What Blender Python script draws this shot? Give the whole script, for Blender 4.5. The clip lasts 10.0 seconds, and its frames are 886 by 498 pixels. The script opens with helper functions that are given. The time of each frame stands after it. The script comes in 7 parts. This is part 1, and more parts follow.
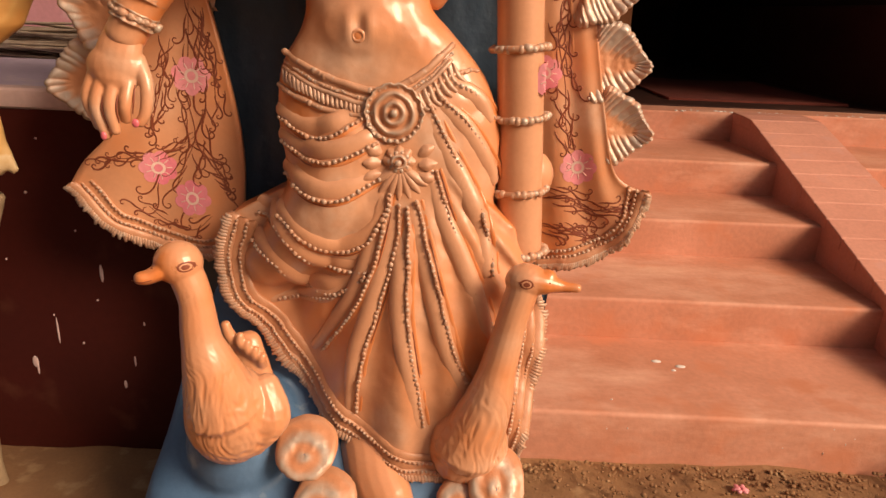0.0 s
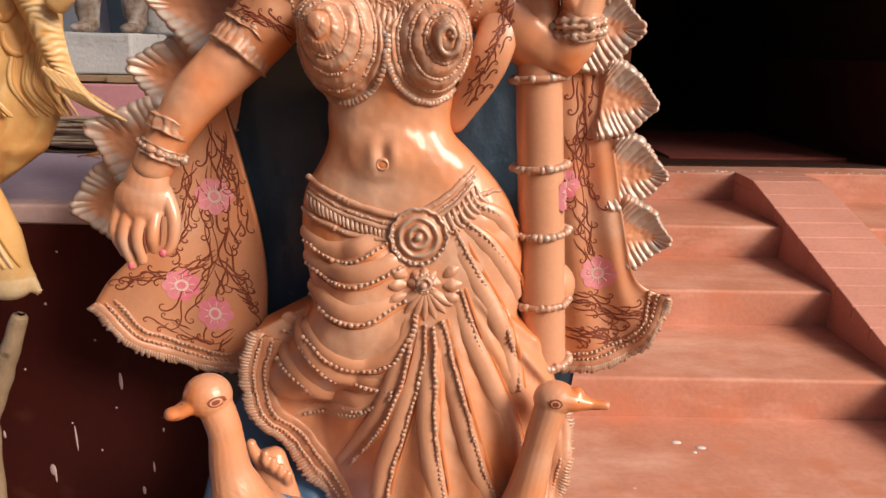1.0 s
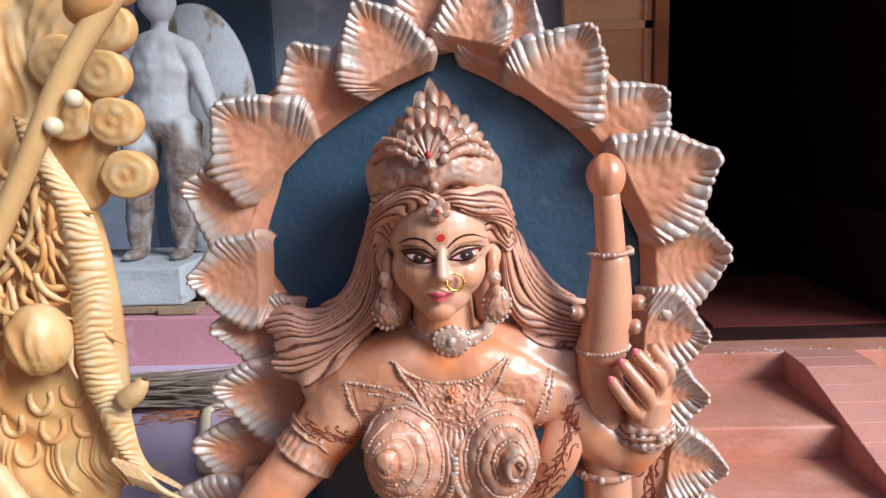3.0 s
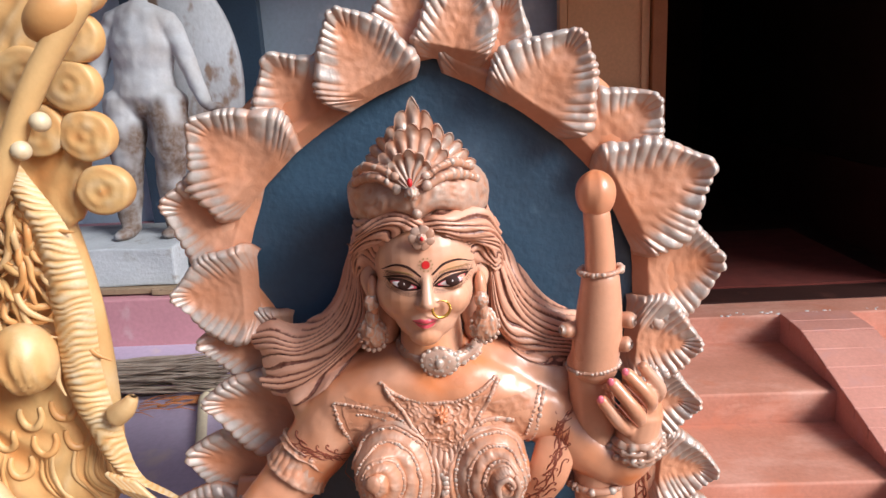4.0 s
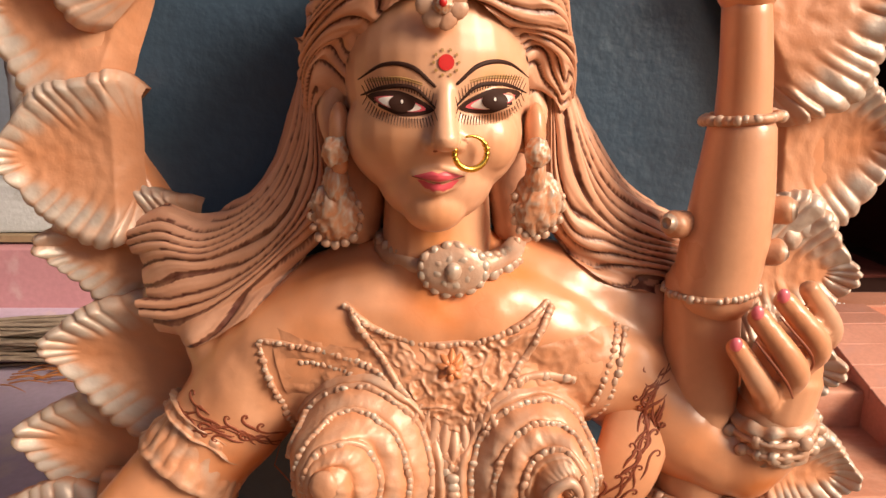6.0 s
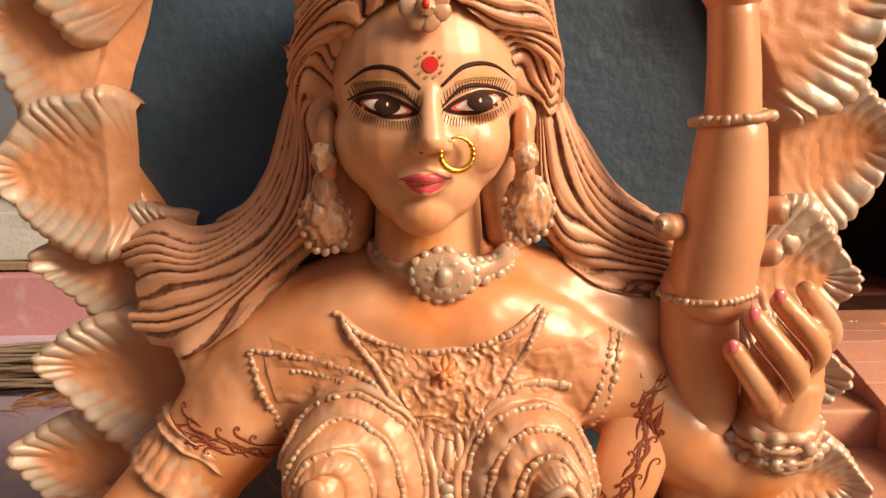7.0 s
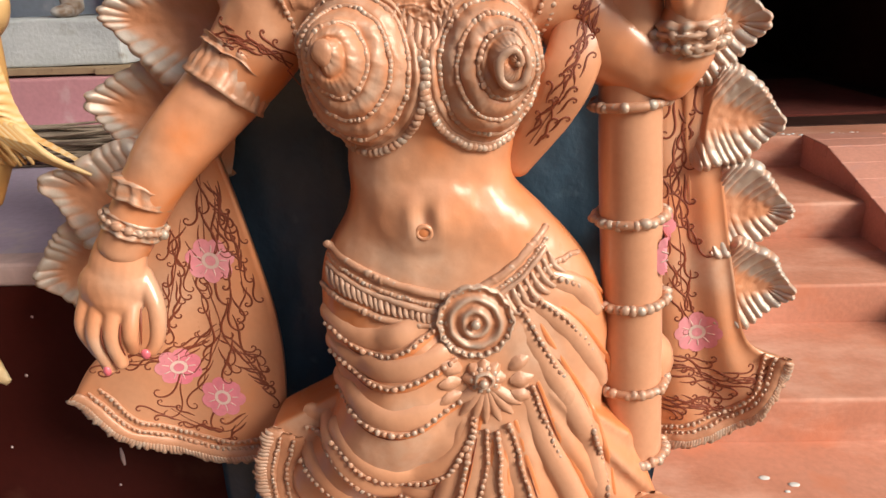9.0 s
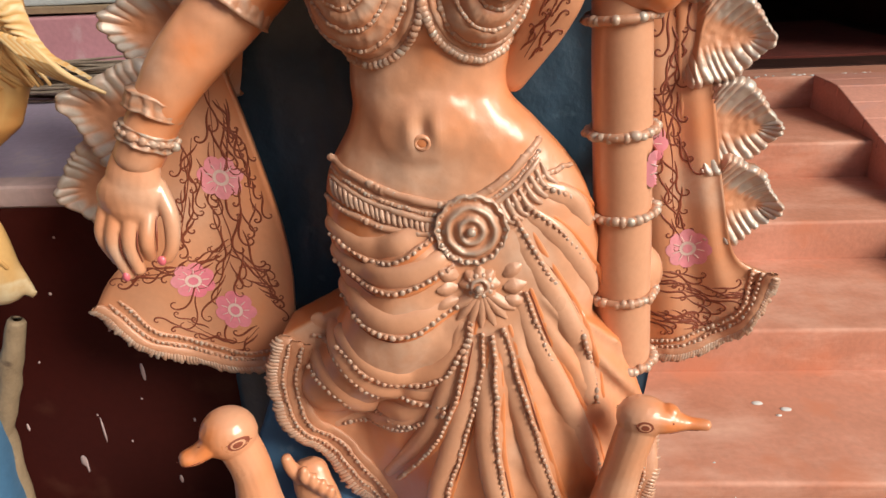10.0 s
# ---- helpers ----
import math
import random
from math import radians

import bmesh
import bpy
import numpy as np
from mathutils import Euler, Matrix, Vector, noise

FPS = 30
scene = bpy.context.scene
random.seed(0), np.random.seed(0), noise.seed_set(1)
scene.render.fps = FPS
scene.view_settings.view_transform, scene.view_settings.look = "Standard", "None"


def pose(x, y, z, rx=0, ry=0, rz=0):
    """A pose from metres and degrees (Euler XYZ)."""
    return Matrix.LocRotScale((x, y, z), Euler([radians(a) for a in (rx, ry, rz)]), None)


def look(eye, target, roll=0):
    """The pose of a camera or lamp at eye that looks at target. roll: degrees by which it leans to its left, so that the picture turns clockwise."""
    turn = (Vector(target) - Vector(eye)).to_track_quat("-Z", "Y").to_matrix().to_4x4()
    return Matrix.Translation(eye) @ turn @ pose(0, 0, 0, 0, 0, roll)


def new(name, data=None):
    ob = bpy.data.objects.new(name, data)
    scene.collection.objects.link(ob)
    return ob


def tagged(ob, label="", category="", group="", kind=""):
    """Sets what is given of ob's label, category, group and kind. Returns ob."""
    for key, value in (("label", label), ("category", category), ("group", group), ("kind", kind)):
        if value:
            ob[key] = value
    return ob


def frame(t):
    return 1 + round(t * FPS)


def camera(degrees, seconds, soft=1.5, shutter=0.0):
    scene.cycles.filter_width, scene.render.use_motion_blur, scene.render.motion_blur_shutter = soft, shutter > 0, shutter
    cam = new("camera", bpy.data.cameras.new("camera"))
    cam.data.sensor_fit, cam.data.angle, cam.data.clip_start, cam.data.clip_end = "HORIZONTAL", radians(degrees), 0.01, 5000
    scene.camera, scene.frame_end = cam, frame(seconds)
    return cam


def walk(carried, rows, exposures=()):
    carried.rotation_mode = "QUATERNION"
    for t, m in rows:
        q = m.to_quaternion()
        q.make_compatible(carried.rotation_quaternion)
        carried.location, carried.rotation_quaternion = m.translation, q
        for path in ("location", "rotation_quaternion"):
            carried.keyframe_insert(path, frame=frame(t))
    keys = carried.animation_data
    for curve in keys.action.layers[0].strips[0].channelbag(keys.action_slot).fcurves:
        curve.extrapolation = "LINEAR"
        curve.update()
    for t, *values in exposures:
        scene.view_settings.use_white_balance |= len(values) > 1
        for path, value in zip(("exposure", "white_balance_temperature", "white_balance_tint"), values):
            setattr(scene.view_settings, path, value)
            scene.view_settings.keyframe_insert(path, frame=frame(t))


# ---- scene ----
cam = camera(66.0, 10.0)
PATH = [
    (0, (0.549, 0.74, 1.133), (0.54, 2.627, 0.471), 2.3),
    (0.5, (0.517, 0.75, 1.181), (0.473, 2.656, 0.58), 1.9),
    (1, (0.494, 0.779, 1.279), (0.489, 2.698, 0.718), 0.8),
    (1.5, (0.469, 0.809, 1.42), (0.448, 2.744, 0.918), -0.8),
    (2, (0.455, 0.845, 1.552), (0.422, 2.791, 1.092), -1.1),
    (2.5, (0.443, 0.884, 1.701), (0.393, 2.847, 1.322), -2.4),
    (2.7, (0.433, 0.898, 1.753), (0.355, 2.868, 1.417), -2.2),
    (3.8, (0.454, 0.932, 1.954), (0.356, 2.88, 1.516), -2.1),
    (4, (0.46, 0.962, 1.944), (0.366, 2.897, 1.447), -3.2),
    (4.5, (0.412, 1.126, 1.873), (0.421, 3.056, 1.35), -2.6),
    (5, (0.378, 1.25, 1.821), (0.405, 3.164, 1.239), -1.2),
    (5.5, (0.378, 1.334, 1.737), (0.429, 3.259, 1.193), -0.0),
    (5.7, (0.373, 1.365, 1.689), (0.417, 3.298, 1.178), 0.5),
    (6.8, (0.385, 1.408, 1.64), (0.392, 3.362, 1.212), -0.9),
    (7, (0.391, 1.39, 1.638), (0.4, 3.349, 1.235), -0.8),
    (7.5, (0.407, 1.342, 1.545), (0.462, 3.28, 1.053), -1.1),
    (8, (0.412, 1.274, 1.477), (0.39, 3.193, 0.912), -2.1),
    (8.5, (0.424, 1.194, 1.411), (0.335, 3.08, 0.751), -2.1),
    (9, (0.44, 1.126, 1.384), (0.366, 2.991, 0.665), -2.2),
    (9.5, (0.45, 1.092, 1.367), (0.353, 2.932, 0.589), -2.7),
    (10, (0.462, 1.058, 1.344), (0.348, 2.869, 0.505), -2.6),
]
EXPOSURES = [(0, -0.25, 9700, 23), (1, -0.14, 7300, 16), (1.5, -0.12, 5800, 11), (2, 0.02, 5400, 7), (2.5, 0.07, 5200, 5), (4, 0.15, 5700, 9), (4.5, 0.13, 5500, 9), (5.5, 0.17, 6900, 16), (7, 0.06, 9900, 16), (8, -0.03, 8800, 13), (8.5, 0.08, 7200, 8), (9.5, -0.05, 6700, 5), (10, -0.09, 6600, 4)]
walk(cam, [(t, look(eye, target, roll)) for t, eye, target, roll in PATH], EXPOSURES)

# ---- daylight ----
world = bpy.data.worlds.new("overcast_sky")
scene.world = world
world.use_nodes = True
wn, wl = world.node_tree.nodes, world.node_tree.links
sky = wn.new("ShaderNodeTexSky")
sky.sky_type = "NISHITA"
sky.sun_disc = False
sky.sun_elevation = radians(42)
sky.sun_rotation = radians(122)
sky.air_density, sky.dust_density = 1.0, 3.0
wn["Background"].inputs["Strength"].default_value = 0.085
wl.new(sky.outputs[0], wn["Background"].inputs["Color"])
sun = new("sun", bpy.data.lights.new("sun", "SUN"))
sun.data.energy, sun.data.angle, sun.data.color = 4.7, radians(26), (1.0, 0.93, 0.84)
sun.matrix_world = look((4.8, -0.8, 4.2), (0.4, 2.0, 1.0))

# ---- mesh tools ----
class Builder:
    """Collects vertices and faces of one mesh, with a material slot for each face."""

    def __init__(self):
        self.v, self.f, self.m, self.c = [], [], [], []

    def add(self, verts, faces, mat=0, paint=0.0):
        base = len(self.v)
        self.v.extend(tuple(p) for p in verts)
        self.c.extend([paint] * len(verts) if isinstance(paint, (int, float)) else paint)
        self.f.extend(tuple(base + i for i in f) for f in faces)
        self.m.extend([mat] * len(faces))

    def mesh(self, name, materials, smooth=True):
        me = bpy.data.meshes.new(name)
        me.from_pydata(self.v, [], self.f)
        for mat in materials:
            me.materials.append(mat)
        me.polygons.foreach_set("material_index", self.m)
        me.polygons.foreach_set("use_smooth", [smooth] * len(self.f))
        col = me.attributes.new("paint", "FLOAT", "POINT")
        col.data.foreach_set("value", self.c)
        me.update()
        return me


def spline(points, n):
    """n points on a smooth curve through the given ones (any dimension)."""
    p = np.array(points, float)
    if len(p) == 2:
        return p[0] + (p[1] - p[0]) * np.linspace(0, 1, n)[:, None]
    ext = np.vstack([2 * p[0] - p[1], p, 2 * p[-1] - p[-2]])
    seg = np.linalg.norm(np.diff(p[:, :3], axis=0), axis=1)
    at = np.r_[0, np.cumsum(seg)]
    out = []
    for s in np.linspace(0, at[-1], n):
        i = min(int(np.searchsorted(at, s, "right")) - 1, len(p) - 2)
        u = (s - at[i]) / max(seg[i], 1e-9)
        a, b, c, d = ext[i], ext[i + 1], ext[i + 2], ext[i + 3]
        out.append(0.5 * (2 * b + (c - a) * u + (2 * a - 5 * b + 4 * c - d) * u * u + (3 * b - a - 3 * c + d) * u ** 3))
    return np.array(out)


def length(path):
    return float(np.linalg.norm(np.diff(np.array(path, float), axis=0), axis=1).sum())


def grid_faces(rows, cols, closed=False):
    last = cols if closed else cols - 1
    return [(i * cols + j, i * cols + (j + 1) % cols, (i + 1) * cols + (j + 1) % cols, (i + 1) * cols + j)
            for i in range(rows - 1) for j in range(last)]


def tube(b, points, radii, mat=0, segs=12, rings=16, flat=1.0, up=(0, -1, 0), paint=0.0, smooth=True):
    """A swept round bar with rounded ends; flat squeezes it along up."""
    path = spline(points, rings) if smooth else np.array(points, float)
    rad = np.interp(np.linspace(0, 1, len(path)), np.linspace(0, 1, len(radii)), radii)
    verts, cols = [], segs
    tang = np.gradient(path, axis=0)
    ring_list = []
    upv = np.array(up, float)
    for k, (p, t, r) in enumerate(zip(path, tang, rad)):
        t = t / (np.linalg.norm(t) + 1e-12)
        side = np.cross(t, upv)
        if np.linalg.norm(side) < 0.15:
            side = np.cross(t, upv + np.array([0.3, 0.2, 0.5]))
        side /= np.linalg.norm(side) + 1e-12
        nor = np.cross(side, t)
        ring_list.append((p, t, side, nor, r))
    def ring(p, side, nor, r):
        for a in np.linspace(0, 2 * np.pi, segs, endpoint=False):
            verts.append(p + side * (r * math.cos(a)) + nor * (r * flat * math.sin(a)))
    p, t, s, n, r = ring_list[0]
    ring(p - t * r * 0.55, s, n, r * 0.5)
    ring(p - t * r * 0.3, s, n, r * 0.85)
    for p, t, s, n, r in ring_list:
        ring(p, s, n, r)
    ring(p + t * r * 0.3, s, n, r * 0.85)
    ring(p + t * r * 0.55, s, n, r * 0.5)
    rows = len(verts) // segs
    faces = grid_faces(rows, segs, True)
    faces.append(tuple(range(segs)))
    faces.append(tuple(reversed(range((rows - 1) * segs, rows * segs))))
    b.add(verts, faces, mat, paint)


def ball(b, centre, radii, mat=0, segs=14, rings=8, turn=None, paint=0.0):
    radii = (radii,) * 3 if isinstance(radii, (int, float)) else radii
    verts, faces = [], []
    for i in range(1, rings):
        a = math.pi * i / rings
        for j in range(segs):
            t = 2 * math.pi * j / segs
            verts.append(Vector((radii[0] * math.sin(a) * math.cos(t), radii[1] * math.sin(a) * math.sin(t), radii[2] * math.cos(a))))
    verts.append(Vector((0, 0, radii[2])))
    verts.append(Vector((0, 0, -radii[2])))
    n = (rings - 1) * segs
    faces = [(i * segs + j, (i + 1) * segs + j, (i + 1) * segs + (j + 1) % segs, i * segs + (j + 1) % segs) for i in range(rings - 2) for j in range(segs)]
    faces += [(n, j, (j + 1) % segs) for j in range(segs)]
    faces += [(n + 1, (rings - 2) * segs + (j + 1) % segs, (rings - 2) * segs + j) for j in range(segs)]
    m = turn.to_3x3() if turn else Matrix.Identity(3)
    c = Vector(centre)
    b.add([c + m @ v for v in verts], faces, mat, paint)


def lathe(b, profile, mat=0, segs=32, centre=(0, 0, 0), squash=1.0, paint=0.0):
    """A turned body: profile of (radius, z)."""
    verts = [(centre[0] + r * math.cos(a), centre[1] + squash * r * math.sin(a), centre[2] + z)
             for r, z in profile for a in np.linspace(0, 2 * np.pi, segs, endpoint=False)]
    faces = [tuple(reversed(f)) for f in grid_faces(len(profile), segs, True)]
    faces = [tuple(reversed(f)) for f in faces]
    faces.append(tuple(reversed(range(segs))))
    faces.append(tuple(range((len(profile) - 1) * segs, len(profile) * segs)))
    b.add(verts, faces, mat, paint)


def fuse(b, voxel, smooth=2):
    """Fuses overlapping closed bodies into one skin, as clay is fused."""
    me = b.mesh("clay", [])
    ob = new("clay", me)
    mod = ob.modifiers.new("fuse", "REMESH")
    mod.mode, mod.voxel_size, mod.use_smooth_shade = "VOXEL", voxel, True
    if smooth:
        mod = ob.modifiers.new("even", "SMOOTH")
        mod.factor, mod.iterations = 0.5, smooth
    dg = bpy.context.evaluated_depsgraph_get()
    dg.update()
    done = bpy.data.meshes.new_from_object(ob.evaluated_get(dg))
    bpy.data.objects.remove(ob)
    bpy.data.meshes.remove(me)
    nv, nf = len(done.vertices), len(done.polygons)
    co = np.empty(nv * 3)
    done.vertices.foreach_get("co", co)
    faces = [tuple(p.vertices) for p in done.polygons]
    bpy.data.meshes.remove(done)
    return co.reshape(-1, 3), faces


from mathutils.bvhtree import BVHTree


class Skin:
    """The front of a fused body, on which ornaments are laid."""

    def __init__(self, verts, faces):
        self.tree = BVHTree.FromPolygons([tuple(v) for v in verts], faces)

    def y(self, x, z, default=0.0):
        hit = self.tree.ray_cast(Vector((x, -1.5, z)), Vector((0, 1, 0)))
        return hit[0].y if hit[0] is not None else default

    def lay(self, points, n, out=0.0, default=0.0):
        """A smooth path through points (x, z), laid on the front of the body."""
        path = spline([(x, 0, z) for x, z in points], n)
        ys = [self.y(p[0], p[2], None) for p in path]
        known = [y for y in ys if y is not None]
        last = known[0] if known else default
        for k, y in enumerate(ys):
            if y is None or (k and abs(y - last) > 0.05):
                y = last
            last = y
            path[k, 1] = y - out
        return path


def beads(b, path, r, gap=2.1, mat=0, segs=7, rings=5, squash=0.62, paint=1.0, jitter=0.28):
    """Clay pellets pressed in a row along a path."""
    total = length(path)
    n = max(2, int(total / (r * gap)))
    at = np.r_[0, np.cumsum(np.linalg.norm(np.diff(path, axis=0), axis=1))]
    for s in np.linspace(0, total, n):
        p = [np.interp(s, at, path[:, k]) for k in range(3)]
        q = r * (1 + random.uniform(-jitter, jitter))
        p = [p[0] + random.uniform(-1, 1) * r * 0.2, p[1] + random.uniform(0.15, 0.65) * r, p[2] + random.uniform(-1, 1) * r * 0.2]
        ball(b, p, (q * random.uniform(0.9, 1.35), q * squash, q * random.uniform(0.8, 1.2)), mat, segs, rings, paint=paint * random.uniform(0.2, 1.1))


def part(name, bm, material, parent, label=""):
    """One mesh object from a bmesh or a ready mesh, under a thing or a part."""
    if isinstance(bm, bmesh.types.BMesh):
        me = bpy.data.meshes.new(name)
        bm.to_mesh(me)
        bm.free()
    else:
        me = bm
    if material is not None and not me.materials:
        me.materials.append(material)
    ob = new(name, me)
    if parent is not None:
        ob.parent = parent
        ob.matrix_parent_inverse = Matrix.Identity(4)
    return tagged(ob, label=label)


def box(x0, y0, z0, x1, y1, z1, bevel=0.0, segments=2):
    bm = bmesh.new()
    bmesh.ops.create_cube(bm, size=1.0)
    for v in bm.verts:
        v.co = Vector(((x0 + x1) / 2 + v.co.x * (x1 - x0), (y0 + y1) / 2 + v.co.y * (y1 - y0), (z0 + z1) / 2 + v.co.z * (z1 - z0)))
    if bevel:
        bmesh.ops.bevel(bm, geom=bm.edges[:], offset=bevel, segments=segments, affect="EDGES", profile=0.6)
    return bm


def worn(bm, cuts, amount, scale=6.0, seed=0.0):
    """Subdivides and dents a body a little, as hand-plastered work is."""
    bmesh.ops.subdivide_edges(bm, edges=[e for e in bm.edges if e.calc_length() > 0.12], cuts=cuts, use_grid_fill=True)
    for v in bm.verts:
        q = v.co * scale + Vector((seed, seed * 1.7, 0))
        v.co += Vector((noise.noise(q), noise.noise(q + Vector((7, 3, 1))), noise.noise(q + Vector((1, 9, 5))))) * amount
    return bm


# ---- materials ----
def material(name, base, second=None, rough=0.5, scale=8.0, fine=90.0, bump=0.15, metal=0.0, coat=0.0, mix=0.6, stain=None, stain_at=0.62, spec=0.5, grain=0.35, scuff=None):
    """Paint, plaster or clay: two colours mingled at a broad scale, fine grain in tone and relief, optional stains."""
    mat = bpy.data.materials.new(name)
    mat.use_nodes = True
    n, l = mat.node_tree.nodes, mat.node_tree.links
    bsdf = n["Principled BSDF"]
    geo = n.new("ShaderNodeTexCoord")
    broad = n.new("ShaderNodeTexNoise")
    broad.inputs["Scale"].default_value, broad.inputs["Detail"].default_value = scale, 5
    fine_n = n.new("ShaderNodeTexNoise")
    fine_n.inputs["Scale"].default_value, fine_n.inputs["Detail"].default_value = fine, 4
    for t in (broad, fine_n):
        l.new(geo.outputs["Object"], t.inputs["Vector"])
    ramp = n.new("ShaderNodeValToRGB")
    ramp.color_ramp.elements[0].position, ramp.color_ramp.elements[1].position = 0.5 - mix * 0.3, 0.5 + mix * 0.3
    ramp.color_ramp.elements[0].color = (*base, 1)
    ramp.color_ramp.elements[1].color = (*(second or [c * 0.82 for c in base]), 1)
    l.new(broad.outputs["Fac"], ramp.inputs["Fac"])
    speck = n.new("ShaderNodeMixRGB")
    speck.blend_type = "MULTIPLY"
    speck.inputs["Fac"].default_value = grain
    l.new(ramp.outputs["Color"], speck.inputs["Color1"])
    tone = n.new("ShaderNodeMapRange")
    tone.inputs["From Min"].default_value, tone.inputs["From Max"].default_value = 0.3, 0.7
    tone.inputs["To Min"].default_value, tone.inputs["To Max"].default_value = 0.75, 1.1
    l.new(fine_n.outputs["Fac"], tone.inputs["Value"])
    l.new(tone.outputs["Result"], speck.inputs["Color2"])
    colour = speck.outputs["Color"]
    if stain:
        spots = n.new("ShaderNodeTexNoise")
        spots.inputs["Scale"].default_value, spots.inputs["Detail"].default_value = scale * 2.7, 8
        l.new(geo.outputs["Object"], spots.inputs["Vector"])
        where = n.new("ShaderNodeMapRange")
        where.inputs["From Min"].default_value, where.inputs["From Max"].default_value = stain_at, stain_at + 0.12
        l.new(spots.outputs["Fac"], where.inputs["Value"])
        over = n.new("ShaderNodeMixRGB")
        over.inputs["Color2"].default_value = (*stain, 1)
        l.new(where.outputs["Result"], over.inputs["Fac"])
        l.new(colour, over.inputs["Color1"])
        colour = over.outputs["Color"]
    if scuff:
        drift = n.new("ShaderNodeMapping")
        drift.inputs["Scale"].default_value = (1.0, 2.2, 3.0)
        l.new(geo.outputs["Object"], drift.inputs["Vector"])
        rub = n.new("ShaderNodeTexNoise")
        rub.inputs["Scale"].default_value, rub.inputs["Detail"].default_value, rub.inputs["Roughness"].default_value = 1.9, 9, 0.68
        l.new(drift.outputs["Vector"], rub.inputs["Vector"])
        fade = n.new("ShaderNodeMapRange")
        fade.inputs["From Min"].default_value, fade.inputs["From Max"].default_value = 0.47, 0.68
        fade.inputs["To Max"].default_value = 0.62
        l.new(rub.outputs["Fac"], fade.inputs["Value"])
        dust = n.new("ShaderNodeMixRGB")
        dust.inputs["Color2"].default_value = (*scuff, 1)
        l.new(fade.outputs["Result"], dust.inputs["Fac"])
        l.new(colour, dust.inputs["Color1"])
        colour = dust.outputs["Color"]
    l.new(colour, bsdf.inputs["Base Color"])
    rr = n.new("ShaderNodeMapRange")
    rr.inputs["To Min"].default_value, rr.inputs["To Max"].default_value = max(0.05, rough - 0.12), min(1, rough + 0.12)
    l.new(broad.outputs["Fac"], rr.inputs["Value"])
    l.new(rr.outputs["Result"], bsdf.inputs["Roughness"])
    bsdf.inputs["Metallic"].default_value = metal
    bsdf.inputs["Specular IOR Level"].default_value = spec
    bsdf.inputs["Coat Weight"].default_value = coat
    bsdf.inputs["Coat Roughness"].default_value = 0.27
    if bump:
        bn = n.new("ShaderNodeBump")
        bn.inputs["Strength"].default_value, bn.inputs["Distance"].default_value = bump, 0.004
        l.new(fine_n.outputs["Fac"], bn.inputs["Height"])
        l.new(bn.outputs["Normal"], bsdf.inputs["Normal"])
    return mat


def airbrushed(name, base, orange, silver, rough=0.36, silver_metal=0.55, coat=0.12, uneven=0.10):
    """Idol paint: matt ground colour, warm tone sprayed by hand, pearl and silver brushed on raised work ('paint': 0 ground, 1 silver, -1 warm tone)."""
    mat = material(name, base, [base[0] * 0.93, base[1] * 0.86, base[2] * 0.8], rough, 9.0, 110.0, 1.2 * uneven, coat=coat, grain=0.16)
    n, l = mat.node_tree.nodes, mat.node_tree.links
    bsdf = n["Principled BSDF"]
    ground = bsdf.inputs["Base Color"].links[0].from_socket
    att = n.new("ShaderNodeAttribute")
    att.attribute_name = "paint"
    rub = n.new("ShaderNodeTexNoise")
    rub.inputs["Scale"].default_value, rub.inputs["Detail"].default_value = 55, 6
    tc = n.new("ShaderNodeTexCoord")
    l.new(tc.outputs["Object"], rub.inputs["Vector"])
    def brushed(lo, hi, sign):
        s = n.new("ShaderNodeMath"); s.operation = "MULTIPLY"; s.inputs[1].default_value = sign
        l.new(att.outputs["Fac"], s.inputs[0])
        w = n.new("ShaderNodeMapRange")
        w.inputs["From Min"].default_value, w.inputs["From Max"].default_value = 0.25, 0.65
        w.inputs["To Min"].default_value, w.inputs["To Max"].default_value = lo, hi
        l.new(rub.outputs["Fac"], w.inputs["Value"])
        m = n.new("ShaderNodeMath"); m.operation = "MULTIPLY"; m.use_clamp = True
        l.new(s.outputs[0], m.inputs[0]); l.new(w.outputs["Result"], m.inputs[1])
        return m.outputs[0]
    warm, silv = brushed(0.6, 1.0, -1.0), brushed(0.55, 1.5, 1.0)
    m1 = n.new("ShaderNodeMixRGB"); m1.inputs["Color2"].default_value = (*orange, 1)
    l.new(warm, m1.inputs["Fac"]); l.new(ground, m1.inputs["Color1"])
    m2 = n.new("ShaderNodeMixRGB"); m2.inputs["Color2"].default_value = (*silver, 1)
    l.new(silv, m2.inputs["Fac"]); l.new(m1.outputs["Color"], m2.inputs["Color1"])
    l.new(m2.outputs["Color"], bsdf.inputs["Base Color"])
    mm = n.new("ShaderNodeMath"); mm.operation = "MULTIPLY"; mm.inputs[1].default_value = silver_metal
    l.new(silv, mm.inputs[0]); l.new(mm.outputs[0], bsdf.inputs["Metallic"])
    # brush marks and hand-pressed unevenness under the paint
    press = n.new("ShaderNodeTexNoise")
    press.inputs["Scale"].default_value, press.inputs["Detail"].default_value, press.inputs["Distortion"].default_value = 42, 3, 0.8
    l.new(tc.outputs["Object"], press.inputs["Vector"])
    fine_bump = bsdf.inputs["Normal"].links[0].from_node
    low = n.new("ShaderNodeBump")
    low.inputs["Strength"].default_value, low.inputs["Distance"].default_value = uneven, 0.006
    l.new(press.outputs["Fac"], low.inputs["Height"])
    l.new(low.outputs["Normal"], fine_bump.inputs["Normal"])
    return mat


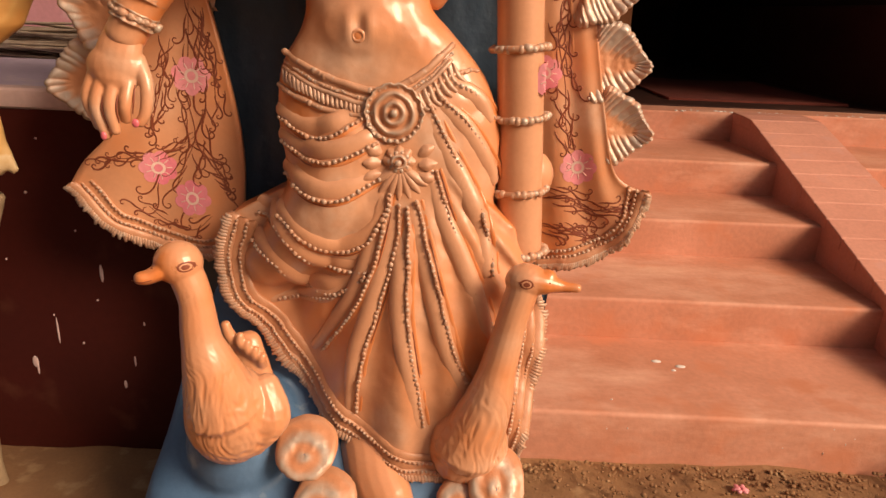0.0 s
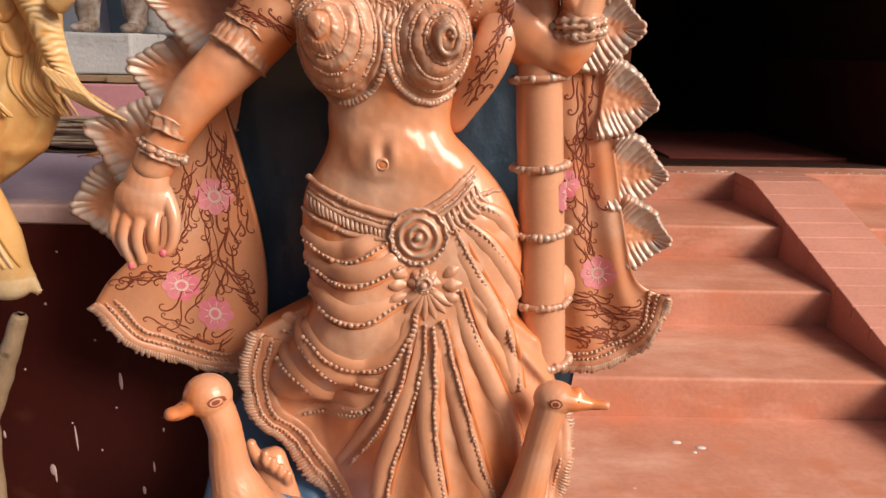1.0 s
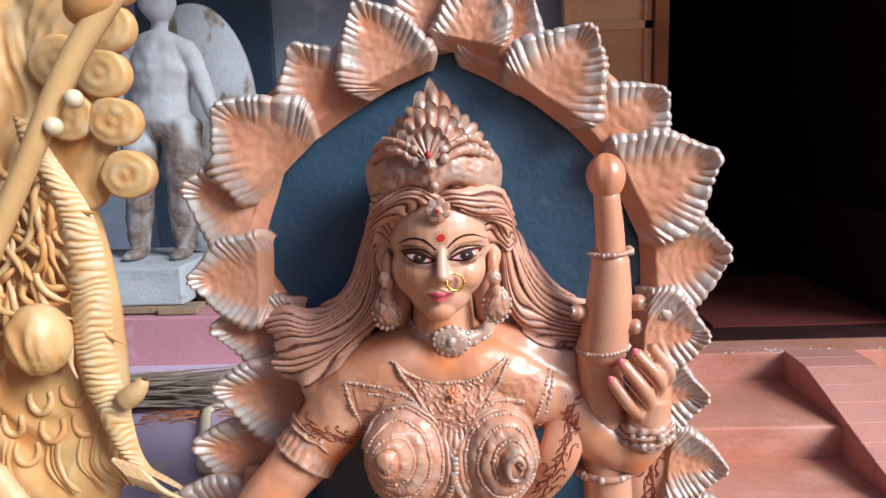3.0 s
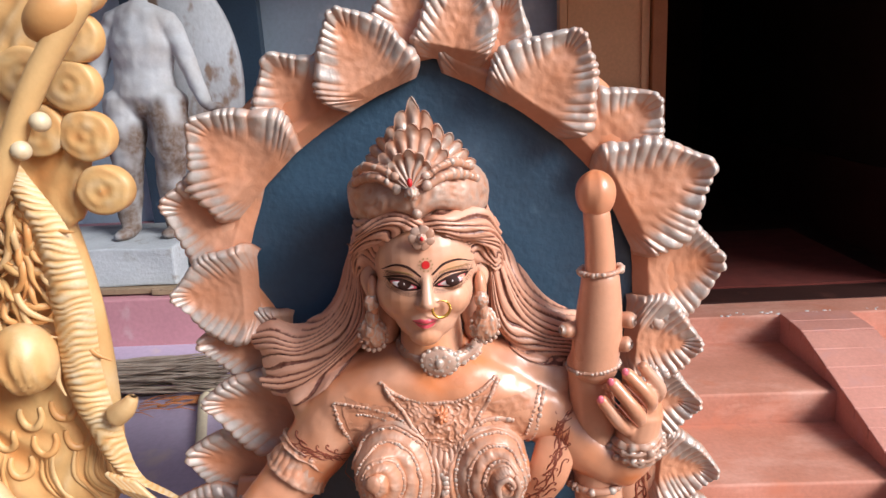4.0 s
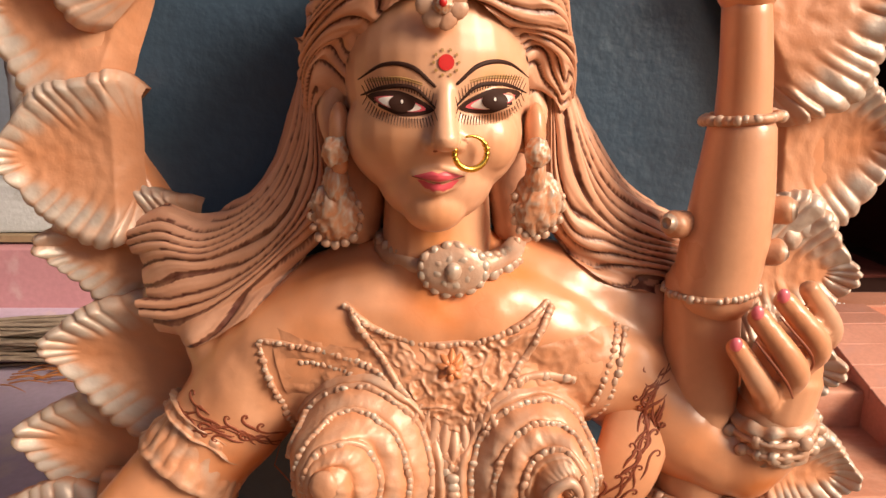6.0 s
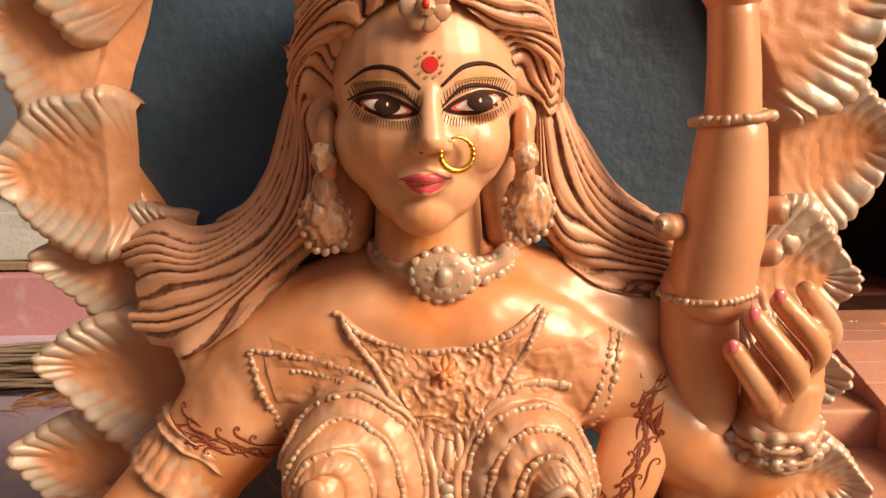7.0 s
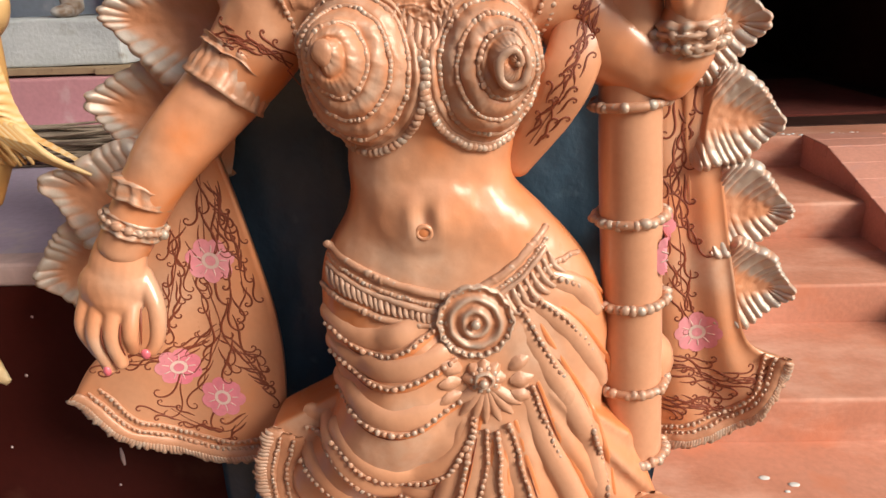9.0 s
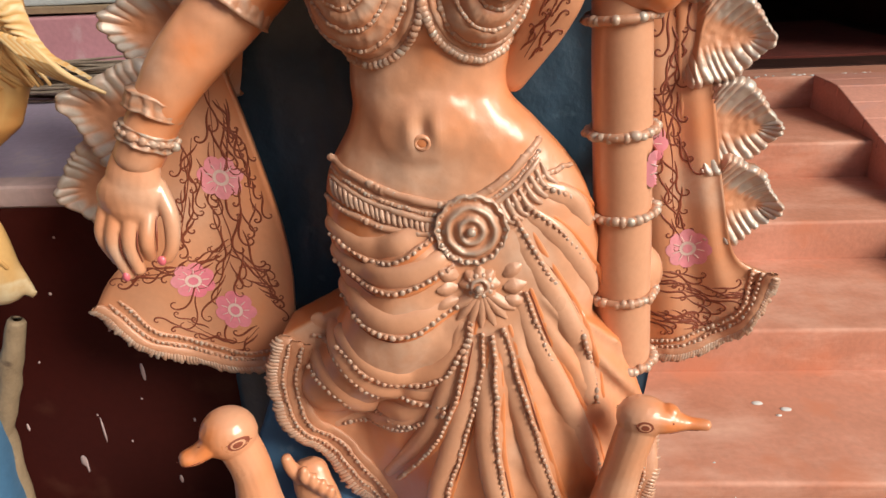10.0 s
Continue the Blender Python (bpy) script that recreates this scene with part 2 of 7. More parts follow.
PEACH = (0.66, 0.335, 0.205)
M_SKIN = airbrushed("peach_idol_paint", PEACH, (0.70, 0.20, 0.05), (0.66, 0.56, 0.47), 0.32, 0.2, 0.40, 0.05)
M_FACE = airbrushed("pale_face_paint", (0.72, 0.40, 0.26), (0.70, 0.24, 0.06), (0.7, 0.6, 0.5), 0.36, 0.1, 0.30, 0.04)
M_LEAF = airbrushed("silvered_leaf_paint", (0.62, 0.315, 0.195), (0.68, 0.225, 0.08), (0.55, 0.46, 0.40), 0.42, 0.30, 0.22, 0.14)
M_ORN = airbrushed("peach_ornament_paint", (0.56, 0.27, 0.16), (0.64, 0.19, 0.055), (0.52, 0.43, 0.36), 0.42, 0.28, 0.15, 0.18)
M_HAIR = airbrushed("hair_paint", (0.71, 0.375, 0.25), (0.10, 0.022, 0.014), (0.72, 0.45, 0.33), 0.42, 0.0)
M_LINE = material("maroon_line_paint", (0.25, 0.06, 0.03), rough=0.5, bump=0)
M_BROWN = material("dark_brown_line_paint", (0.042, 0.016, 0.011), rough=0.65, bump=0, spec=0.2)
M_PINK = material("pink_flower_paint", (0.80, 0.21, 0.29), (0.78, 0.32, 0.36), rough=0.5, bump=0.05)
M_PALE = material("pale_pink_paint", (0.85, 0.62, 0.56), rough=0.5, bump=0.05)
M_NAIL = material("pink_nail_paint", (0.80, 0.17, 0.22), rough=0.3, bump=0, coat=0.5)
M_RED = material("red_dot_paint", (0.62, 0.02, 0.02), rough=0.4, bump=0)
M_LIPS = material("lip_paint", (0.74, 0.11, 0.14), (0.66, 0.07, 0.1), rough=0.35, bump=0)
M_WHITE = material("eye_white_paint", (0.74, 0.66, 0.62), rough=0.55, bump=0, spec=0.3)
M_GREEN = material("green_lid_paint", (0.40, 0.22, 0.08), rough=0.6, bump=0)
M_GOLD = material("gold_ring", (0.85, 0.55, 0.12), (0.80, 0.48, 0.10), rough=0.25, metal=1.0, bump=0)
M_BLUE = material("slate_blue_idol_paint", (0.046, 0.088, 0.138), (0.038, 0.072, 0.112), 0.42, 5.0, 70.0, 0.45, coat=0.25, stain=(0.10, 0.16, 0.22), stain_at=0.66)
# hall floor colour with the shade of the interior mixed in
M_HALL_SHADE = material("shaded_hall_cement", (0.045, 0.014, 0.010), (0.035, 0.011, 0.008), 0.75, 2.5, 50.0, 0.2, stain=(0.08, 0.028, 0.02), stain_at=0.6, spec=0.25)
M_BASE = material("pedestal_blue_paint", (0.085, 0.19, 0.33), (0.06, 0.15, 0.28), 0.45, 6.0, 60.0, 0.3, stain=(0.24, 0.34, 0.44), stain_at=0.64)
M_STEP = material("pink_cement", (0.69, 0.315, 0.225), (0.50, 0.20, 0.125), 0.62, 2.6, 60.0, 0.25, stain=(0.60, 0.23, 0.14), stain_at=0.55, spec=0.35, mix=0.75, scuff=(0.80, 0.48, 0.375))
M_RAMP = material("pink_cement_ramp", (0.67, 0.31, 0.24), (0.59, 0.26, 0.20), 0.66, 4.0, 70.0, 0.25, stain=(0.60, 0.29, 0.24), stain_at=0.58, spec=0.35)
M_MAROON = material("maroon_wall_paint", (0.070, 0.010, 0.007), (0.055, 0.008, 0.006), 0.7, 3.0, 50.0, 0.15, stain=(0.085, 0.022, 0.014), stain_at=0.6, spec=0.2)
M_LAV = material("lavender_floor_paint", (0.52, 0.44, 0.58), (0.48, 0.39, 0.53), 0.55, 3.0, 60.0, 0.15, stain=(0.60, 0.50, 0.52), stain_at=0.6)
M_EDGE = material("pale_pink_edge", (0.66, 0.48, 0.46), (0.60, 0.42, 0.42), 0.6, 5.0, 60.0, 0.15, stain=(0.5, 0.36, 0.36), stain_at=0.62)
M_PINKW = material("pink_step_paint", (0.52, 0.25, 0.28), (0.47, 0.22, 0.25), 0.6, 4.0, 60.0, 0.15, stain=(0.55, 0.36, 0.38), stain_at=0.62)
M_WALLB = material("pale_blue_wall", (0.44, 0.55, 0.64), (0.38, 0.48, 0.58), 0.75, 2.0, 40.0, 0.2, stain=(0.62, 0.68, 0.74), stain_at=0.58)
# near-black brown; on the hall walls it stands for the lack of light
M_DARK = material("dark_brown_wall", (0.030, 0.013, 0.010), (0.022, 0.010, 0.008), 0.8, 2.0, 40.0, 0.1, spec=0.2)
# maroon darkened to match the shade inside the hall
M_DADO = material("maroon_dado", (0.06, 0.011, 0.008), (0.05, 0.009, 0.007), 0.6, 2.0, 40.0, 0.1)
M_MAT = material("red_mat", (0.17, 0.026, 0.016), (0.13, 0.022, 0.014), 0.9, 12.0, 200.0, 0.4)
M_SOIL = material("sandy_soil", (0.30, 0.155, 0.075), (0.22, 0.11, 0.055), 0.95, 5.0, 120.0, 0.6, stain=(0.36, 0.22, 0.12), stain_at=0.58)
M_DOOR = material("cream_door_paint", (0.70, 0.42, 0.22), (0.65, 0.38, 0.20), 0.5, 3.0, 60.0, 0.1)
M_FRAME = material("brown_door_frame", (0.33, 0.12, 0.035), (0.28, 0.10, 0.03), 0.5, 6.0, 80.0, 0.2)
M_YEL = airbrushed("ochre_idol_paint", (0.66, 0.41, 0.165), (0.60, 0.22, 0.05), (0.70, 0.56, 0.36), 0.5, 0.10)
M_CLAY = material("whitewashed_raw_clay", (0.48, 0.50, 0.53), (0.40, 0.40, 0.41), 0.9, 5.0, 60.0, 0.5, stain=(0.22, 0.15, 0.11), stain_at=0.56)
M_RAW = airbrushed("raw_clay_slip", (0.50, 0.51, 0.53), (0.15, 0.095, 0.065), (0.62, 0.63, 0.65), 0.85, 0.0)
M_RAW.node_tree.nodes["Principled BSDF"].inputs["Coat Weight"].default_value = 0.0
M_STONE = material("grey_cement_block", (0.50, 0.52, 0.54), (0.42, 0.44, 0.46), 0.9, 6.0, 80.0, 0.5, stain=(0.30, 0.28, 0.26), stain_at=0.62)
M_WOOD = material("weathered_bamboo", (0.34, 0.24, 0.15), (0.26, 0.18, 0.11), 0.75, 14.0, 120.0, 0.4, stain=(0.14, 0.09, 0.06), stain_at=0.62)
M_STRAW = material("dry_twigs", (0.42, 0.34, 0.27), (0.28, 0.21, 0.16), 0.85, 20.0, 150.0, 0.3)
M_RUST = material("orange_straw", (0.62, 0.24, 0.08), rough=0.8)
M_CREAM = material("cream_painted_board", (0.76, 0.66, 0.46), (0.70, 0.60, 0.42), 0.6, 6.0, 60.0, 0.1)
M_STEEL = material("steel_latch", (0.62, 0.60, 0.58), rough=0.35, metal=1.0, bump=0)
M_BLACK = material("black_rubber", (0.03, 0.03, 0.035), rough=0.5)
M_LIGHTW = material("white_speck", (0.75, 0.72, 0.70), rough=0.7)
M_ROOF = material("roof_cement", (0.35, 0.32, 0.30), rough=0.9)

# ---- the place: ground, steps, ramp, verandas, hall ----
NOSE = [2.31, 2.763, 3.214, 3.655, 4.208]
RISE = 0.14
bm = bmesh.new()
bmesh.ops.create_grid(bm, x_segments=60, y_segments=60, size=1.0)
for v in bm.verts:
    x, y = v.co.x, v.co.y
    v.co.x, v.co.y = 0.8 + 3.2 * x, 1.6 + 3.2 * y
    inside = max(abs(x), abs(y)) < 0.97
    v.co.z = -0.012 + (0.018 * noise.noise(v.co * 3.1) + 0.012 * noise.noise(v.co * 11.0) if inside else 0.0)
rim = [v for v in bm.verts if v.is_boundary]
edge = [e for e in bm.edges if e.is_boundary]
far = bmesh.ops.extrude_edge_only(bm, edges=edge)["geom"]
for v in far:
    if isinstance(v, bmesh.types.BMVert):
        d = Vector((v.co.x - 0.8, v.co.y - 1.6, 0)) / 3.2
        v.co.x, v.co.y = 0.8 + d.x * 400, 1.6 + d.y * 400
ground = part("ground", bm, M_SOIL, None)
for p in ground.data.polygons:
    p.use_smooth = True
tagged(ground, "sandy brown bare earth with small clods", "ground", kind="structure")

# clods and pebbles where the lowest riser meets the earth
b = Builder()
for i in range(2600):
    x = random.uniform(0.75, 3.3)
    y = 2.29 - abs(random.gauss(0, 0.09))
    r = 0.0010 + 0.0065 * random.random() ** 3
    ball(b, (x, y, r * 0.4), (r * random.uniform(0.8, 1.4), r, r * 0.7), 0, 6, 4)
tagged(new("earth_clods", b.mesh("earth_clods", [M_SOIL])), "loose crumbs of earth along the lowest step", "soil", kind="stuff")

STEP_X0, STEP_X1 = 0.30, 3.6
for k, y in enumerate(NOSE[:4]):
    bm = worn(box(STEP_X0, y, -0.05 if k == 0 else RISE * k - 0.02, STEP_X1, NOSE[k + 1] + 0.06, RISE * (k + 1), 0.012, 3), 6, 0.004, 3.0, k)
    ob = part("stair_step", bm, M_STEP, None)
    for p in ob.data.polygons:
        p.use_smooth = True
    tagged(ob, "worn pink-red cement step with rounded nosing", "step", "steps up to the hall", "structure")
bm = worn(box(STEP_X0, NOSE[4], -0.05, STEP_X1, 9.0, RISE * 5, 0.012, 3), 4, 0.004, 2.0, 9)
floor = part("floor", bm, M_STEP, None)
tagged(floor, "pink-red cement hall floor above the steps", "floor", kind="structure")

# ramp laid beside the steps, with scored cross joints
b = Builder()
RX0, RX1 = 1.955, 2.29
top = lambda y: min(RISE * 5 + 0.004, 0.597 + 0.305 * (y - NOSE[3]))
y = NOSE[4] + 0.02
n = 0
ramp_pieces = []
while top(y) > 0.03:
    y2 = y - random.uniform(0.10, 0.135)
    ramp_pieces.append((y, y2))
    y = y2
verts = [(x, yy, z) for x in (RX0 + 0.004, RX1 - 0.004) for yy, z in ((NOSE[4] + 0.03, 0.69), (NOSE[4] + 0.03, -0.05), (y, -0.05), (y, top(y) - 0.006), (4.0, 0.69))]
b.add(verts, [(0, 1, 2, 3, 4), (9, 8, 7, 6, 5), (0, 5, 6, 1), (1, 6, 7, 2), (2, 7, 8, 3), (3, 8, 9, 4), (4, 9, 5, 0)])
ramp = new("ramp", b.mesh("ramp", [M_RAMP], False))
tagged(ramp, "narrow sloping pink cement ramp with scored joints beside the steps", "ramp", kind="structure")

# cement panels of the ramp's surface, with shallow scored joints
for ya, yb in ramp_pieces:
    bm = box(RX0, yb + 0.0015, 0, RX1, ya - 0.0015, 0.05, 0.003, 1)
    skew = random.uniform(-0.02, 0.02)
    for v in bm.verts:
        v.co.y += skew * (v.co.x - RX0)
        v.co.z += top(v.co.y) - 0.05
    tagged(part("ramp_panel", bm, M_RAMP, ramp))

# left veranda: plinth wall, lavender floor, pink step
tagged(part("wall_plinth", worn(box(-4.5, 2.28, -0.05, STEP_X0 + 0.02, 2.40, 0.905, 0.004), 4, 0.003, 3.0), M_MAROON, None),
       "dark maroon painted plinth wall with pale drips", "wall", kind="structure")
tagged(part("floor_veranda", worn(box(-4.5, 2.33, 0.80, STEP_X0 + 0.02, 3.60, 0.93, 0.008), 5, 0.002, 3.0), M_LAV, None),
       "lavender painted veranda floor", "floor", kind="structure")
tagged(part("trim_veranda_edge", worn(box(-4.5, 2.272, 0.885, STEP_X0 + 0.02, 2.338, 0.932, 0.012, 3), 5, 0.002, 4.0), M_EDGE, None),
       "pale pink rounded edge of the veranda floor", "trim", kind="structure")
tagged(part("veranda_step", worn(box(-4.5, 3.53, 0.80, STEP_X0 + 0.02, 5.2, 1.13, 0.010, 3), 4, 0.003, 3.0), M_PINKW, None),
       "pink painted raised step at the back of the veranda", "step", kind="structure")
# walls
tagged(part("wall_back_blue", worn(box(-4.5, 5.2, 0.0, 1.02, 5.35, 3.3), 5, 0.003, 2.0), M_WALLB, None), "pale blue distempered wall", "wall", kind="structure")
tagged(part("wall_divider", box(STEP_X0 - 0.02, 4.30, 0.0, STEP_X0 + 0.08, 5.2, 0.70), M_MAROON, None), "low maroon side of the raised veranda", "wall", kind="structure")
# hall walls and dado carry the interior's shade in their colour
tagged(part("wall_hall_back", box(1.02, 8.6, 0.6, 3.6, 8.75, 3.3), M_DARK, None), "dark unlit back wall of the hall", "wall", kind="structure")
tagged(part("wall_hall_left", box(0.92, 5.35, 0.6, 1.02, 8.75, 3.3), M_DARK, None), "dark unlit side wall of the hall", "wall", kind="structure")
tagged(part("wall_hall_right", box(2.95, 4.40, 1.25, 3.10, 8.6, 3.3), M_DARK, None), "side wall of the hall, coloured near black for its shade", "wall", kind="structure")
tagged(part("wall_hall_dado", box(2.94, 4.39, 0.70, 3.11, 8.6, 1.25), M_DADO, None), "maroon dado along the hall wall, darkened for its shade", "wall", kind="structure")
tagged(part("wall_front_right", box(3.11, 4.40, 0.6, 5.0, 4.55, 3.3), M_MAROON, None), "maroon wall beyond the hall opening", "wall", kind="structure")
# out-of-view slab added to keep daylight off the hall and rear veranda
tagged(part("ceiling", box(-4.6, 3.9, 3.3, 5.0, 8.8, 3.42), M_ROOF, None), "unseen slab added to keep the hall and veranda dark", "ceiling", kind="structure")
# out-of-view slab added to hold the sun off the raw figure
tagged(part("shade_roof_veranda", box(-4.6, 2.6, 3.3, 0.6, 3.9, 3.42), M_ROOF, None), "unseen slab added to block the sun from the veranda", "ceiling", kind="structure")
# added above the view so that landing and upper steps fall into shade
tagged(part("shade_roof_porch", box(0.75, 2.72, 2.75, 5.0, 4.38, 2.86), M_ROOF, None), "unseen slab added to shade the landing and upper steps", "ceiling", kind="structure")
# dark sheet added over the floor; its colour stands for the hall's shade
tagged(part("floor_hall_shade", worn(box(1.03, 4.40, 0.66, 2.94, 8.59, 0.7065, 0.003), 3, 0.0008, 2.0), M_HALL_SHADE, None), "dark sheet added on the hall floor, its colour standing for shade", "floor", kind="structure")
# red mat on the hall floor
bm = worn(box(1.75, 4.62, 0.704, 2.75, 5.9, 0.720, 0.004), 3, 0.006, 4.0)
tagged(part("floor_mat", bm, M_MAT, None), "faded red mat lying on the hall floor", "mat")

# cream panelled door beside the opening
door = new("door_1")
door.location = (0, 0, 0)
tagged(door, "cream panelled door in an orange-brown wooden frame", "door", kind="structure")
DY = 5.0
part("door_leaf", box(1.03, DY + 0.02, 0.71, 1.49, DY + 0.055, 2.75, 0.003), M_DOOR, door)
for x0, x1, z0, z1 in ((1.03, 1.49, 2.37, 2.42), (1.03, 1.49, 1.62, 1.70), (1.03, 1.075, 0.71, 2.75), (1.445, 1.49, 0.71, 2.75)):
    part("door_rail", box(x0, DY, z0, x1, DY + 0.018, z1, 0.004), M_DOOR, door)
part("door_jamb", box(1.495, DY - 0.04, 0.70, 1.575, DY + 0.10, 3.3, 0.006), M_FRAME, door, "orange-brown wooden jamb")
part("door_jamb", box(0.985, DY - 0.02, 0.70, 1.027, DY + 0.10, 3.3, 0.006), M_DOOR, door)
b = Builder()
tube(b, [(1.28, DY - 0.012, 1.80), (1.42, DY - 0.012, 1.805)], [0.007, 0.007], 0, 8, 4)
part("door_latch", b.mesh("door_latch", [M_STEEL]), None, door, "small steel bolt")
b = Builder()
ball(b, (1.30, DY - 0.012, 1.80), (0.012, 0.012, 0.016))
part("door_knob", b.mesh("door_knob", [M_STEEL]), None, door)

# unseen dark walls added beside and behind the viewer to cut sky light and bounce
tagged(part("sky_block_side", box(-2.75, -4.2, -0.1, -2.6, 2.2, 3.6), M_DARK, None), "unseen dark wall added to block sky light", "wall", kind="structure")
tagged(part("sky_block_end", box(-2.6, -4.2, -0.1, 1.2, -4.05, 3.6), M_DARK, None), "unseen dark wall added to block sky light", "wall", kind="structure")

# ---- the clay idol (in its own frame: x across, y back, z up from the earth) ----
IDOL = (0.38, 2.02, 0.0)

# fused clay body: torso, hips, arms, draped skirt
b = Builder()
tube(b, [(0.0, 0.03, 1.52), (0.0, 0.025, 1.44)], [0.052, 0.058], segs=20)                      # neck
tube(b, [(-0.165, 0.035, 1.385), (-0.08, 0.03, 1.425), (0.0, 0.03, 1.43), (0.08, 0.03, 1.42), (0.165, 0.035, 1.37)], [0.060, 0.062, 0.065, 0.062, 0.060], segs=20)
for s, xo, zo in ((-1, 0.235, 1.385), (1, 0.225, 1.415)):
    tube(b, [(s * 0.045, 0.050, 1.475), (s * 0.12, 0.055, (1.485 + zo) / 2), (s * xo, 0.060, zo)], [0.040, 0.050, 0.045], segs=18)          # shoulder slope under the hair
SECTIONS = [(1.475, -0.06, 0.06, 0.0), (1.45, -0.11, 0.11, -0.008), (1.42, -0.165, 0.16, -0.02), (1.38, -0.168, 0.165, -0.034), (1.33, -0.146, 0.150, -0.046), (1.27, -0.130, 0.140, -0.050),
            (1.23, -0.116, 0.134, -0.048), (1.19, -0.102, 0.128, -0.044), (1.155, -0.104, 0.121, -0.044), (1.127, -0.102, 0.130, -0.047), (1.09, -0.113, 0.168, -0.050), (1.04, -0.143, 0.212, -0.050),
            (1.00, -0.155, 0.238, -0.055), (0.93, -0.158, 0.260, -0.062), (0.85, -0.146, 0.262, -0.072), (0.76, -0.142, 0.252, -0.080), (0.68, -0.13, 0.225, -0.075)]
secs = spline([(0, 0, z, x0, x1, y0) for z, x0, x1, y0 in SECTIONS], 70)[:, 2:]
verts = []
for z, x0, x1, y0 in secs:
    for t in np.linspace(0, 2 * np.pi, 48, endpoint=False):
        c, sn = math.cos(t), math.sin(t)
        cx, cy, rx, ry = (x0 + x1) / 2, (y0 + 0.11) / 2, (x1 - x0) / 2, (0.11 - y0) / 2
        verts.append((cx + rx * math.copysign(abs(c) ** 0.85, c), cy + ry * math.copysign(abs(sn) ** 0.85, sn), z))
faces = grid_faces(len(secs), 48, True)
b.add(verts, faces + [tuple(range(48)), tuple(reversed(range((len(secs) - 1) * 48, len(secs) * 48)))])
ball(b, (0.01, -0.018, 1.095), (0.085, 0.042, 0.075), segs=24, rings=14)                          # belly
# the bodice: two long cups whose coils point outward
ball(b, (-0.068, -0.022, 1.291), (0.074, 0.062, 0.094), segs=24, rings=14)
ball(b, (-0.092, -0.050, 1.314), (0.046, 0.056, 0.050), segs=24, rings=14)
ball(b, (0.086, -0.020, 1.287), (0.066, 0.060, 0.088), segs=24, rings=14)
ball(b, (0.114, -0.042, 1.302), (0.042, 0.052, 0.046), segs=24, rings=14)
ball(b, (0.012, -0.022, 1.275), (0.055, 0.044, 0.078), segs=24, rings=14)
ball(b, (0.008, 0.000, 1.365), (0.135, 0.050, 0.062), segs=24, rings=14)
# the arm that hangs, with the wrist turned in
tube(b, [(-0.165, 0.045, 1.385), (-0.215, 0.035, 1.315), (-0.262, 0.02, 1.262), (-0.335, -0.015, 1.185), (-0.385, -0.03, 1.11), (-0.412, -0.035, 1.065)],
     [0.066, 0.060, 0.052, 0.047, 0.038, 0.035], segs=20, rings=24)
# the arm that holds the instrument: elbow beside the tube, forearm raised
tube(b, [(0.155, 0.045, 1.385), (0.205, 0.045, 1.350), (0.262, 0.030, 1.300), (0.308, 0.012, 1.272)], [0.062, 0.060, 0.056, 0.044], segs=20)
tube(b, [(0.310, 0.012, 1.268), (0.333, 0.004, 1.30), (0.343, -0.004, 1.345)], [0.044, 0.042, 0.036], segs=20)
# draped skirt, gathered at the waist knot and opening like a fan
APEX = np.array([0.10, 0.93])
HEM = [(-0.262, 0.735), (-0.285, 0.65), (-0.268, 0.565), (-0.205, 0.495), (-0.155, 0.43), (-0.09, 0.355), (-0.02, 0.302), (0.075, 0.262), (0.20, 0.238), (0.315, 0.25), (0.352, 0.40), (0.366, 0.56), (0.300, 0.74)]
hem = spline([(x, 0, z) for x, z in HEM], 120)[:, [0, 2]]
def skirt_y(x, z):
    """Depth of the skirt's front: proud in the middle of the fall, falling back to the sides."""
    u = max(0.0, min(1.0, (1.0 - z) / 0.7))
    mid = 0.055 + 0.07 * u
    return -0.07 - 0.075 * u + (0.085 + 0.03 * u) * min(1.10, ((x - mid - 0.03) / (0.20 + 0.06 * u)) ** 2)
rows, front, back = 26, [], []
for i in range(rows):
    r = 0.03 + 0.97 * i / (rows - 1)
    for j, h in enumerate(hem):
        p = APEX + (h - APEX) * r
        t = j / (len(hem) - 1)
        pleat = math.sin(t * 9.0 * 2 * math.pi) * 0.012 * r * (0.35 + 0.65 * min(1, t * 2.2))
        front.append((p[0], skirt_y(p[0], p[1]) - pleat + 0.035 * (1 - r) ** 3, p[1]))
        back.append((p[0], 0.10, p[1]))
nc = len(hem)
faces = [tuple(reversed(f)) for f in grid_faces(rows, nc)] + [tuple(k + rows * nc for k in f) for f in grid_faces(rows, nc)]
o = rows * nc
for j in range(nc - 1):
    faces.append((j, j + 1, o + j + 1, o + j))
    q = (rows - 1) * nc
    faces.append((q + j, o + q + j, o + q + j + 1, q + j + 1))
for i in range(rows - 1):
    faces.append((i * nc, o + i * nc, o + (i + 1) * nc, (i + 1) * nc))
    q = nc - 1
    faces.append((i * nc + q, (i + 1) * nc + q, o + (i + 1) * nc + q, o + i * nc + q))
b.add(front + back, faces)
# the raised knee under the wrapped cloth, and the thigh
tube(b, [(0.0, 0.02, 0.90), (-0.05, 0.0, 0.78), (-0.12, 0.01, 0.69), (-0.20, 0.03, 0.63)], [0.10, 0.098, 0.080, 0.055], segs=28, rings=20)
body_v, body_f = fuse(b, 0.0055, 6)
body = Skin(body_v, body_f)

statue = Builder()
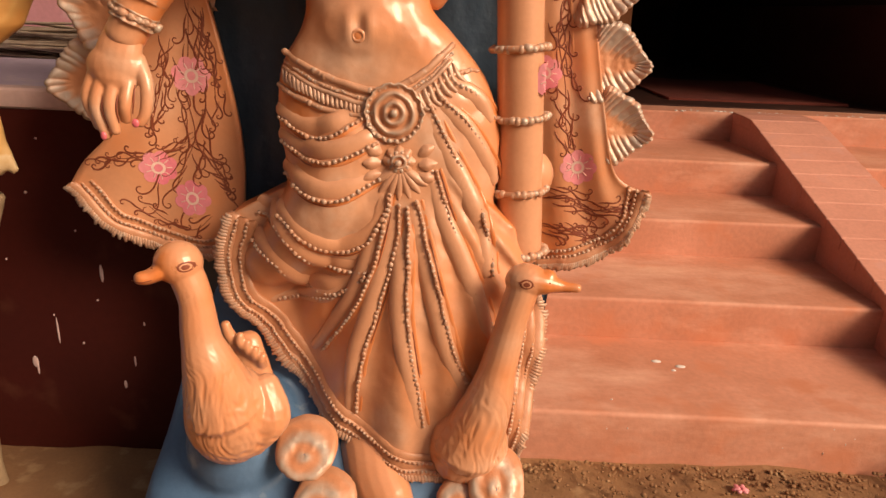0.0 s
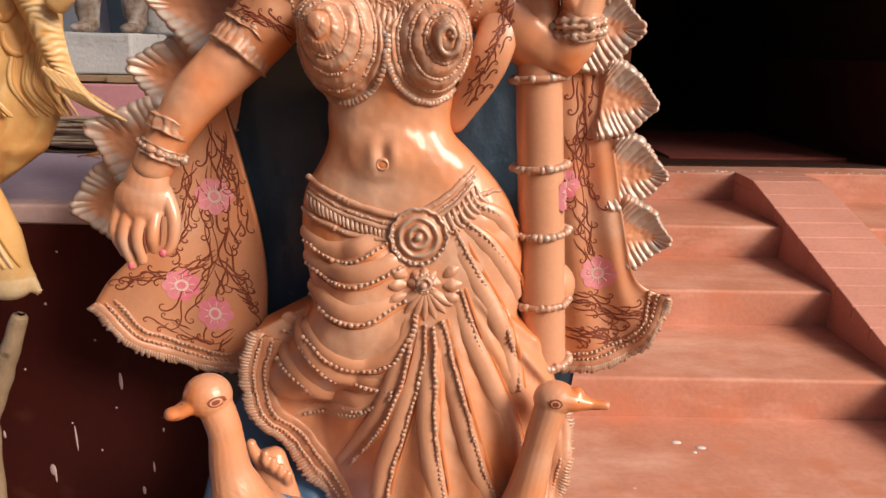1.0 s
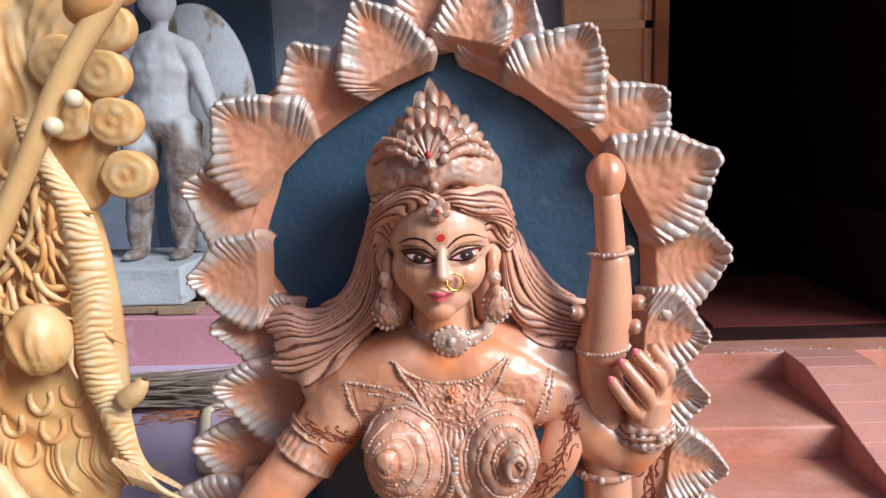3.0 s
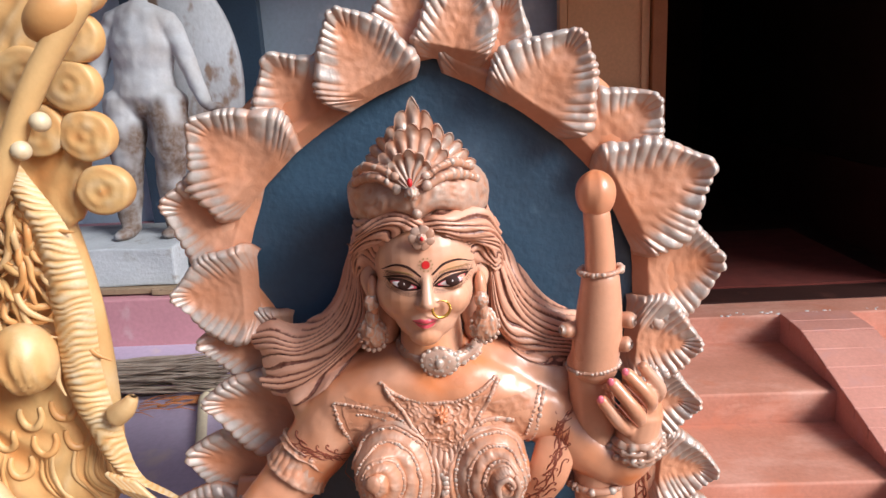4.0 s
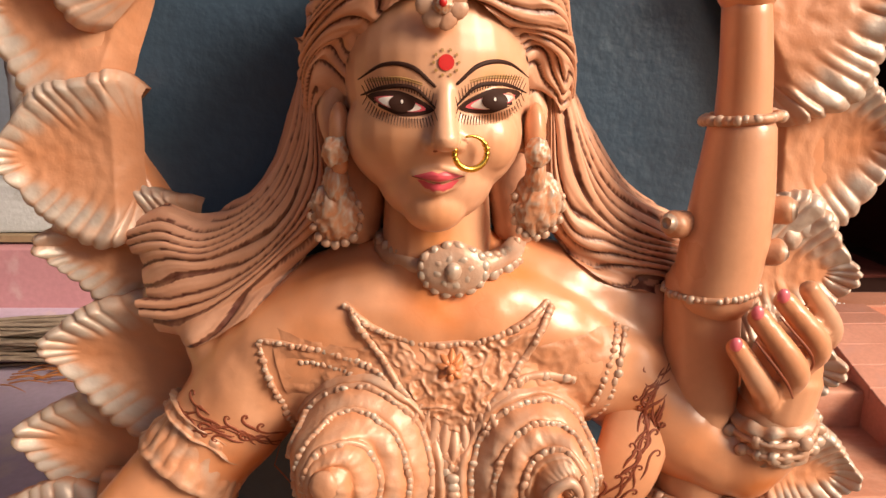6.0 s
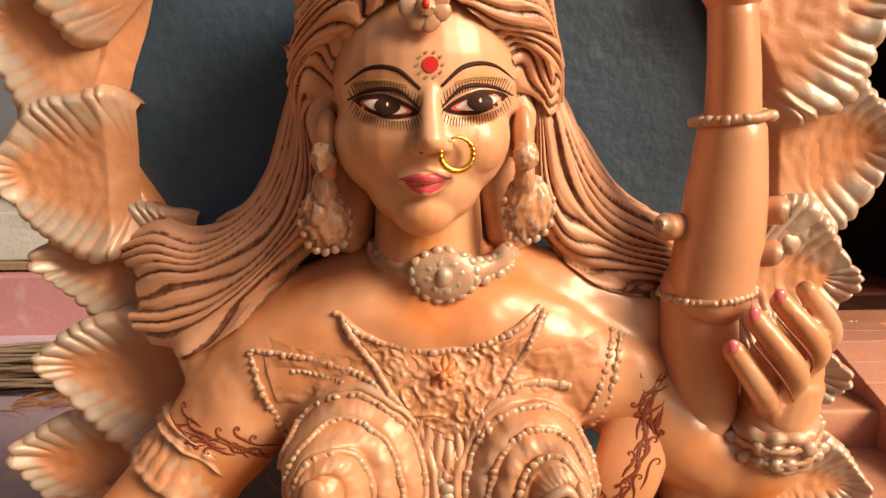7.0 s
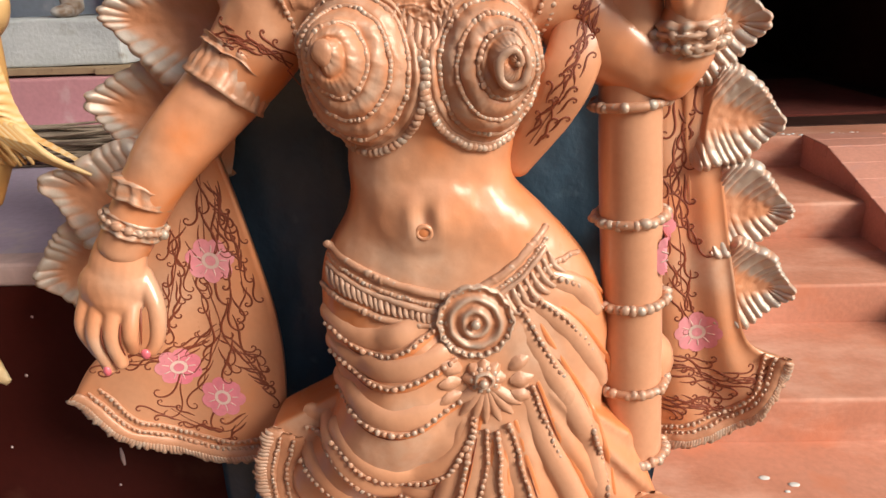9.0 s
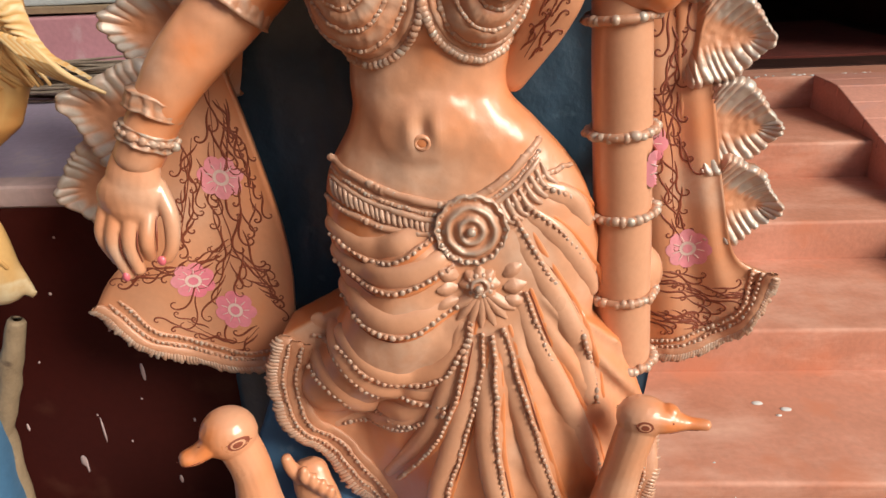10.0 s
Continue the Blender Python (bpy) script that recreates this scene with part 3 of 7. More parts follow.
# warm shading is sprayed on turning edges, the waist, arm bends and pleat valleys
corner = body_v[np.array([f[:4] if len(f) > 3 else (*f, f[0]) for f in body_f])]
flat_n = np.cross(corner[:, 2] - corner[:, 0], corner[:, 3] - corner[:, 1])
vert_n = np.zeros_like(body_v)
for k in range(4):
    np.add.at(vert_n, np.array([f[min(k, len(f) - 1)] for f in body_f]), flat_n)
vert_n /= np.linalg.norm(vert_n, axis=1, keepdims=True) + 1e-12
paint = []
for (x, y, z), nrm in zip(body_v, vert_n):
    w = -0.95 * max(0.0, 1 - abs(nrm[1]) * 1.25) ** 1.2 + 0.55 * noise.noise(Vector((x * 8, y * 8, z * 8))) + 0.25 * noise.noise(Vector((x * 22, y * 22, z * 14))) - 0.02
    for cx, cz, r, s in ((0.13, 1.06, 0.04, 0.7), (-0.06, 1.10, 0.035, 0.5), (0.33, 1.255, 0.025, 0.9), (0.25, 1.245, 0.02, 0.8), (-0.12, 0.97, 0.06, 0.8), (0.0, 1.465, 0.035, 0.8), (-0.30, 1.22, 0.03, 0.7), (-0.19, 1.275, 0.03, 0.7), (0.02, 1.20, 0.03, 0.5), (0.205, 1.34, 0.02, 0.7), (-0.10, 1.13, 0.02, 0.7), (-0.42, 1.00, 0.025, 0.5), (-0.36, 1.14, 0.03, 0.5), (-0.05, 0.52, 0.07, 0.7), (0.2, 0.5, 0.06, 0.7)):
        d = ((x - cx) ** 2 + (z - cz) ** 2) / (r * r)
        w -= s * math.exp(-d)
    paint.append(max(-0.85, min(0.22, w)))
body_v = body_v + np.array([(0, 0.007 * math.exp(-((p[0] - 0.004) / 0.009) ** 2 - ((p[2] - 1.103) / 0.020) ** 2) - 0.004 * math.exp(-((abs(p[0] - 0.004) - 0.020) / 0.010) ** 2 - ((p[2] - 1.100) / 0.024) ** 2) if p[1] < 0 else 0.0, 0) for p in body_v])
nudge = [0.0026 * noise.noise(Vector(p) * 26) + 0.0008 * noise.noise(Vector(p) * 70) for p in body_v]
body_v = body_v + np.array([(0.4 * q, -q, 0.4 * q) for q in nudge])
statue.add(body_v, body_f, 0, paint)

# ---- face and neck, modelled finely ----
h = Builder()
ball(h, (0.0, 0.0, 1.665), (0.083, 0.088, 0.098), segs=32, rings=20)
ball(h, (-0.003, -0.020, 1.614), (0.078, 0.068, 0.062), segs=28, rings=16)
ball(h, (-0.002, -0.028, 1.582), (0.053, 0.055, 0.048), segs=28, rings=16)
ball(h, (-0.003, -0.052, 1.557), (0.029, 0.030, 0.026), segs=18, rings=12)
for s in (-1, 1):
    ball(h, (0.002 + s * 0.037, -0.047, 1.610), (0.029, 0.031, 0.030), segs=18, rings=12)
    ball(h, (0.005 + s * 0.036, -0.062, 1.640), (0.023, 0.020, 0.0145), segs=18, rings=12)
    ball(h, (0.005 + s * 0.0105, -0.086, 1.6090), (0.0078, 0.009, 0.0066), segs=12, rings=8)
tube(h, [(0.005, -0.078, 1.662), (0.005, -0.088, 1.635), (0.006, -0.099, 1.611)], [0.0075, 0.0088, 0.0108], segs=14, rings=8)
tube(h, [(-0.021, -0.080, 1.5825), (0.0, -0.089, 1.5845), (0.021, -0.080, 1.5825)], [0.003, 0.0062, 0.003], segs=10, rings=10)
tube(h, [(-0.014, -0.080, 1.5765), (0.0, -0.087, 1.5735), (0.014, -0.080, 1.5765)], [0.003, 0.0055, 0.003], segs=10, rings=10)
tube(h, [(0.0, 0.03, 1.47), (0.0, 0.025, 1.56)], [0.056, 0.050], segs=24)
for s in (-1, 1):
    tube(h, [(-0.004 + s * 0.082, 0.0, 1.655), (-0.004 + s * 0.092, 0.0, 1.63), (-0.004 + s * 0.086, -0.004, 1.598)], [0.012, 0.013, 0.010], segs=12, rings=8)
face_v, face_f = fuse(h, 0.0024, 3)
face = Skin(face_v, face_f)
paint = []
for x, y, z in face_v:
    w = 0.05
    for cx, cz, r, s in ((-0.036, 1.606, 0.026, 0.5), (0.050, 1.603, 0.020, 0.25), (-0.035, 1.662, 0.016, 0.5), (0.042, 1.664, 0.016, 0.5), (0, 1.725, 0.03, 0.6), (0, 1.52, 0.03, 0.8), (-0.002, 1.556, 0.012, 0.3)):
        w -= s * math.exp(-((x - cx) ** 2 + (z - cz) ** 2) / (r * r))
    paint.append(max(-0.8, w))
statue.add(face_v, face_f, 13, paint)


def patch(b, skin, outline, mat, out=0.0007, rings=4, paint=0.0):
    """A painted shape laid on the skin; outline of (x, z), star-shaped."""
    o = np.array(outline, float)
    c = o.mean(axis=0)
    pts = []
    for k in range(rings + 1):
        for p in o:
            q = c + (p - c) * (k / rings if k else 0.001)
            pts.append((q[0], skin.y(q[0], q[1], 0.0) - out, q[1]))
    b.add(pts, grid_faces(rings + 1, len(o), True), mat, paint)


def stroke(b, skin, points, widths, mat, n=24, out=0.0004, paint=0.0):
    """A brush line laid on the skin."""
    path = skin.lay(points, n, out)
    tube(b, path, widths, mat, 6, n, 0.35, paint=paint, smooth=False)


def lens_shape(cx, cz, w, up, down, tilt, n=28):
    out = []
    for k in range(n):
        a = 2 * math.pi * k / n
        x = math.cos(a)
        z = math.sin(a)
        z = (up if z > 0 else down) * z * (1 - 0.25 * abs(x)) * abs(math.sin(a)) ** 0.25
        out.append((cx + w * x, cz + z + tilt * x * w))
    return out


# slots: 0 skin, 1 ornament, 2 hair, 3 maroon line, 4 brown, 5 pink, 6 pale, 7 nail, 8 red, 9 lips, 10 white, 11 green, 12 gold
for s, cx, cz in ((-1, -0.0305, 1.6405), (1, 0.0425, 1.6425)):
    tilt = 0.19 * s
    patch(statue, face, lens_shape(cx, cz, 0.0268, 0.0096, 0.0096, tilt), 4, 0.0006)
    patch(statue, face, lens_shape(cx, cz - 0.0004, 0.0212, 0.0055, 0.0057, tilt), 9, 0.0010)
    patch(statue, face, lens_shape(cx, cz - 0.0004, 0.0172, 0.0054, 0.0056, tilt), 10, 0.0014)
    patch(statue, face, [(cx + 0.0105 * math.cos(a) + 0.002, cz + 0.0002 + 0.0070 * math.sin(a)) for a in np.linspace(0, 2 * np.pi, 20, endpoint=False)], 4, 0.0018)
    patch(statue, face, [(cx + 0.002 + 0.0010 * math.cos(a), cz + 0.0015 + 0.0016 * math.sin(a)) for a in np.linspace(0, 2 * np.pi, 8, endpoint=False)], 10, 0.0022, 2)
    stroke(statue, face, [(cx - 0.028 * s, cz - 0.003), (cx - 0.011 * s, cz + 0.0118), (cx + 0.012 * s, cz + 0.0122), (cx + 0.033 * s, cz + 0.0055)], [0.0008, 0.0016, 0.0018, 0.0006], 4)
    # brow and lid colour
    stroke(statue, face, [(cx - 0.028 * s, cz + 0.013), (cx - 0.010 * s, cz + 0.0275), (cx + 0.012 * s, cz + 0.0295), (cx + 0.035 * s, cz + 0.018)], [0.0012, 0.0019, 0.0016, 0.0005], 4)
    for k in range(2):
        stroke(statue, face, [(cx - 0.018 * s, cz + 0.0140 + 0.0016 * k), (cx, cz + 0.0180 + 0.0016 * k), (cx + 0.026 * s, cz + 0.0165 + 0.0016 * k)], [0.0004, 0.0009, 0.0004], 11, 14, 0.0002)
    for k in range(26):
        u = -1 + 2 * k / 25
        x0 = cx + 0.027 * u
        z0 = cz + 0.0108 * (1 - u * u) ** 0.5 + tilt * 0.027 * u
        stroke(statue, face, [(x0, z0), (x0 + 0.0035 * u + 0.0012 * s, z0 + 0.0085)], [0.00045, 0.0002], 4, 4, 0.0006)
        z0 = cz - 0.0104 * (1 - u * u) ** 0.5 + tilt * 0.027 * u
        stroke(statue, face, [(x0, z0), (x0 + 0.0035 * u + 0.001 * s, z0 - 0.0070)], [0.0004, 0.0002], 4, 4, 0.0006)
# lips, nostrils, forehead mark
patch(statue, face, [(-0.021, 1.5835), (-0.012, 1.5865), (-0.005, 1.5885), (0.0, 1.5870), (0.005, 1.5885), (0.012, 1.5865), (0.021, 1.5835), (0.012, 1.5805), (0, 1.5795), (-0.012, 1.5805)], 9, 0.0006)
patch(statue, face, [(-0.017, 1.5812), (0, 1.5792), (0.017, 1.5812), (0.011, 1.5745), (0.004, 1.5722), (-0.004, 1.5722), (-0.011, 1.5745)], 9, 0.0006)
stroke(statue, face, [(-0.021, 1.5835), (-0.008, 1.5812), (0, 1.5798), (0.008, 1.5812), (0.021, 1.5835)], [0.0004, 0.0007, 0.0004], 3, 14, 0.0008)
for s in (-1, 1):
    patch(statue, face, [(0.005 + s * 0.0075 + 0.002 * math.cos(a), 1.6040 + 0.0011 * math.sin(a)) for a in np.linspace(0, 2 * np.pi, 8, endpoint=False)], 3, 0.0005, 2)
circle = lambda cx, cz, r, n=16: [(cx + r * math.cos(a), cz + r * math.sin(a)) for a in np.linspace(0, 2 * np.pi, n, endpoint=False)]
patch(statue, face, circle(0.006, 1.6715, 0.0062), 8, 0.0012)
for k in range(10):
    a = 2 * math.pi * k / 10
    patch(statue, face, circle(0.006 + 0.0098 * math.cos(a), 1.6715 + 0.0098 * math.sin(a), 0.0013, 6), 11, 0.0012, 2)
# nose ring
ring = [(0.0255 + 0.0130 * math.cos(a), -0.0975 + 0.004 * math.cos(a) + 0.006, 1.603 + 0.0130 * math.sin(a)) for a in np.linspace(1.9, -3.9, 60)]
tube(statue, ring, [0.0010, 0.0020, 0.0026, 0.0026, 0.0014], 12, 8, 60, smooth=False)
for p in ring[14:54:3]:
    ball(statue, p, 0.0027, 12, 6, 4)

# ---- modelled ornaments on the idol ----
def sil():
    return random.uniform(0.40, 0.85)


def string(points, r=0.0055, n=40, out=0.002, ridge=1.0, gap=1.50, skin=body):
    """A bead string on a thin clay roll."""
    path = skin.lay(points, n, out)
    if ridge:
        tube(statue, path + np.array([0, 0.002, 0]), [r * ridge, r * 1.15 * ridge, r * ridge], 1, 8, n, 0.8, paint=0.15, smooth=False)
    beads(statue, path - np.array([0, r * 0.34, 0]), r * 0.85, gap * 1.15, 1, squash=0.50, paint=sil(), jitter=0.18)


def bead_row(points, r=0.005, n=60, out=0.004, gap=2.35, skin=body, path=None):
    """Even clay pellets pressed along the edge of a fold."""
    path = skin.lay(points, n, out) if path is None else np.array(path)
    deep = np.convolve(np.pad(path[:, 1], 3, "edge"), np.ones(7) / 7, "valid")
    path[:, 1] = np.minimum(path[:, 1], deep)
    tube(statue, path + np.array([0, r * 0.5, 0]), [r * 0.75, r, r * 0.75], 1, 8, n, 0.6, paint=0.1, smooth=False)
    at = np.r_[0, np.cumsum(np.linalg.norm(np.diff(path, axis=0), axis=1))]
    for s in np.arange(0, at[-1], r * gap):
        p = [np.interp(s, at, path[:, k]) for k in range(3)]
        q = r * random.uniform(0.70, 1.05)
        ball(statue, (p[0] + random.uniform(-0.12, 0.12) * r, p[1] - r * 0.30, p[2] + random.uniform(-0.12, 0.12) * r), (q * random.uniform(0.85, 1.2), q * 0.65, q * random.uniform(0.85, 1.2)), 1, 8, 6, paint=random.uniform(0.15, 0.60))


def roll(points, r=0.008, n=30, out=0.0, paint=0.0, mat=1, skin=body, flat=0.9):
    path = skin.lay(points, n, out)
    tube(statue, path, [r * 0.7, r, r, r * 0.7], mat, 10, n, flat, paint=paint, smooth=False)


def petal(b, centre, angle, size, width, mat=1, lift=0.004, paint=0.5, skin=body):
    """A pressed clay petal pointing along angle (radians, in the front plane)."""
    c, s = math.cos(angle), math.sin(angle)
    verts = []
    for i in range(5):
        u = i / 4
        w = width * math.sin(math.pi * (0.12 + 0.80 * u)) * 0.5
        for v in (-1, -0.5, 0, 0.5, 1):
            x = centre[0] + c * u * size - s * v * w
            z = centre[1] + s * u * size + c * v * w
            verts.append((x, skin.y(x, z, 0.0) - 0.0008 - lift * (1 - v * v) * math.sin(math.pi * (0.1 + 0.85 * u)), z))
    b.add(verts, grid_faces(5, 5), mat, paint)


def rosette(cx, cz, r, rings, petals, skin=body):
    base = skin.y(cx, cz)
    prof = []
    lathe_v = []
    steps = 22
    for i in range(steps + 1):
        u = i / steps
        hgt = 0.010 * (1 - u * 0.7) + 0.0035 * math.cos(u * rings * 2 * math.pi)
        for a in np.linspace(0, 2 * np.pi, 40, endpoint=False):
            rr = r * max(u, 0.02) * (1 + (0.04 * math.cos(a * petals) if u > 0.8 else 0))
            x, z = cx + rr * math.cos(a), cz + rr * math.sin(a)
            lathe_v.append((x, 0.5 * (base + skin.y(x, z, base)) - hgt - 0.004, z))
    for a in np.linspace(0, 2 * np.pi, 40, endpoint=False):
        lathe_v.append((cx + r * 1.02 * math.cos(a), base + 0.02, cz + r * 1.02 * math.sin(a)))
    p = [0.20 + 0.35 * math.cos(i / steps * rings * 2 * math.pi) for i in range(steps + 1) for _ in range(40)] + [0.2] * 40
    statue.add(lathe_v, grid_faces(steps + 2, 40, True), 1, p)
    for k in range(petals):
        a = 2 * math.pi * k / petals
        ball(statue, (cx + r * 0.93 * math.cos(a), skin.y(cx + r * 0.93 * math.cos(a), cz + r * 0.93 * math.sin(a), base) - 0.006, cz + r * 0.93 * math.sin(a)), (0.0045, 0.004, 0.0045), 1, 7, 5, paint=sil())
    ball(statue, (cx, base - 0.017, cz), (0.007, 0.006, 0.007), 1, 10, 6, paint=0.7)


# girdle: two rolls of beads with a twisted fringe between
upper = [(-0.140, 1.050), (-0.075, 1.020), (0.009, 0.996), (0.066, 0.998), (0.127, 1.037), (0.166, 1.074)]
lower = [(-0.150, 0.992), (-0.075, 0.962), (-0.011, 0.950), (0.045, 0.955)]
string(upper, 0.0062)
string([(x, z - 0.016) for x, z in upper], 0.0035, 60, 0.001)
roll([(x, z - 0.026) for x, z in upper], 0.005, 60, paint=0.3)
string(lower, 0.005)
pu, pl = spline([(x, 0, z) for x, z in upper[:4]], 26), spline([(x, 0, z) for x, z in lower], 26)
for a, c in zip(pu, pl):
    x0, z0, x1, z1 = a[0], a[2] - 0.030, c[0] + 0.006, c[2] + 0.006
    roll([(x0, z0), ((x0 + x1) / 2 + 0.004, (z0 + z1) / 2), (x1 + 0.010, z1)], 0.0042, 8, 0.001, paint=0.35)
pr = spline([(x, 0, z) for x, z in upper[3:]], 12)
for a in pr:
    roll([(a[0] + 0.002, a[2] - 0.032), (a[0] + 0.012, a[2] - 0.052), (a[0] + 0.024, a[2] - 0.062)], 0.0048, 8, 0.001, paint=0.35)
string([(0.120, 0.985), (0.155, 1.015), (0.195, 1.032), (0.212, 1.030)], 0.0045)
rosette(0.067, 0.957, 0.052, 3, 26)
# flower and shell under the buckle
for k in range(8):
    petal(statue, (0.078, 0.872), 2 * math.pi * k / 8, 0.030, 0.026, lift=0.009, paint=0.05)
rosette(0.078, 0.872, 0.018, 1.5, 10)
for k in range(7):
    petal(statue, (0.080, 0.862), math.radians(-90 + (k - 3) * 19), 0.060, 0.020, lift=0.008, paint=0.12)
for s in (-1, 1):
    for k in range(3):
        petal(statue, (0.080 + s * 0.034, 0.885 - 0.018 * k), math.radians(90 - s * (60 + 25 * k)), 0.032, 0.024, lift=0.007, paint=0.1)

# cloth wound round the hip and thigh: soft folds edged with beads
HIP = [[(-0.150, 0.935), (-0.095, 0.908), (-0.045, 0.912), (0.012, 0.945), (0.03, 0.955)],
       [(-0.146, 0.890), (-0.090, 0.868), (-0.030, 0.872), (0.040, 0.905)],
       [(-0.140, 0.830), (-0.080, 0.803), (-0.025, 0.803), (0.052, 0.842)],
       [(-0.150, 0.755), (-0.080, 0.706), (-0.025, 0.696), (0.022, 0.718), (0.052, 0.77), (0.062, 0.815)],
       [(-0.200, 0.745), (-0.160, 0.735), (-0.120, 0.695), (-0.08, 0.665), (-0.02, 0.655), (0.02, 0.660)],
       [(-0.215, 0.690), (-0.16, 0.655), (-0.11, 0.605), (-0.04, 0.605), (0.015, 0.645)]]
for pts in HIP:
    roll([(x + 0.002, z + 0.016) for x, z in pts], 0.024, 40, -0.010, 0.0, 0, flat=0.62)
    roll([(x, z - 0.006) for x, z in pts], 0.006, 40, -0.001, -0.75, 0, flat=0.5)
    bead_row(pts, 0.0046, 60, 0.005)
    cut = spline([(x, 0, z - 0.0085) for x, z in pts], 12)[:, [0, 2]]
    k0 = random.randint(0, 7)
    roll(cut[k0:k0 + 5], 0.0012, 16, 0.0015, 0.0, 3)
PLEATS = [[(0.065, 0.812), (0.045, 0.715), (0.025, 0.646), (-0.008, 0.575), (-0.075, 0.470)],
          [(0.017, 0.650), (-0.045, 0.598), (-0.120, 0.575), (-0.170, 0.560)],
          [(0.080, 0.792), (0.076, 0.716), (0.041, 0.578), (0.014, 0.479), (0.002, 0.365)],
          [(0.095, 0.790), (0.100, 0.690), (0.101, 0.590), (0.118, 0.480), (0.140, 0.360)],
          [(0.112, 0.800), (0.140, 0.700), (0.172, 0.590), (0.200, 0.500), (0.232, 0.430)],
          [(0.144, 0.857), (0.178, 0.764), (0.213, 0.689), (0.250, 0.600), (0.27, 0.53)],
          [(0.130, 0.972), (0.173, 0.894), (0.228, 0.792), (0.254, 0.706), (0.262, 0.66)],
          [(0.150, 0.985), (0.205, 0.935), (0.250, 0.865), (0.262, 0.83)],
          [(0.175, 1.010), (0.222, 0.985), (0.250, 0.945)]]
for pts in PLEATS:
    roll([(x - 0.014, z - 0.002) for x, z in pts], 0.021, 40, -0.008, 0.05, 0, flat=0.60)
    roll([(x + 0.009, z + 0.002) for x, z in pts], 0.0050, 40, -0.001, -0.8, 0, flat=0.4)
    bead_row(pts, 0.0043, 64, 0.005)
    cut = spline([(x + 0.0075, 0, z) for x, z in pts], 12)[:, [0, 2]]
    k0 = random.randint(0, 6)
    roll(cut[k0:k0 + 4], 0.0011, 16, 0.001, 0.0, 3)

# hem: bead roll, inner bead line and a frilled edge
hem3 = [(x, z) for x, z in HEM]
path = spline([(x, 0, z) for x, z in hem3], 190)[:174, [0, 2]]
cen = np.array([0.06, 0.62])
def hem_line(off):
    line = []
    for p in path:
        q = p + (cen - p) / np.linalg.norm(cen - p) * off
        y = skirt_y(q[0], q[1]) - 0.004
        line.append((q[0], min(y + 0.03, body.y(q[0], q[1], y)) - 0.003, q[1]))
    return np.array(line)


for off, r, paint in ((0.010, 0.017, 0.05), (0.030, 0.014, -0.05), (0.048, 0.012, 0.0)):
    tube(statue, hem_line(off) + np.array([0, 0.002, 0]), [r] * 4, 1, 10, len(path), 0.38, paint=paint, smooth=False)
for off, r in ((0.020, 0.0036), (0.042, 0.0040)):
    bead_row(None, r, len(path), path=hem_line(off) - np.array([0, 0.005, 0]))
edge_line = spline(hem_line(0.006), 200)
for p in edge_line:
    out = np.array([p[0] - cen[0], 0, p[2] - cen[1]])
    out /= np.linalg.norm(out)
    d = random.uniform(0.012, 0.021)
    tube(statue, [p - out * 0.002 + (0, -0.004, 0), p + out * d * 0.6 + (0, -0.005, 0), p + out * d + (0, 0.001, 0)], [0.0035, 0.0048, 0.0030], 1, 6, 4, 0.7, paint=sil() * 0.55)

# bodice: coils of clay laid one inside another, drawn outward to a boss, with notched bead edges
def nest(cup, f, a):
    ox, oz, rx, rz, cx, cz = cup
    return cx + (ox - cx) * f + rx * f * math.cos(a), cz + (oz - cz) * f + rz * f * math.sin(a)


def cup_relief(cup, coils, height, seed):
    verts, pv, nf, na = [], [], 54, 120
    for i in range(nf):
        for j in range(na):
            f, a = 0.015 + 0.985 * i / (nf - 1), 2 * math.pi * j / na
            x, z = nest(cup, f, a)
            ph = coils * f + 0.18 * noise.noise(Vector((math.cos(a), math.sin(a), seed))) + (a / (2 * math.pi) if seed > 3 and f < 0.36 else 0.0)
            step = ph - math.floor(ph)
            n1 = math.sin(math.pi * step) ** 0.6
            notch = 0.04 * math.cos(a * (10 + 12 * math.floor(ph)) + 2 * noise.noise(Vector((a, f * 9, seed)))) * n1
            rough_n = 0.30 * noise.noise(Vector((x * 80, z * 80, seed)))
            fade = min(1.0, (1.0 - f) / 0.05)
            verts.append((x, body.y(x, z, 0.0) - height * (n1 + notch + rough_n) * fade - 0.001, z))
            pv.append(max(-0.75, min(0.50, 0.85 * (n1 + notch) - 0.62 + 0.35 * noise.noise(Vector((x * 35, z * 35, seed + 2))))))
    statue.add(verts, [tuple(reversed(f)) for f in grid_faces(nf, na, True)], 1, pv)


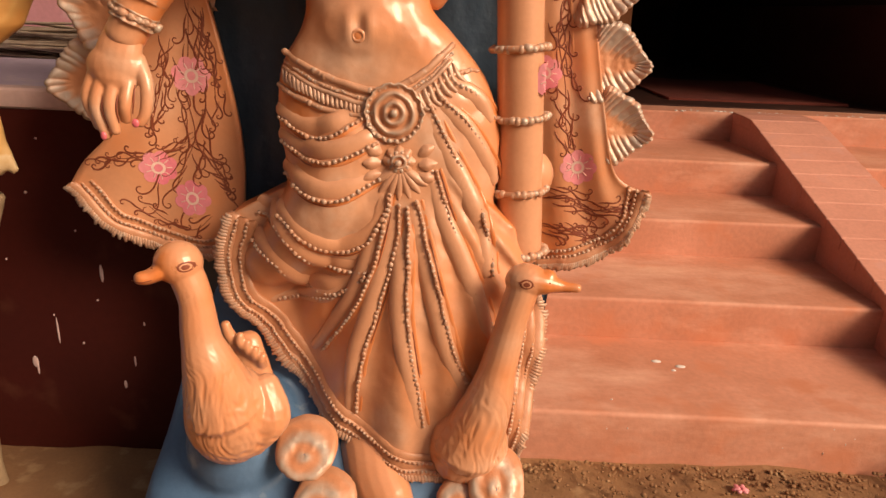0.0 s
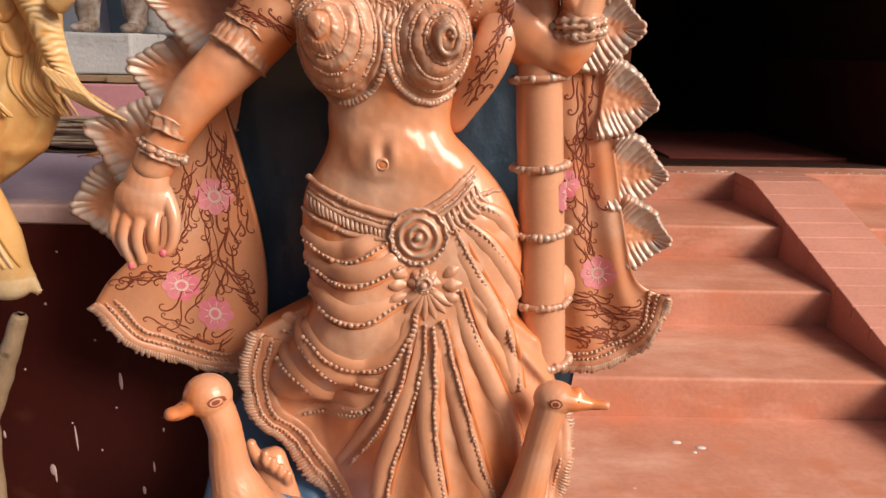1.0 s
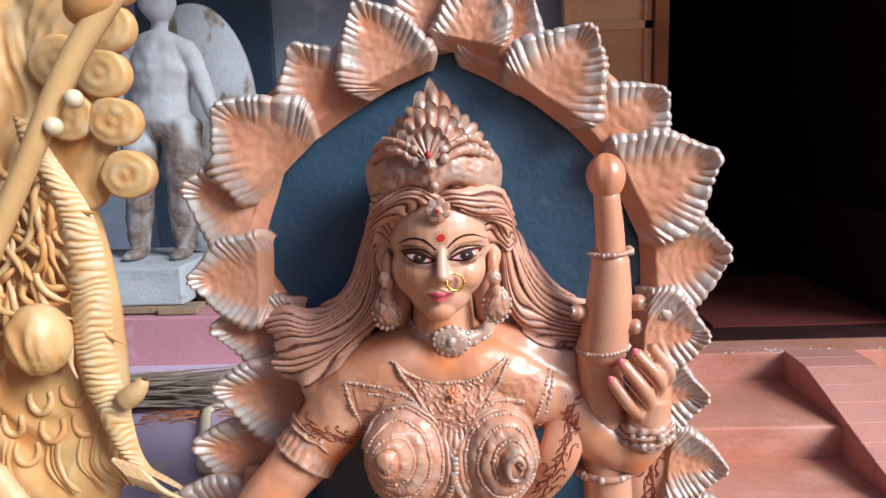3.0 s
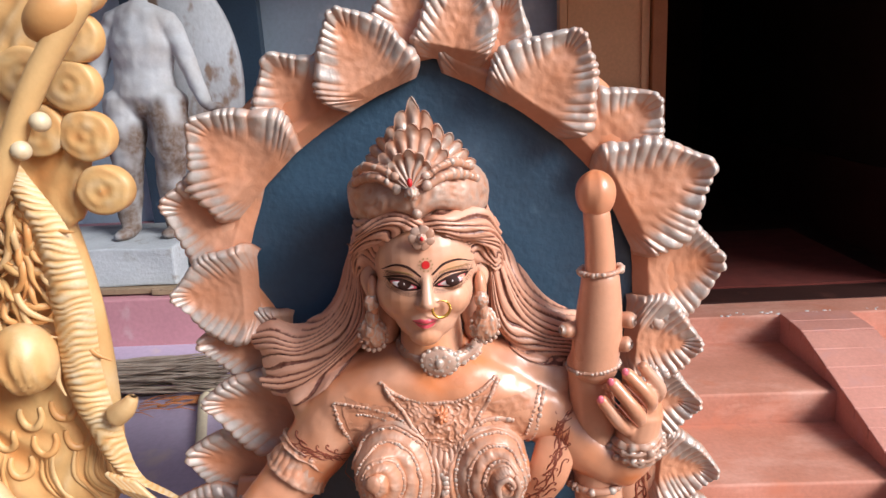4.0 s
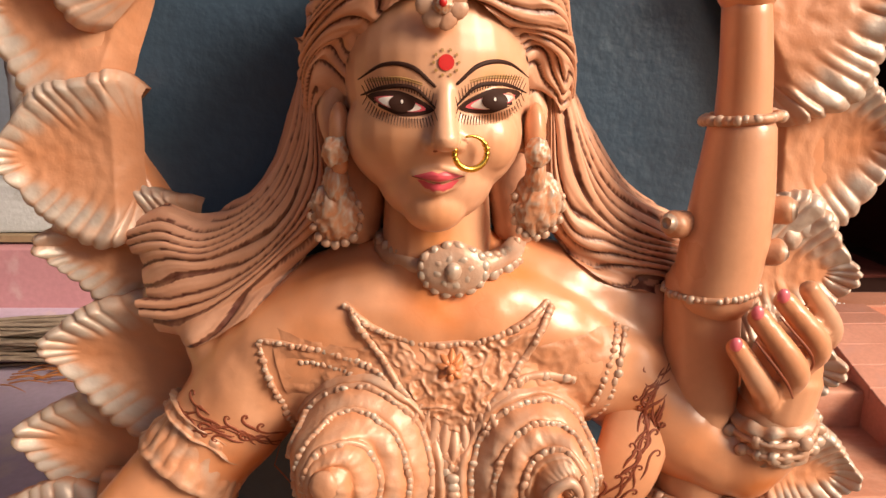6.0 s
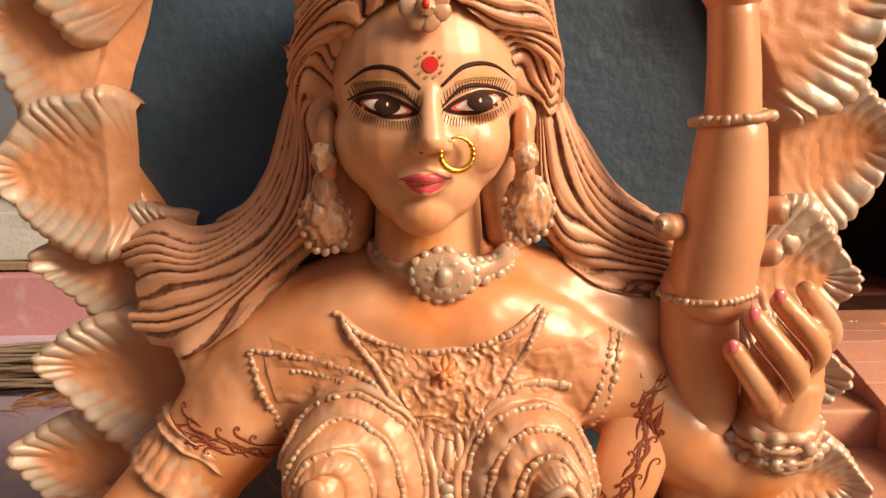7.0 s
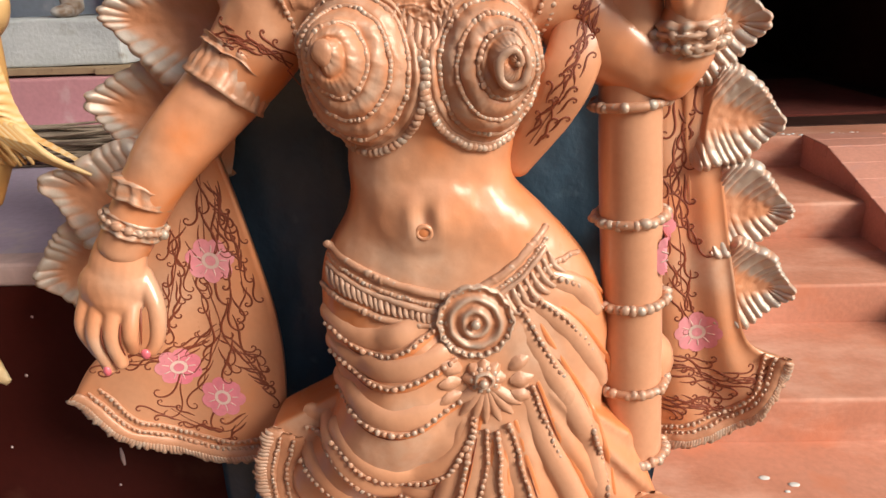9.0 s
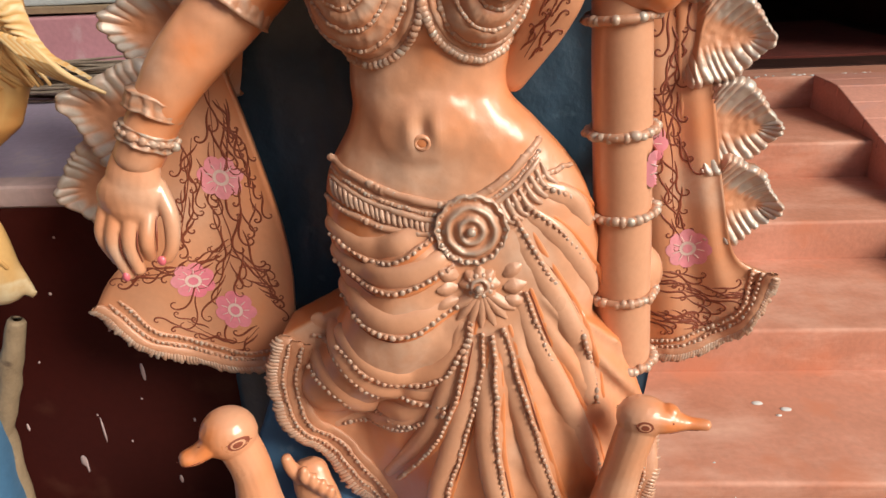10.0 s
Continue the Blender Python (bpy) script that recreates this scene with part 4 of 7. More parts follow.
CUPS = ((-0.068, 1.292, 0.078, 0.099, -0.097, 1.319), (0.086, 1.287, 0.070, 0.092, 0.123, 1.303))
for cup, seed in zip(CUPS, (1.0, 5.0)):
    cup_relief(cup, 4.6, 0.0060, seed)
    for f, bd, rid in ((0.42, 0.0042, 0.9), (0.66, 0.0036, 0.9), (0.86, 0.0042, 0.9)):
        a0 = random.uniform(0, 6)
        string([nest(cup, f, a) for a in np.linspace(a0, a0 + 2 * np.pi, 30)], bd, 64, 0.0045, rid, 1.7)
    for f in (0.30, 0.50, 0.71, 0.90):
        for q in range(6):
            a0 = random.uniform(0, 2 * math.pi)
            roll([nest(cup, f, a) for a in np.linspace(a0, a0 + random.uniform(0.3, 1.0), 8)], 0.0011, 14, 0.0012, 0.0, 3)
    # scalloped lower rim
    lo, hi = (195, 372) if seed < 3 else (180, 345)
    rim_line = [nest(cup, 1.0, math.radians(a)) for a in np.linspace(lo, hi, 22)]
    string(rim_line, 0.0058, 60, 0.001, 1.1, 1.6)
    for x, z in spline([(x, 0, z) for x, z in [nest(cup, 1.05, math.radians(a)) for a in np.linspace(lo + 8, hi - 8, 20)]], 34)[:, [0, 2]]:
        if body.y(x, z, None) is not None and body.y(x, z) < 0:
            ball(statue, (x, body.y(x, z) - 0.004, z), (0.0064, 0.0040, 0.0058), 1, 9, 6, paint=random.uniform(0.1, 0.7))
# the boss of one cup is a spiral roll, of the other a pressed button
coil = [nest(CUPS[1], 0.36 * (1 - t), -t * 9 + 0.6) for t in np.linspace(0, 0.93, 26)]
roll(coil, 0.0058, 60, 0.006, 0.4)
ball(statue, (-0.097, body.y(-0.097, 1.319) - 0.004, 1.319), (0.013, 0.007, 0.015), 1, 16, 10, paint=0.1)
# straps and the crossed edge of the bodice
ROW = [(-0.167, 1.418), (-0.133, 1.416), (-0.099, 1.410), (-0.054, 1.390), (-0.022, 1.353), (0.000, 1.316), (0.006, 1.286), (0.004, 1.245)]
string(ROW, 0.0040, 60, 0.001, 0.8, 1.6)
string([(x + 0.004, z - 0.017) for x, z in ROW[1:6]], 0.0034, 50, 0.001, 0.8, 1.6)
string([(-0.170, 1.415), (-0.156, 1.368), (-0.149, 1.330), (-0.146, 1.295)], 0.0042, 40, 0.0, 0.6, 1.9)
string([(0.022, 1.245), (0.022, 1.300), (0.036, 1.342), (0.064, 1.376), (0.098, 1.388), (0.130, 1.380)], 0.0046)
string([(0.187, 1.420), (0.176, 1.385), (0.165, 1.345), (0.157, 1.310)], 0.0045, 40, 0.0, 0.6, 1.9)
string([(0.178, 1.425), (0.164, 1.385), (0.152, 1.352)], 0.0036, 40, 0.0, 0.6, 1.9)

# necklace plate: a relief of scrolls and pellets pressed into the clay, running down to a point
def relief(outline_l, outline_r, z0, z1, nu, nv, height, scale, seed, paint=0.5, skin=body):
    verts, pv = [], []
    for i in range(nu):
        u = i / (nu - 1)
        z = z0 + (z1 - z0) * u
        xl, xr = outline_l(u), outline_r(u)
        for j in range(nv):
            v = j / (nv - 1)
            x = xl + (xr - xl) * v
            zz = z + 0.022 * abs(2 * v - 1) ** 2 * (1 - u)
            edge = min(1.0, 6 * min(v, 1 - v, 1.15 - u, u + 0.12))
            p = Vector((x * scale, zz * scale, seed))
            n1 = 1 - abs(noise.noise(p + Vector((0, 0, 0.6 * noise.noise(p * 0.6))))) * 2.4
            n2 = noise.noise(p * 2.6)
            hgt = height * max(0.0, edge) * (0.45 + 0.55 * max(0, n1) + 0.30 * n2)
            verts.append((x, skin.y(x, zz, 0.0) - hgt + 0.0005, zz))
            pv.append(max(-0.5, min(0.8, paint * (n1 * 0.9 + 0.3 * n2) - 0.12)))
    statue.add(verts, grid_faces(nu, nv), 1, pv)


relief(lambda u: -0.160 + 0.022 * u, lambda u: 0.176 - 0.022 * u, 1.410, 1.330, 70, 170, 0.0024, 70.0, 9.0, 0.12)
relief(lambda u: -0.086 + 0.100 * u ** 0.9, lambda u: 0.104 - 0.078 * u ** 0.9, 1.418, 1.304, 100, 130, 0.0048, 85.0, 3.0, 0.30)
for k in range(9):
    u = -1 + k / 4
    petal(statue, (0.016 + u * 0.030, 1.368 - 0.026 * (1 - abs(u))), math.radians(-90 + 26 * u), 0.034, 0.013, lift=0.006, paint=0.25)
string([(-0.080, 1.450), (-0.044, 1.394), (-0.010, 1.350), (0.018, 1.306), (0.040, 1.342), (0.074, 1.392), (0.108, 1.450)], 0.0042, 60)
string([(-0.086, 1.455), (-0.05, 1.432), (-0.01, 1.420), (0.03, 1.420), (0.07, 1.433), (0.104, 1.454)], 0.0040, 50, 0.001, 0.9, 1.6)
for k in range(8):
    petal(statue, (0.012, 1.401), 2 * math.pi * k / 8, 0.015, 0.011, lift=0.007, paint=-0.7)
ball(statue, (0.012, body.y(0.012, 1.401) - 0.010, 1.401), 0.005, 1, 8, 5, paint=-0.5)
# choker: a silvered band of pellets with a broad oval boss
ring = lambda r, z, tilt=0.0, n=60: np.array([(0.013 + r * math.cos(a), 0.038 + 0.9 * r * math.sin(a), z + tilt * math.sin(a)) for a in np.linspace(math.pi, 2 * math.pi, n)])
tube(statue, ring(0.066, 1.504, 0.014), [0.011] * 3, 1, 8, 60, 1.0, paint=0.45, smooth=False)
for dz, r in ((0.008, 0.0045), (-0.001, 0.0052), (-0.010, 0.0045)):
    beads(statue, ring(0.072, 1.504 + dz, 0.014), r, 2.0, 1, paint=0.95)
ball(statue, (0.014, -0.026, 1.490), (0.034, 0.012, 0.026), 1, 28, 12, paint=0.45)
for count, rr, br in ((1, 0.0, 0.0085), (8, 0.42, 0.0060), (16, 0.84, 0.0056)):
    for k in range(count):
        a = 2 * math.pi * k / count + 0.2
        ball(statue, (0.014 + 0.034 * rr * math.cos(a), -0.037 + 0.009 * rr, 1.490 + 0.026 * rr * math.sin(a)), (br * random.uniform(0.9, 1.15), br * 0.7, br * random.uniform(0.85, 1.1)), 1, 9, 6, paint=random.uniform(0.5, 1.0))

# navel: a pressed ring with a darker hollow
navel = [(0.003 + 0.0095 * math.cos(a), 1.085 + 0.0085 * math.sin(a)) for a in np.linspace(0, 2 * np.pi, 25)]
tube(statue, body.lay(navel, 30, -0.002), [0.0036] * 3, 0, 8, 30, paint=-0.1, smooth=False)
ball(statue, (0.003, body.y(0.003, 1.085) + 0.001, 1.085), (0.008, 0.0015, 0.007), 0, 14, 8, paint=-0.9)



def cuff(points, r, n_beads, mat=1, width=0.010, bead=0.0055, flat=1.0, axis=None):
    """A ring of beads round a limb at a point, square to axis."""
    c = np.array(points, float)
    ax = Vector(axis).normalized()
    q = Vector((0, 0, 1)).rotation_difference(ax)
    loop = []
    for a in np.linspace(0, 2 * math.pi, 40):
        v = q @ Vector((r * math.cos(a), r * flat * math.sin(a), 0))
        loop.append(c + np.array(v))
    loop = np.array(loop)
    tube(statue, loop, [width] * 2, mat, 8, 40, 1.0, paint=0.35, smooth=False)
    if n_beads:
        big = np.array([c + (p - c) * (1 + width * 0.7 / r) for p in loop])
        beads(statue, big, bead, 2.0, mat, paint=sil())


def band(centre, axis, r, width, flutes, relief_h, paint, flare=0.0, seed=0.0):
    """A modelled cuff: a band round a limb with pressed flutes, ridged edges and an uneven flare."""
    q = Vector((0, 0, 1)).rotation_difference(Vector(axis).normalized())
    c, na, nw = Vector(centre), flutes * 8, 13
    verts, pv = [], []
    for i in range(nw):
        v = i / (nw - 1)
        for j in range(na):
            a = 2 * math.pi * j / na
            ridge = abs(math.sin(flutes * a / 2 + 1.2 * v + 0.8 * noise.noise(Vector((math.cos(a) * 2, math.sin(a) * 2, seed))))) ** 0.6
            rim_h = 0.0030 * (math.exp(-((v - 0.06) / 0.07) ** 2) + math.exp(-((v - 0.94) / 0.07) ** 2))
            rr = r + flare * (v - 0.5) + 0.55 * relief_h * (ridge - 0.4) * math.sin(math.pi * v) ** 0.5 + rim_h + 0.0025 * noise.noise(Vector((math.cos(a) * 3, math.sin(a) * 3, v * 3 + seed)))
            if i in (0, nw - 1):
                rr = r - 0.008
            verts.append(c + q @ Vector((rr * math.cos(a), rr * math.sin(a), (v - 0.5) * width + 0.003 * noise.noise(Vector((math.cos(a) * 2, math.sin(a) * 2, seed + 5))))))
            pv.append(max(-0.5, min(0.9, paint * (1.4 * ridge - 0.35) + 40 * rim_h + 0.4 * noise.noise(Vector((a * 3, v * 4, seed))))))
    statue.add(verts, grid_faces(nw, na, True), 1, pv)


# armlet and bracelets of the hanging arm
ax = (-0.55, -0.25, -0.75)
band((-0.248, 0.024, 1.280), ax, 0.0545, 0.052, 23, 0.0045, 0.12, 0.007, 1.0)
band((-0.232, 0.031, 1.302), ax, 0.0565, 0.014, 26, 0.0030, 0.2, 0.0, 2.0)
ax = (-0.42, -0.10, -0.90)
band((-0.383 - ax[0] * 0.029, -0.030 - ax[1] * 0.029, 1.118 - ax[2] * 0.029), ax, 0.0405, 0.030, 14, 0.0040, 0.25, 0.0, 4.0)
band((-0.383 + ax[0] * 0.019, -0.030 + ax[1] * 0.019, 1.118 + ax[2] * 0.019), ax, 0.0375, 0.026, 12, 0.0030, 0.5, 0.0, 6.0)
cuff((-0.383 + ax[0] * 0.019, -0.030 + ax[1] * 0.019, 1.118 + ax[2] * 0.019), 0.0385, True, width=0.003, bead=0.0062, axis=ax)
# bracelet of the raised wrist
ax = (-0.12, -0.15, 1.0)
band((0.339, -0.002, 1.318), ax, 0.0410, 0.044, 13, 0.0045, 0.45, 0.0, 8.0)
for d in (-0.007, 0.008):
    cuff((0.339 + ax[0] * d, -0.002 + ax[1] * d, 1.318 + ax[2] * d), 0.0425, True, width=0.0035, bead=0.0066, axis=ax)

# ---- fingers ----
f = Builder()
tube(f, [(-0.405, -0.035, 1.085), (-0.418, -0.045, 1.045), (-0.428, -0.052, 0.995)], [0.032, 0.040, 0.040], segs=18, rings=12, flat=0.62)
ball(f, (-0.428, -0.048, 1.015), (0.050, 0.027, 0.042), segs=18, rings=12)
for pts, r in (([(-0.466, -0.048, 1.005), (-0.478, -0.060, 0.960), (-0.466, -0.058, 0.915)], 0.0115),
               ([(-0.447, -0.054, 1.000), (-0.458, -0.070, 0.950), (-0.447, -0.068, 0.895)], 0.0125),
               ([(-0.424, -0.056, 1.000), (-0.432, -0.074, 0.950), (-0.428, -0.072, 0.905)], 0.0125),
               ([(-0.402, -0.052, 1.000), (-0.405, -0.074, 0.955), (-0.410, -0.066, 0.925)], 0.0120),
               ([(-0.390, -0.040, 1.030), (-0.372, -0.055, 0.985), (-0.376, -0.062, 0.940), (-0.388, -0.064, 0.920)], 0.0125)):
    tube(f, pts, [r * 1.1, r, r * 0.75], segs=12, rings=14)
for pts in ([(-0.458, -0.060, 0.998), (-0.4685, -0.0715, 0.955), (-0.460, -0.069, 0.918)], [(-0.436, -0.062, 0.996), (-0.445, -0.079, 0.950), (-0.4375, -0.078, 0.912)], [(-0.413, -0.062, 0.996), (-0.4185, -0.080, 0.952), (-0.419, -0.076, 0.922)], [(-0.392, -0.054, 0.998), (-0.3895, -0.073, 0.965), (-0.394, -0.074, 0.938)]):
    tube(statue, pts, [0.0008, 0.0018, 0.0010], 3, 6, 14)
# fingers that close on the instrument
ball(f, (0.348, -0.002, 1.385), (0.034, 0.034, 0.044), segs=18, rings=12)
tube(f, [(0.341, -0.004, 1.335), (0.347, -0.002, 1.375)], [0.035, 0.037], segs=18, rings=8)
for pts, r in (([(0.326, -0.018, 1.352), (0.302, -0.050, 1.382), (0.272, -0.050, 1.424)], 0.0125),
               ([(0.338, -0.018, 1.368), (0.326, -0.056, 1.404), (0.289, -0.050, 1.453)], 0.0130),
               ([(0.352, -0.010, 1.385), (0.348, -0.050, 1.424), (0.312, -0.047, 1.468)], 0.0125),
               ([(0.364, 0.004, 1.392), (0.368, -0.034, 1.432), (0.338, -0.040, 1.476)], 0.0115)):
    tube(f, pts, [r * 1.1, r, r * 0.80], segs=12, rings=14)
for pts in ([(0.331, -0.052, 1.372), (0.314, -0.064, 1.396), (0.285, -0.060, 1.432)], [(0.345, -0.046, 1.392), (0.337, -0.062, 1.418), (0.306, -0.058, 1.454)]):
    tube(statue, pts, [0.0008, 0.0018, 0.0008], 3, 6, 14)
fv, ff = fuse(f, 0.0028, 2)
statue.add(fv, ff, 0, [max(-0.6, min(0.2, -0.1 + 0.7 * noise.noise(Vector(p) * 14))) for p in fv])
for p, r in (((-0.449, -0.077, 0.898), (0.006, 0.004, 0.008)), ((-0.391, -0.074, 0.922), (0.007, 0.004, 0.008)),
             ((0.269, -0.058, 1.428), (0.006, 0.004, 0.007)), ((0.285, -0.058, 1.458), (0.006, 0.004, 0.007)), ((0.308, -0.055, 1.473), (0.006, 0.004, 0.007))):
    ball(statue, p, r, 7, 10, 6)

# ---- hair, crown, ear ornaments ----
def hair_sheet(curves, strands, nv, amp, seed, swing=0.25, waves=1.0, tuck=0.03, rest=False, fray=0.0):
    """A combed mass of hair: control curves from edge to edge, parted by sharp furrows, some painted maroon."""
    nu = strands * 9 + 1
    along = [spline(c, nv) for c in curves]
    grid = np.array([spline([a[i] for a in along], nu) for i in range(nv)]).transpose(1, 0, 2)
    for i in range(nu):
        u = i / (nu - 1)
        grid[i, :, 1] += tuck * abs(2 * u - 1) ** 5
    if rest:
        for i in range(nu):
            for k in range(nv):
                y = body.y(grid[i, k, 0], grid[i, k, 2], None)
                if y is not None:
                    grid[i, k, 1] = min(grid[i, k, 1], y - 0.006)
        for _ in range(4):
            grid[:, 1:-1, 1] = (grid[:, :-2, 1] + 2 * grid[:, 1:-1, 1] + grid[:, 2:, 1]) / 4
            grid[1:-1, :, 1] = (grid[:-2, :, 1] + 2 * grid[1:-1, :, 1] + grid[2:, :, 1]) / 4
    du, dv = np.gradient(grid, axis=0), np.gradient(grid, axis=1)
    nor = np.cross(du, dv)
    nor /= np.linalg.norm(nor, axis=2, keepdims=True) + 1e-9
    nor = np.where(nor[:, :, 1:2] > 0, -nor, nor)
    pv = []
    for i in range(nu):
        u = i / (nu - 1)
        for k in range(nv):
            v = k / (nv - 1)
            ph = strands * u + swing * math.sin(v * 6.28 * waves + seed + 2.0 * u) + 1.5 * noise.noise(Vector((u * 3.5, v * 2.6, seed)))
            s = abs(math.sin(math.pi * ph))
            which = math.floor(ph)
            deep = 0.55 + 0.9 * noise.noise(Vector((round(ph) * 3.1, v * 2.0, seed + 5)))
            deep = max(0.15, min(1.15, deep + 0.25))
            fine = 0.07 * abs(math.sin(math.pi * (ph * 3 + 0.6 * noise.noise(Vector((v * 4, u * 9, seed))))))
            h = amp * ((s ** 0.45 - 1) * deep + fine + 0.5 * noise.noise(Vector((which * 2.7, v * 1.6, seed + 9))))
            grid[i, k] += nor[i, k] * h
            if fray and v > 0.78:
                grid[i, k, 1] += 0.055 * (1 - u) * ((v - 0.78) / 0.22) ** 2
                grid[i, k, 0] += 2.0 * fray * ((v - 0.78) / 0.22) ** 2 * noise.noise(Vector((which * 5.3, 0, seed)))
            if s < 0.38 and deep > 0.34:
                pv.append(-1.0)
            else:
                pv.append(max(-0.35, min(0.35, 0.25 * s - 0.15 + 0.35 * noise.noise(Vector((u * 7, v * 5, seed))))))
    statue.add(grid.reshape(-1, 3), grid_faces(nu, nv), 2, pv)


for s, seed in ((-1, 1.0), (1, 4.0)):
    hair_sheet([[(s * 0.076, -0.026, 1.642), (s * 0.090, -0.018, 1.648), (s * 0.106, -0.014, 1.640), (s * 0.116, 0.006, 1.622), (s * 0.120, 0.030, 1.600)],
                [(s * 0.073, -0.040, 1.680), (s * 0.090, -0.030, 1.682), (s * 0.110, -0.022, 1.668), (s * 0.122, 0.004, 1.650), (s * 0.126, 0.030, 1.625)],
                [(s * 0.034, -0.076, 1.715), (s * 0.060, -0.064, 1.705), (s * 0.090, -0.050, 1.700), (s * 0.116, -0.024, 1.688), (s * 0.127, 0.020, 1.660)],
                [(0.003, -0.082, 1.731), (s * 0.028, -0.089, 1.740), (s * 0.062, -0.076, 1.731), (s * 0.100, -0.050, 1.712), (s * 0.124, 0.015, 1.684)],
                [(0.003, -0.070, 1.740), (s * 0.034, -0.070, 1.752), (s * 0.070, -0.055, 1.748), (s * 0.104, -0.036, 1.736), (s * 0.120, 0.020, 1.706)]],
               10, 90, 0.0080, seed, 0.55, 1.3, 0.008)
hair_sheet([[(-0.105, 0.030, 1.760), (-0.122, 0.035, 1.716), (-0.144, 0.045, 1.627), (-0.183, 0.055, 1.560), (-0.246, 0.070, 1.518), (-0.300, 0.078, 1.528), (-0.352, 0.085, 1.512)],
            [(-0.106, 0.010, 1.735), (-0.116, 0.015, 1.685), (-0.133, 0.024, 1.605), (-0.168, 0.036, 1.545), (-0.228, 0.048, 1.495), (-0.285, 0.058, 1.492), (-0.340, 0.068, 1.488)],
            [(-0.108, 0.006, 1.700), (-0.114, 0.006, 1.645), (-0.124, 0.012, 1.580), (-0.152, 0.018, 1.524), (-0.208, 0.030, 1.468), (-0.266, 0.042, 1.450), (-0.318, 0.055, 1.462)],
            [(-0.102, 0.006, 1.665), (-0.106, 0.006, 1.615), (-0.110, 0.006, 1.560), (-0.138, 0.008, 1.508), (-0.196, 0.018, 1.450), (-0.256, 0.030, 1.418), (-0.306, 0.045, 1.428)],
            [(-0.098, 0.016, 1.640), (-0.098, 0.014, 1.590), (-0.096, 0.010, 1.540), (-0.124, 0.010, 1.492), (-0.186, 0.016, 1.434), (-0.247, 0.026, 1.396), (-0.292, 0.040, 1.390)]],
           12, 110, 0.0078, 7.0, 0.75, 1.4, 0.035, True, 0.02)
hair_sheet([[(0.098, 0.030, 1.755), (0.112, 0.032, 1.703), (0.156, 0.045, 1.618), (0.201, 0.055, 1.556), (0.247, 0.060, 1.527), (0.285, 0.062, 1.505)],
            [(0.102, 0.010, 1.730), (0.112, 0.016, 1.672), (0.142, 0.026, 1.602), (0.180, 0.036, 1.545), (0.228, 0.044, 1.514), (0.275, 0.048, 1.494)],
            [(0.100, -0.006, 1.700), (0.106, 0.002, 1.645), (0.126, 0.012, 1.585), (0.158, 0.022, 1.532), (0.208, 0.032, 1.500), (0.264, 0.040, 1.482)],
            [(0.098, 0.014, 1.650), (0.098, 0.012, 1.600), (0.098, 0.008, 1.548), (0.122, 0.006, 1.500), (0.173, 0.012, 1.464), (0.240, 0.020, 1.448)]],
           10, 100, 0.0076, 12.0, 0.70, 1.3, 0.035, True, 0.01)
# hair mass behind
hb = Builder()
tube(hb, [(-0.085, 0.050, 1.74), (-0.118, 0.078, 1.63), (-0.155, 0.090, 1.54), (-0.24, 0.115, 1.465)], [0.022, 0.030, 0.034, 0.034], segs=12)
tube(hb, [(0.080, 0.050, 1.74), (0.106, 0.075, 1.64), (0.14, 0.085, 1.55), (0.215, 0.11, 1.475)], [0.022, 0.028, 0.030, 0.024], segs=12)
ball(hb, (0, 0.035, 1.725), (0.088, 0.105, 0.066))
hv, hf = fuse(hb, 0.008, 2)
statue.add(hv, hf, 2, -0.2)
for s in (-1, 1):
    nb = Builder()
    tube(nb, [(s * 0.066, 0.040, 1.64), (s * 0.074, 0.040, 1.57), (s * 0.082, 0.042, 1.515)], [0.030, 0.030, 0.026], 0, 14, 16)
    statue.add(nb.v, nb.f, 2, [max(-0.9, -0.35 + 0.9 * noise.noise(Vector((p[0] * 110, 0, p[2] * 9)))) for p in nb.v])
# ears half under the hair
for s in (-1, 1):
    ball(statue, (s * 0.086, -0.020, 1.612), (0.010, 0.017, 0.028), 0, 16, 12, paint=-0.15)
    ball(statue, (s * 0.086, -0.026, 1.588), (0.008, 0.012, 0.012), 0, 14, 10, paint=-0.25)


def lumps(centre, radii, mat, seed, freq=7.0, amount=0.22, paint=0.35, nr=18, na=40):
    """A pressed clay boss: a flattened ball with a knobbly face."""
    verts, pv = [], []
    for i in range(nr):
        for j in range(na):
            t, a = math.pi * (0.03 + 0.94 * i / (nr - 1)), 2 * math.pi * j / na
            q = Vector((math.sin(t) * math.cos(a), math.sin(t) * math.sin(a), math.cos(t)))
            n1 = noise.noise(q * freq * 0.5 + Vector((seed, 0, 0))) + 0.7 * noise.noise(q * freq + Vector((seed, 3, 0)))
            k = 1 + amount * n1
            verts.append((centre[0] + radii[0] * q.x * k, centre[1] + radii[1] * q.y * k, centre[2] + radii[2] * q.z * k))
            pv.append(max(-0.4, min(1.0, paint + 1.1 * n1)))
    statue.add(verts, [tuple(reversed(f)) for f in grid_faces(nr, na, True)], mat, pv)


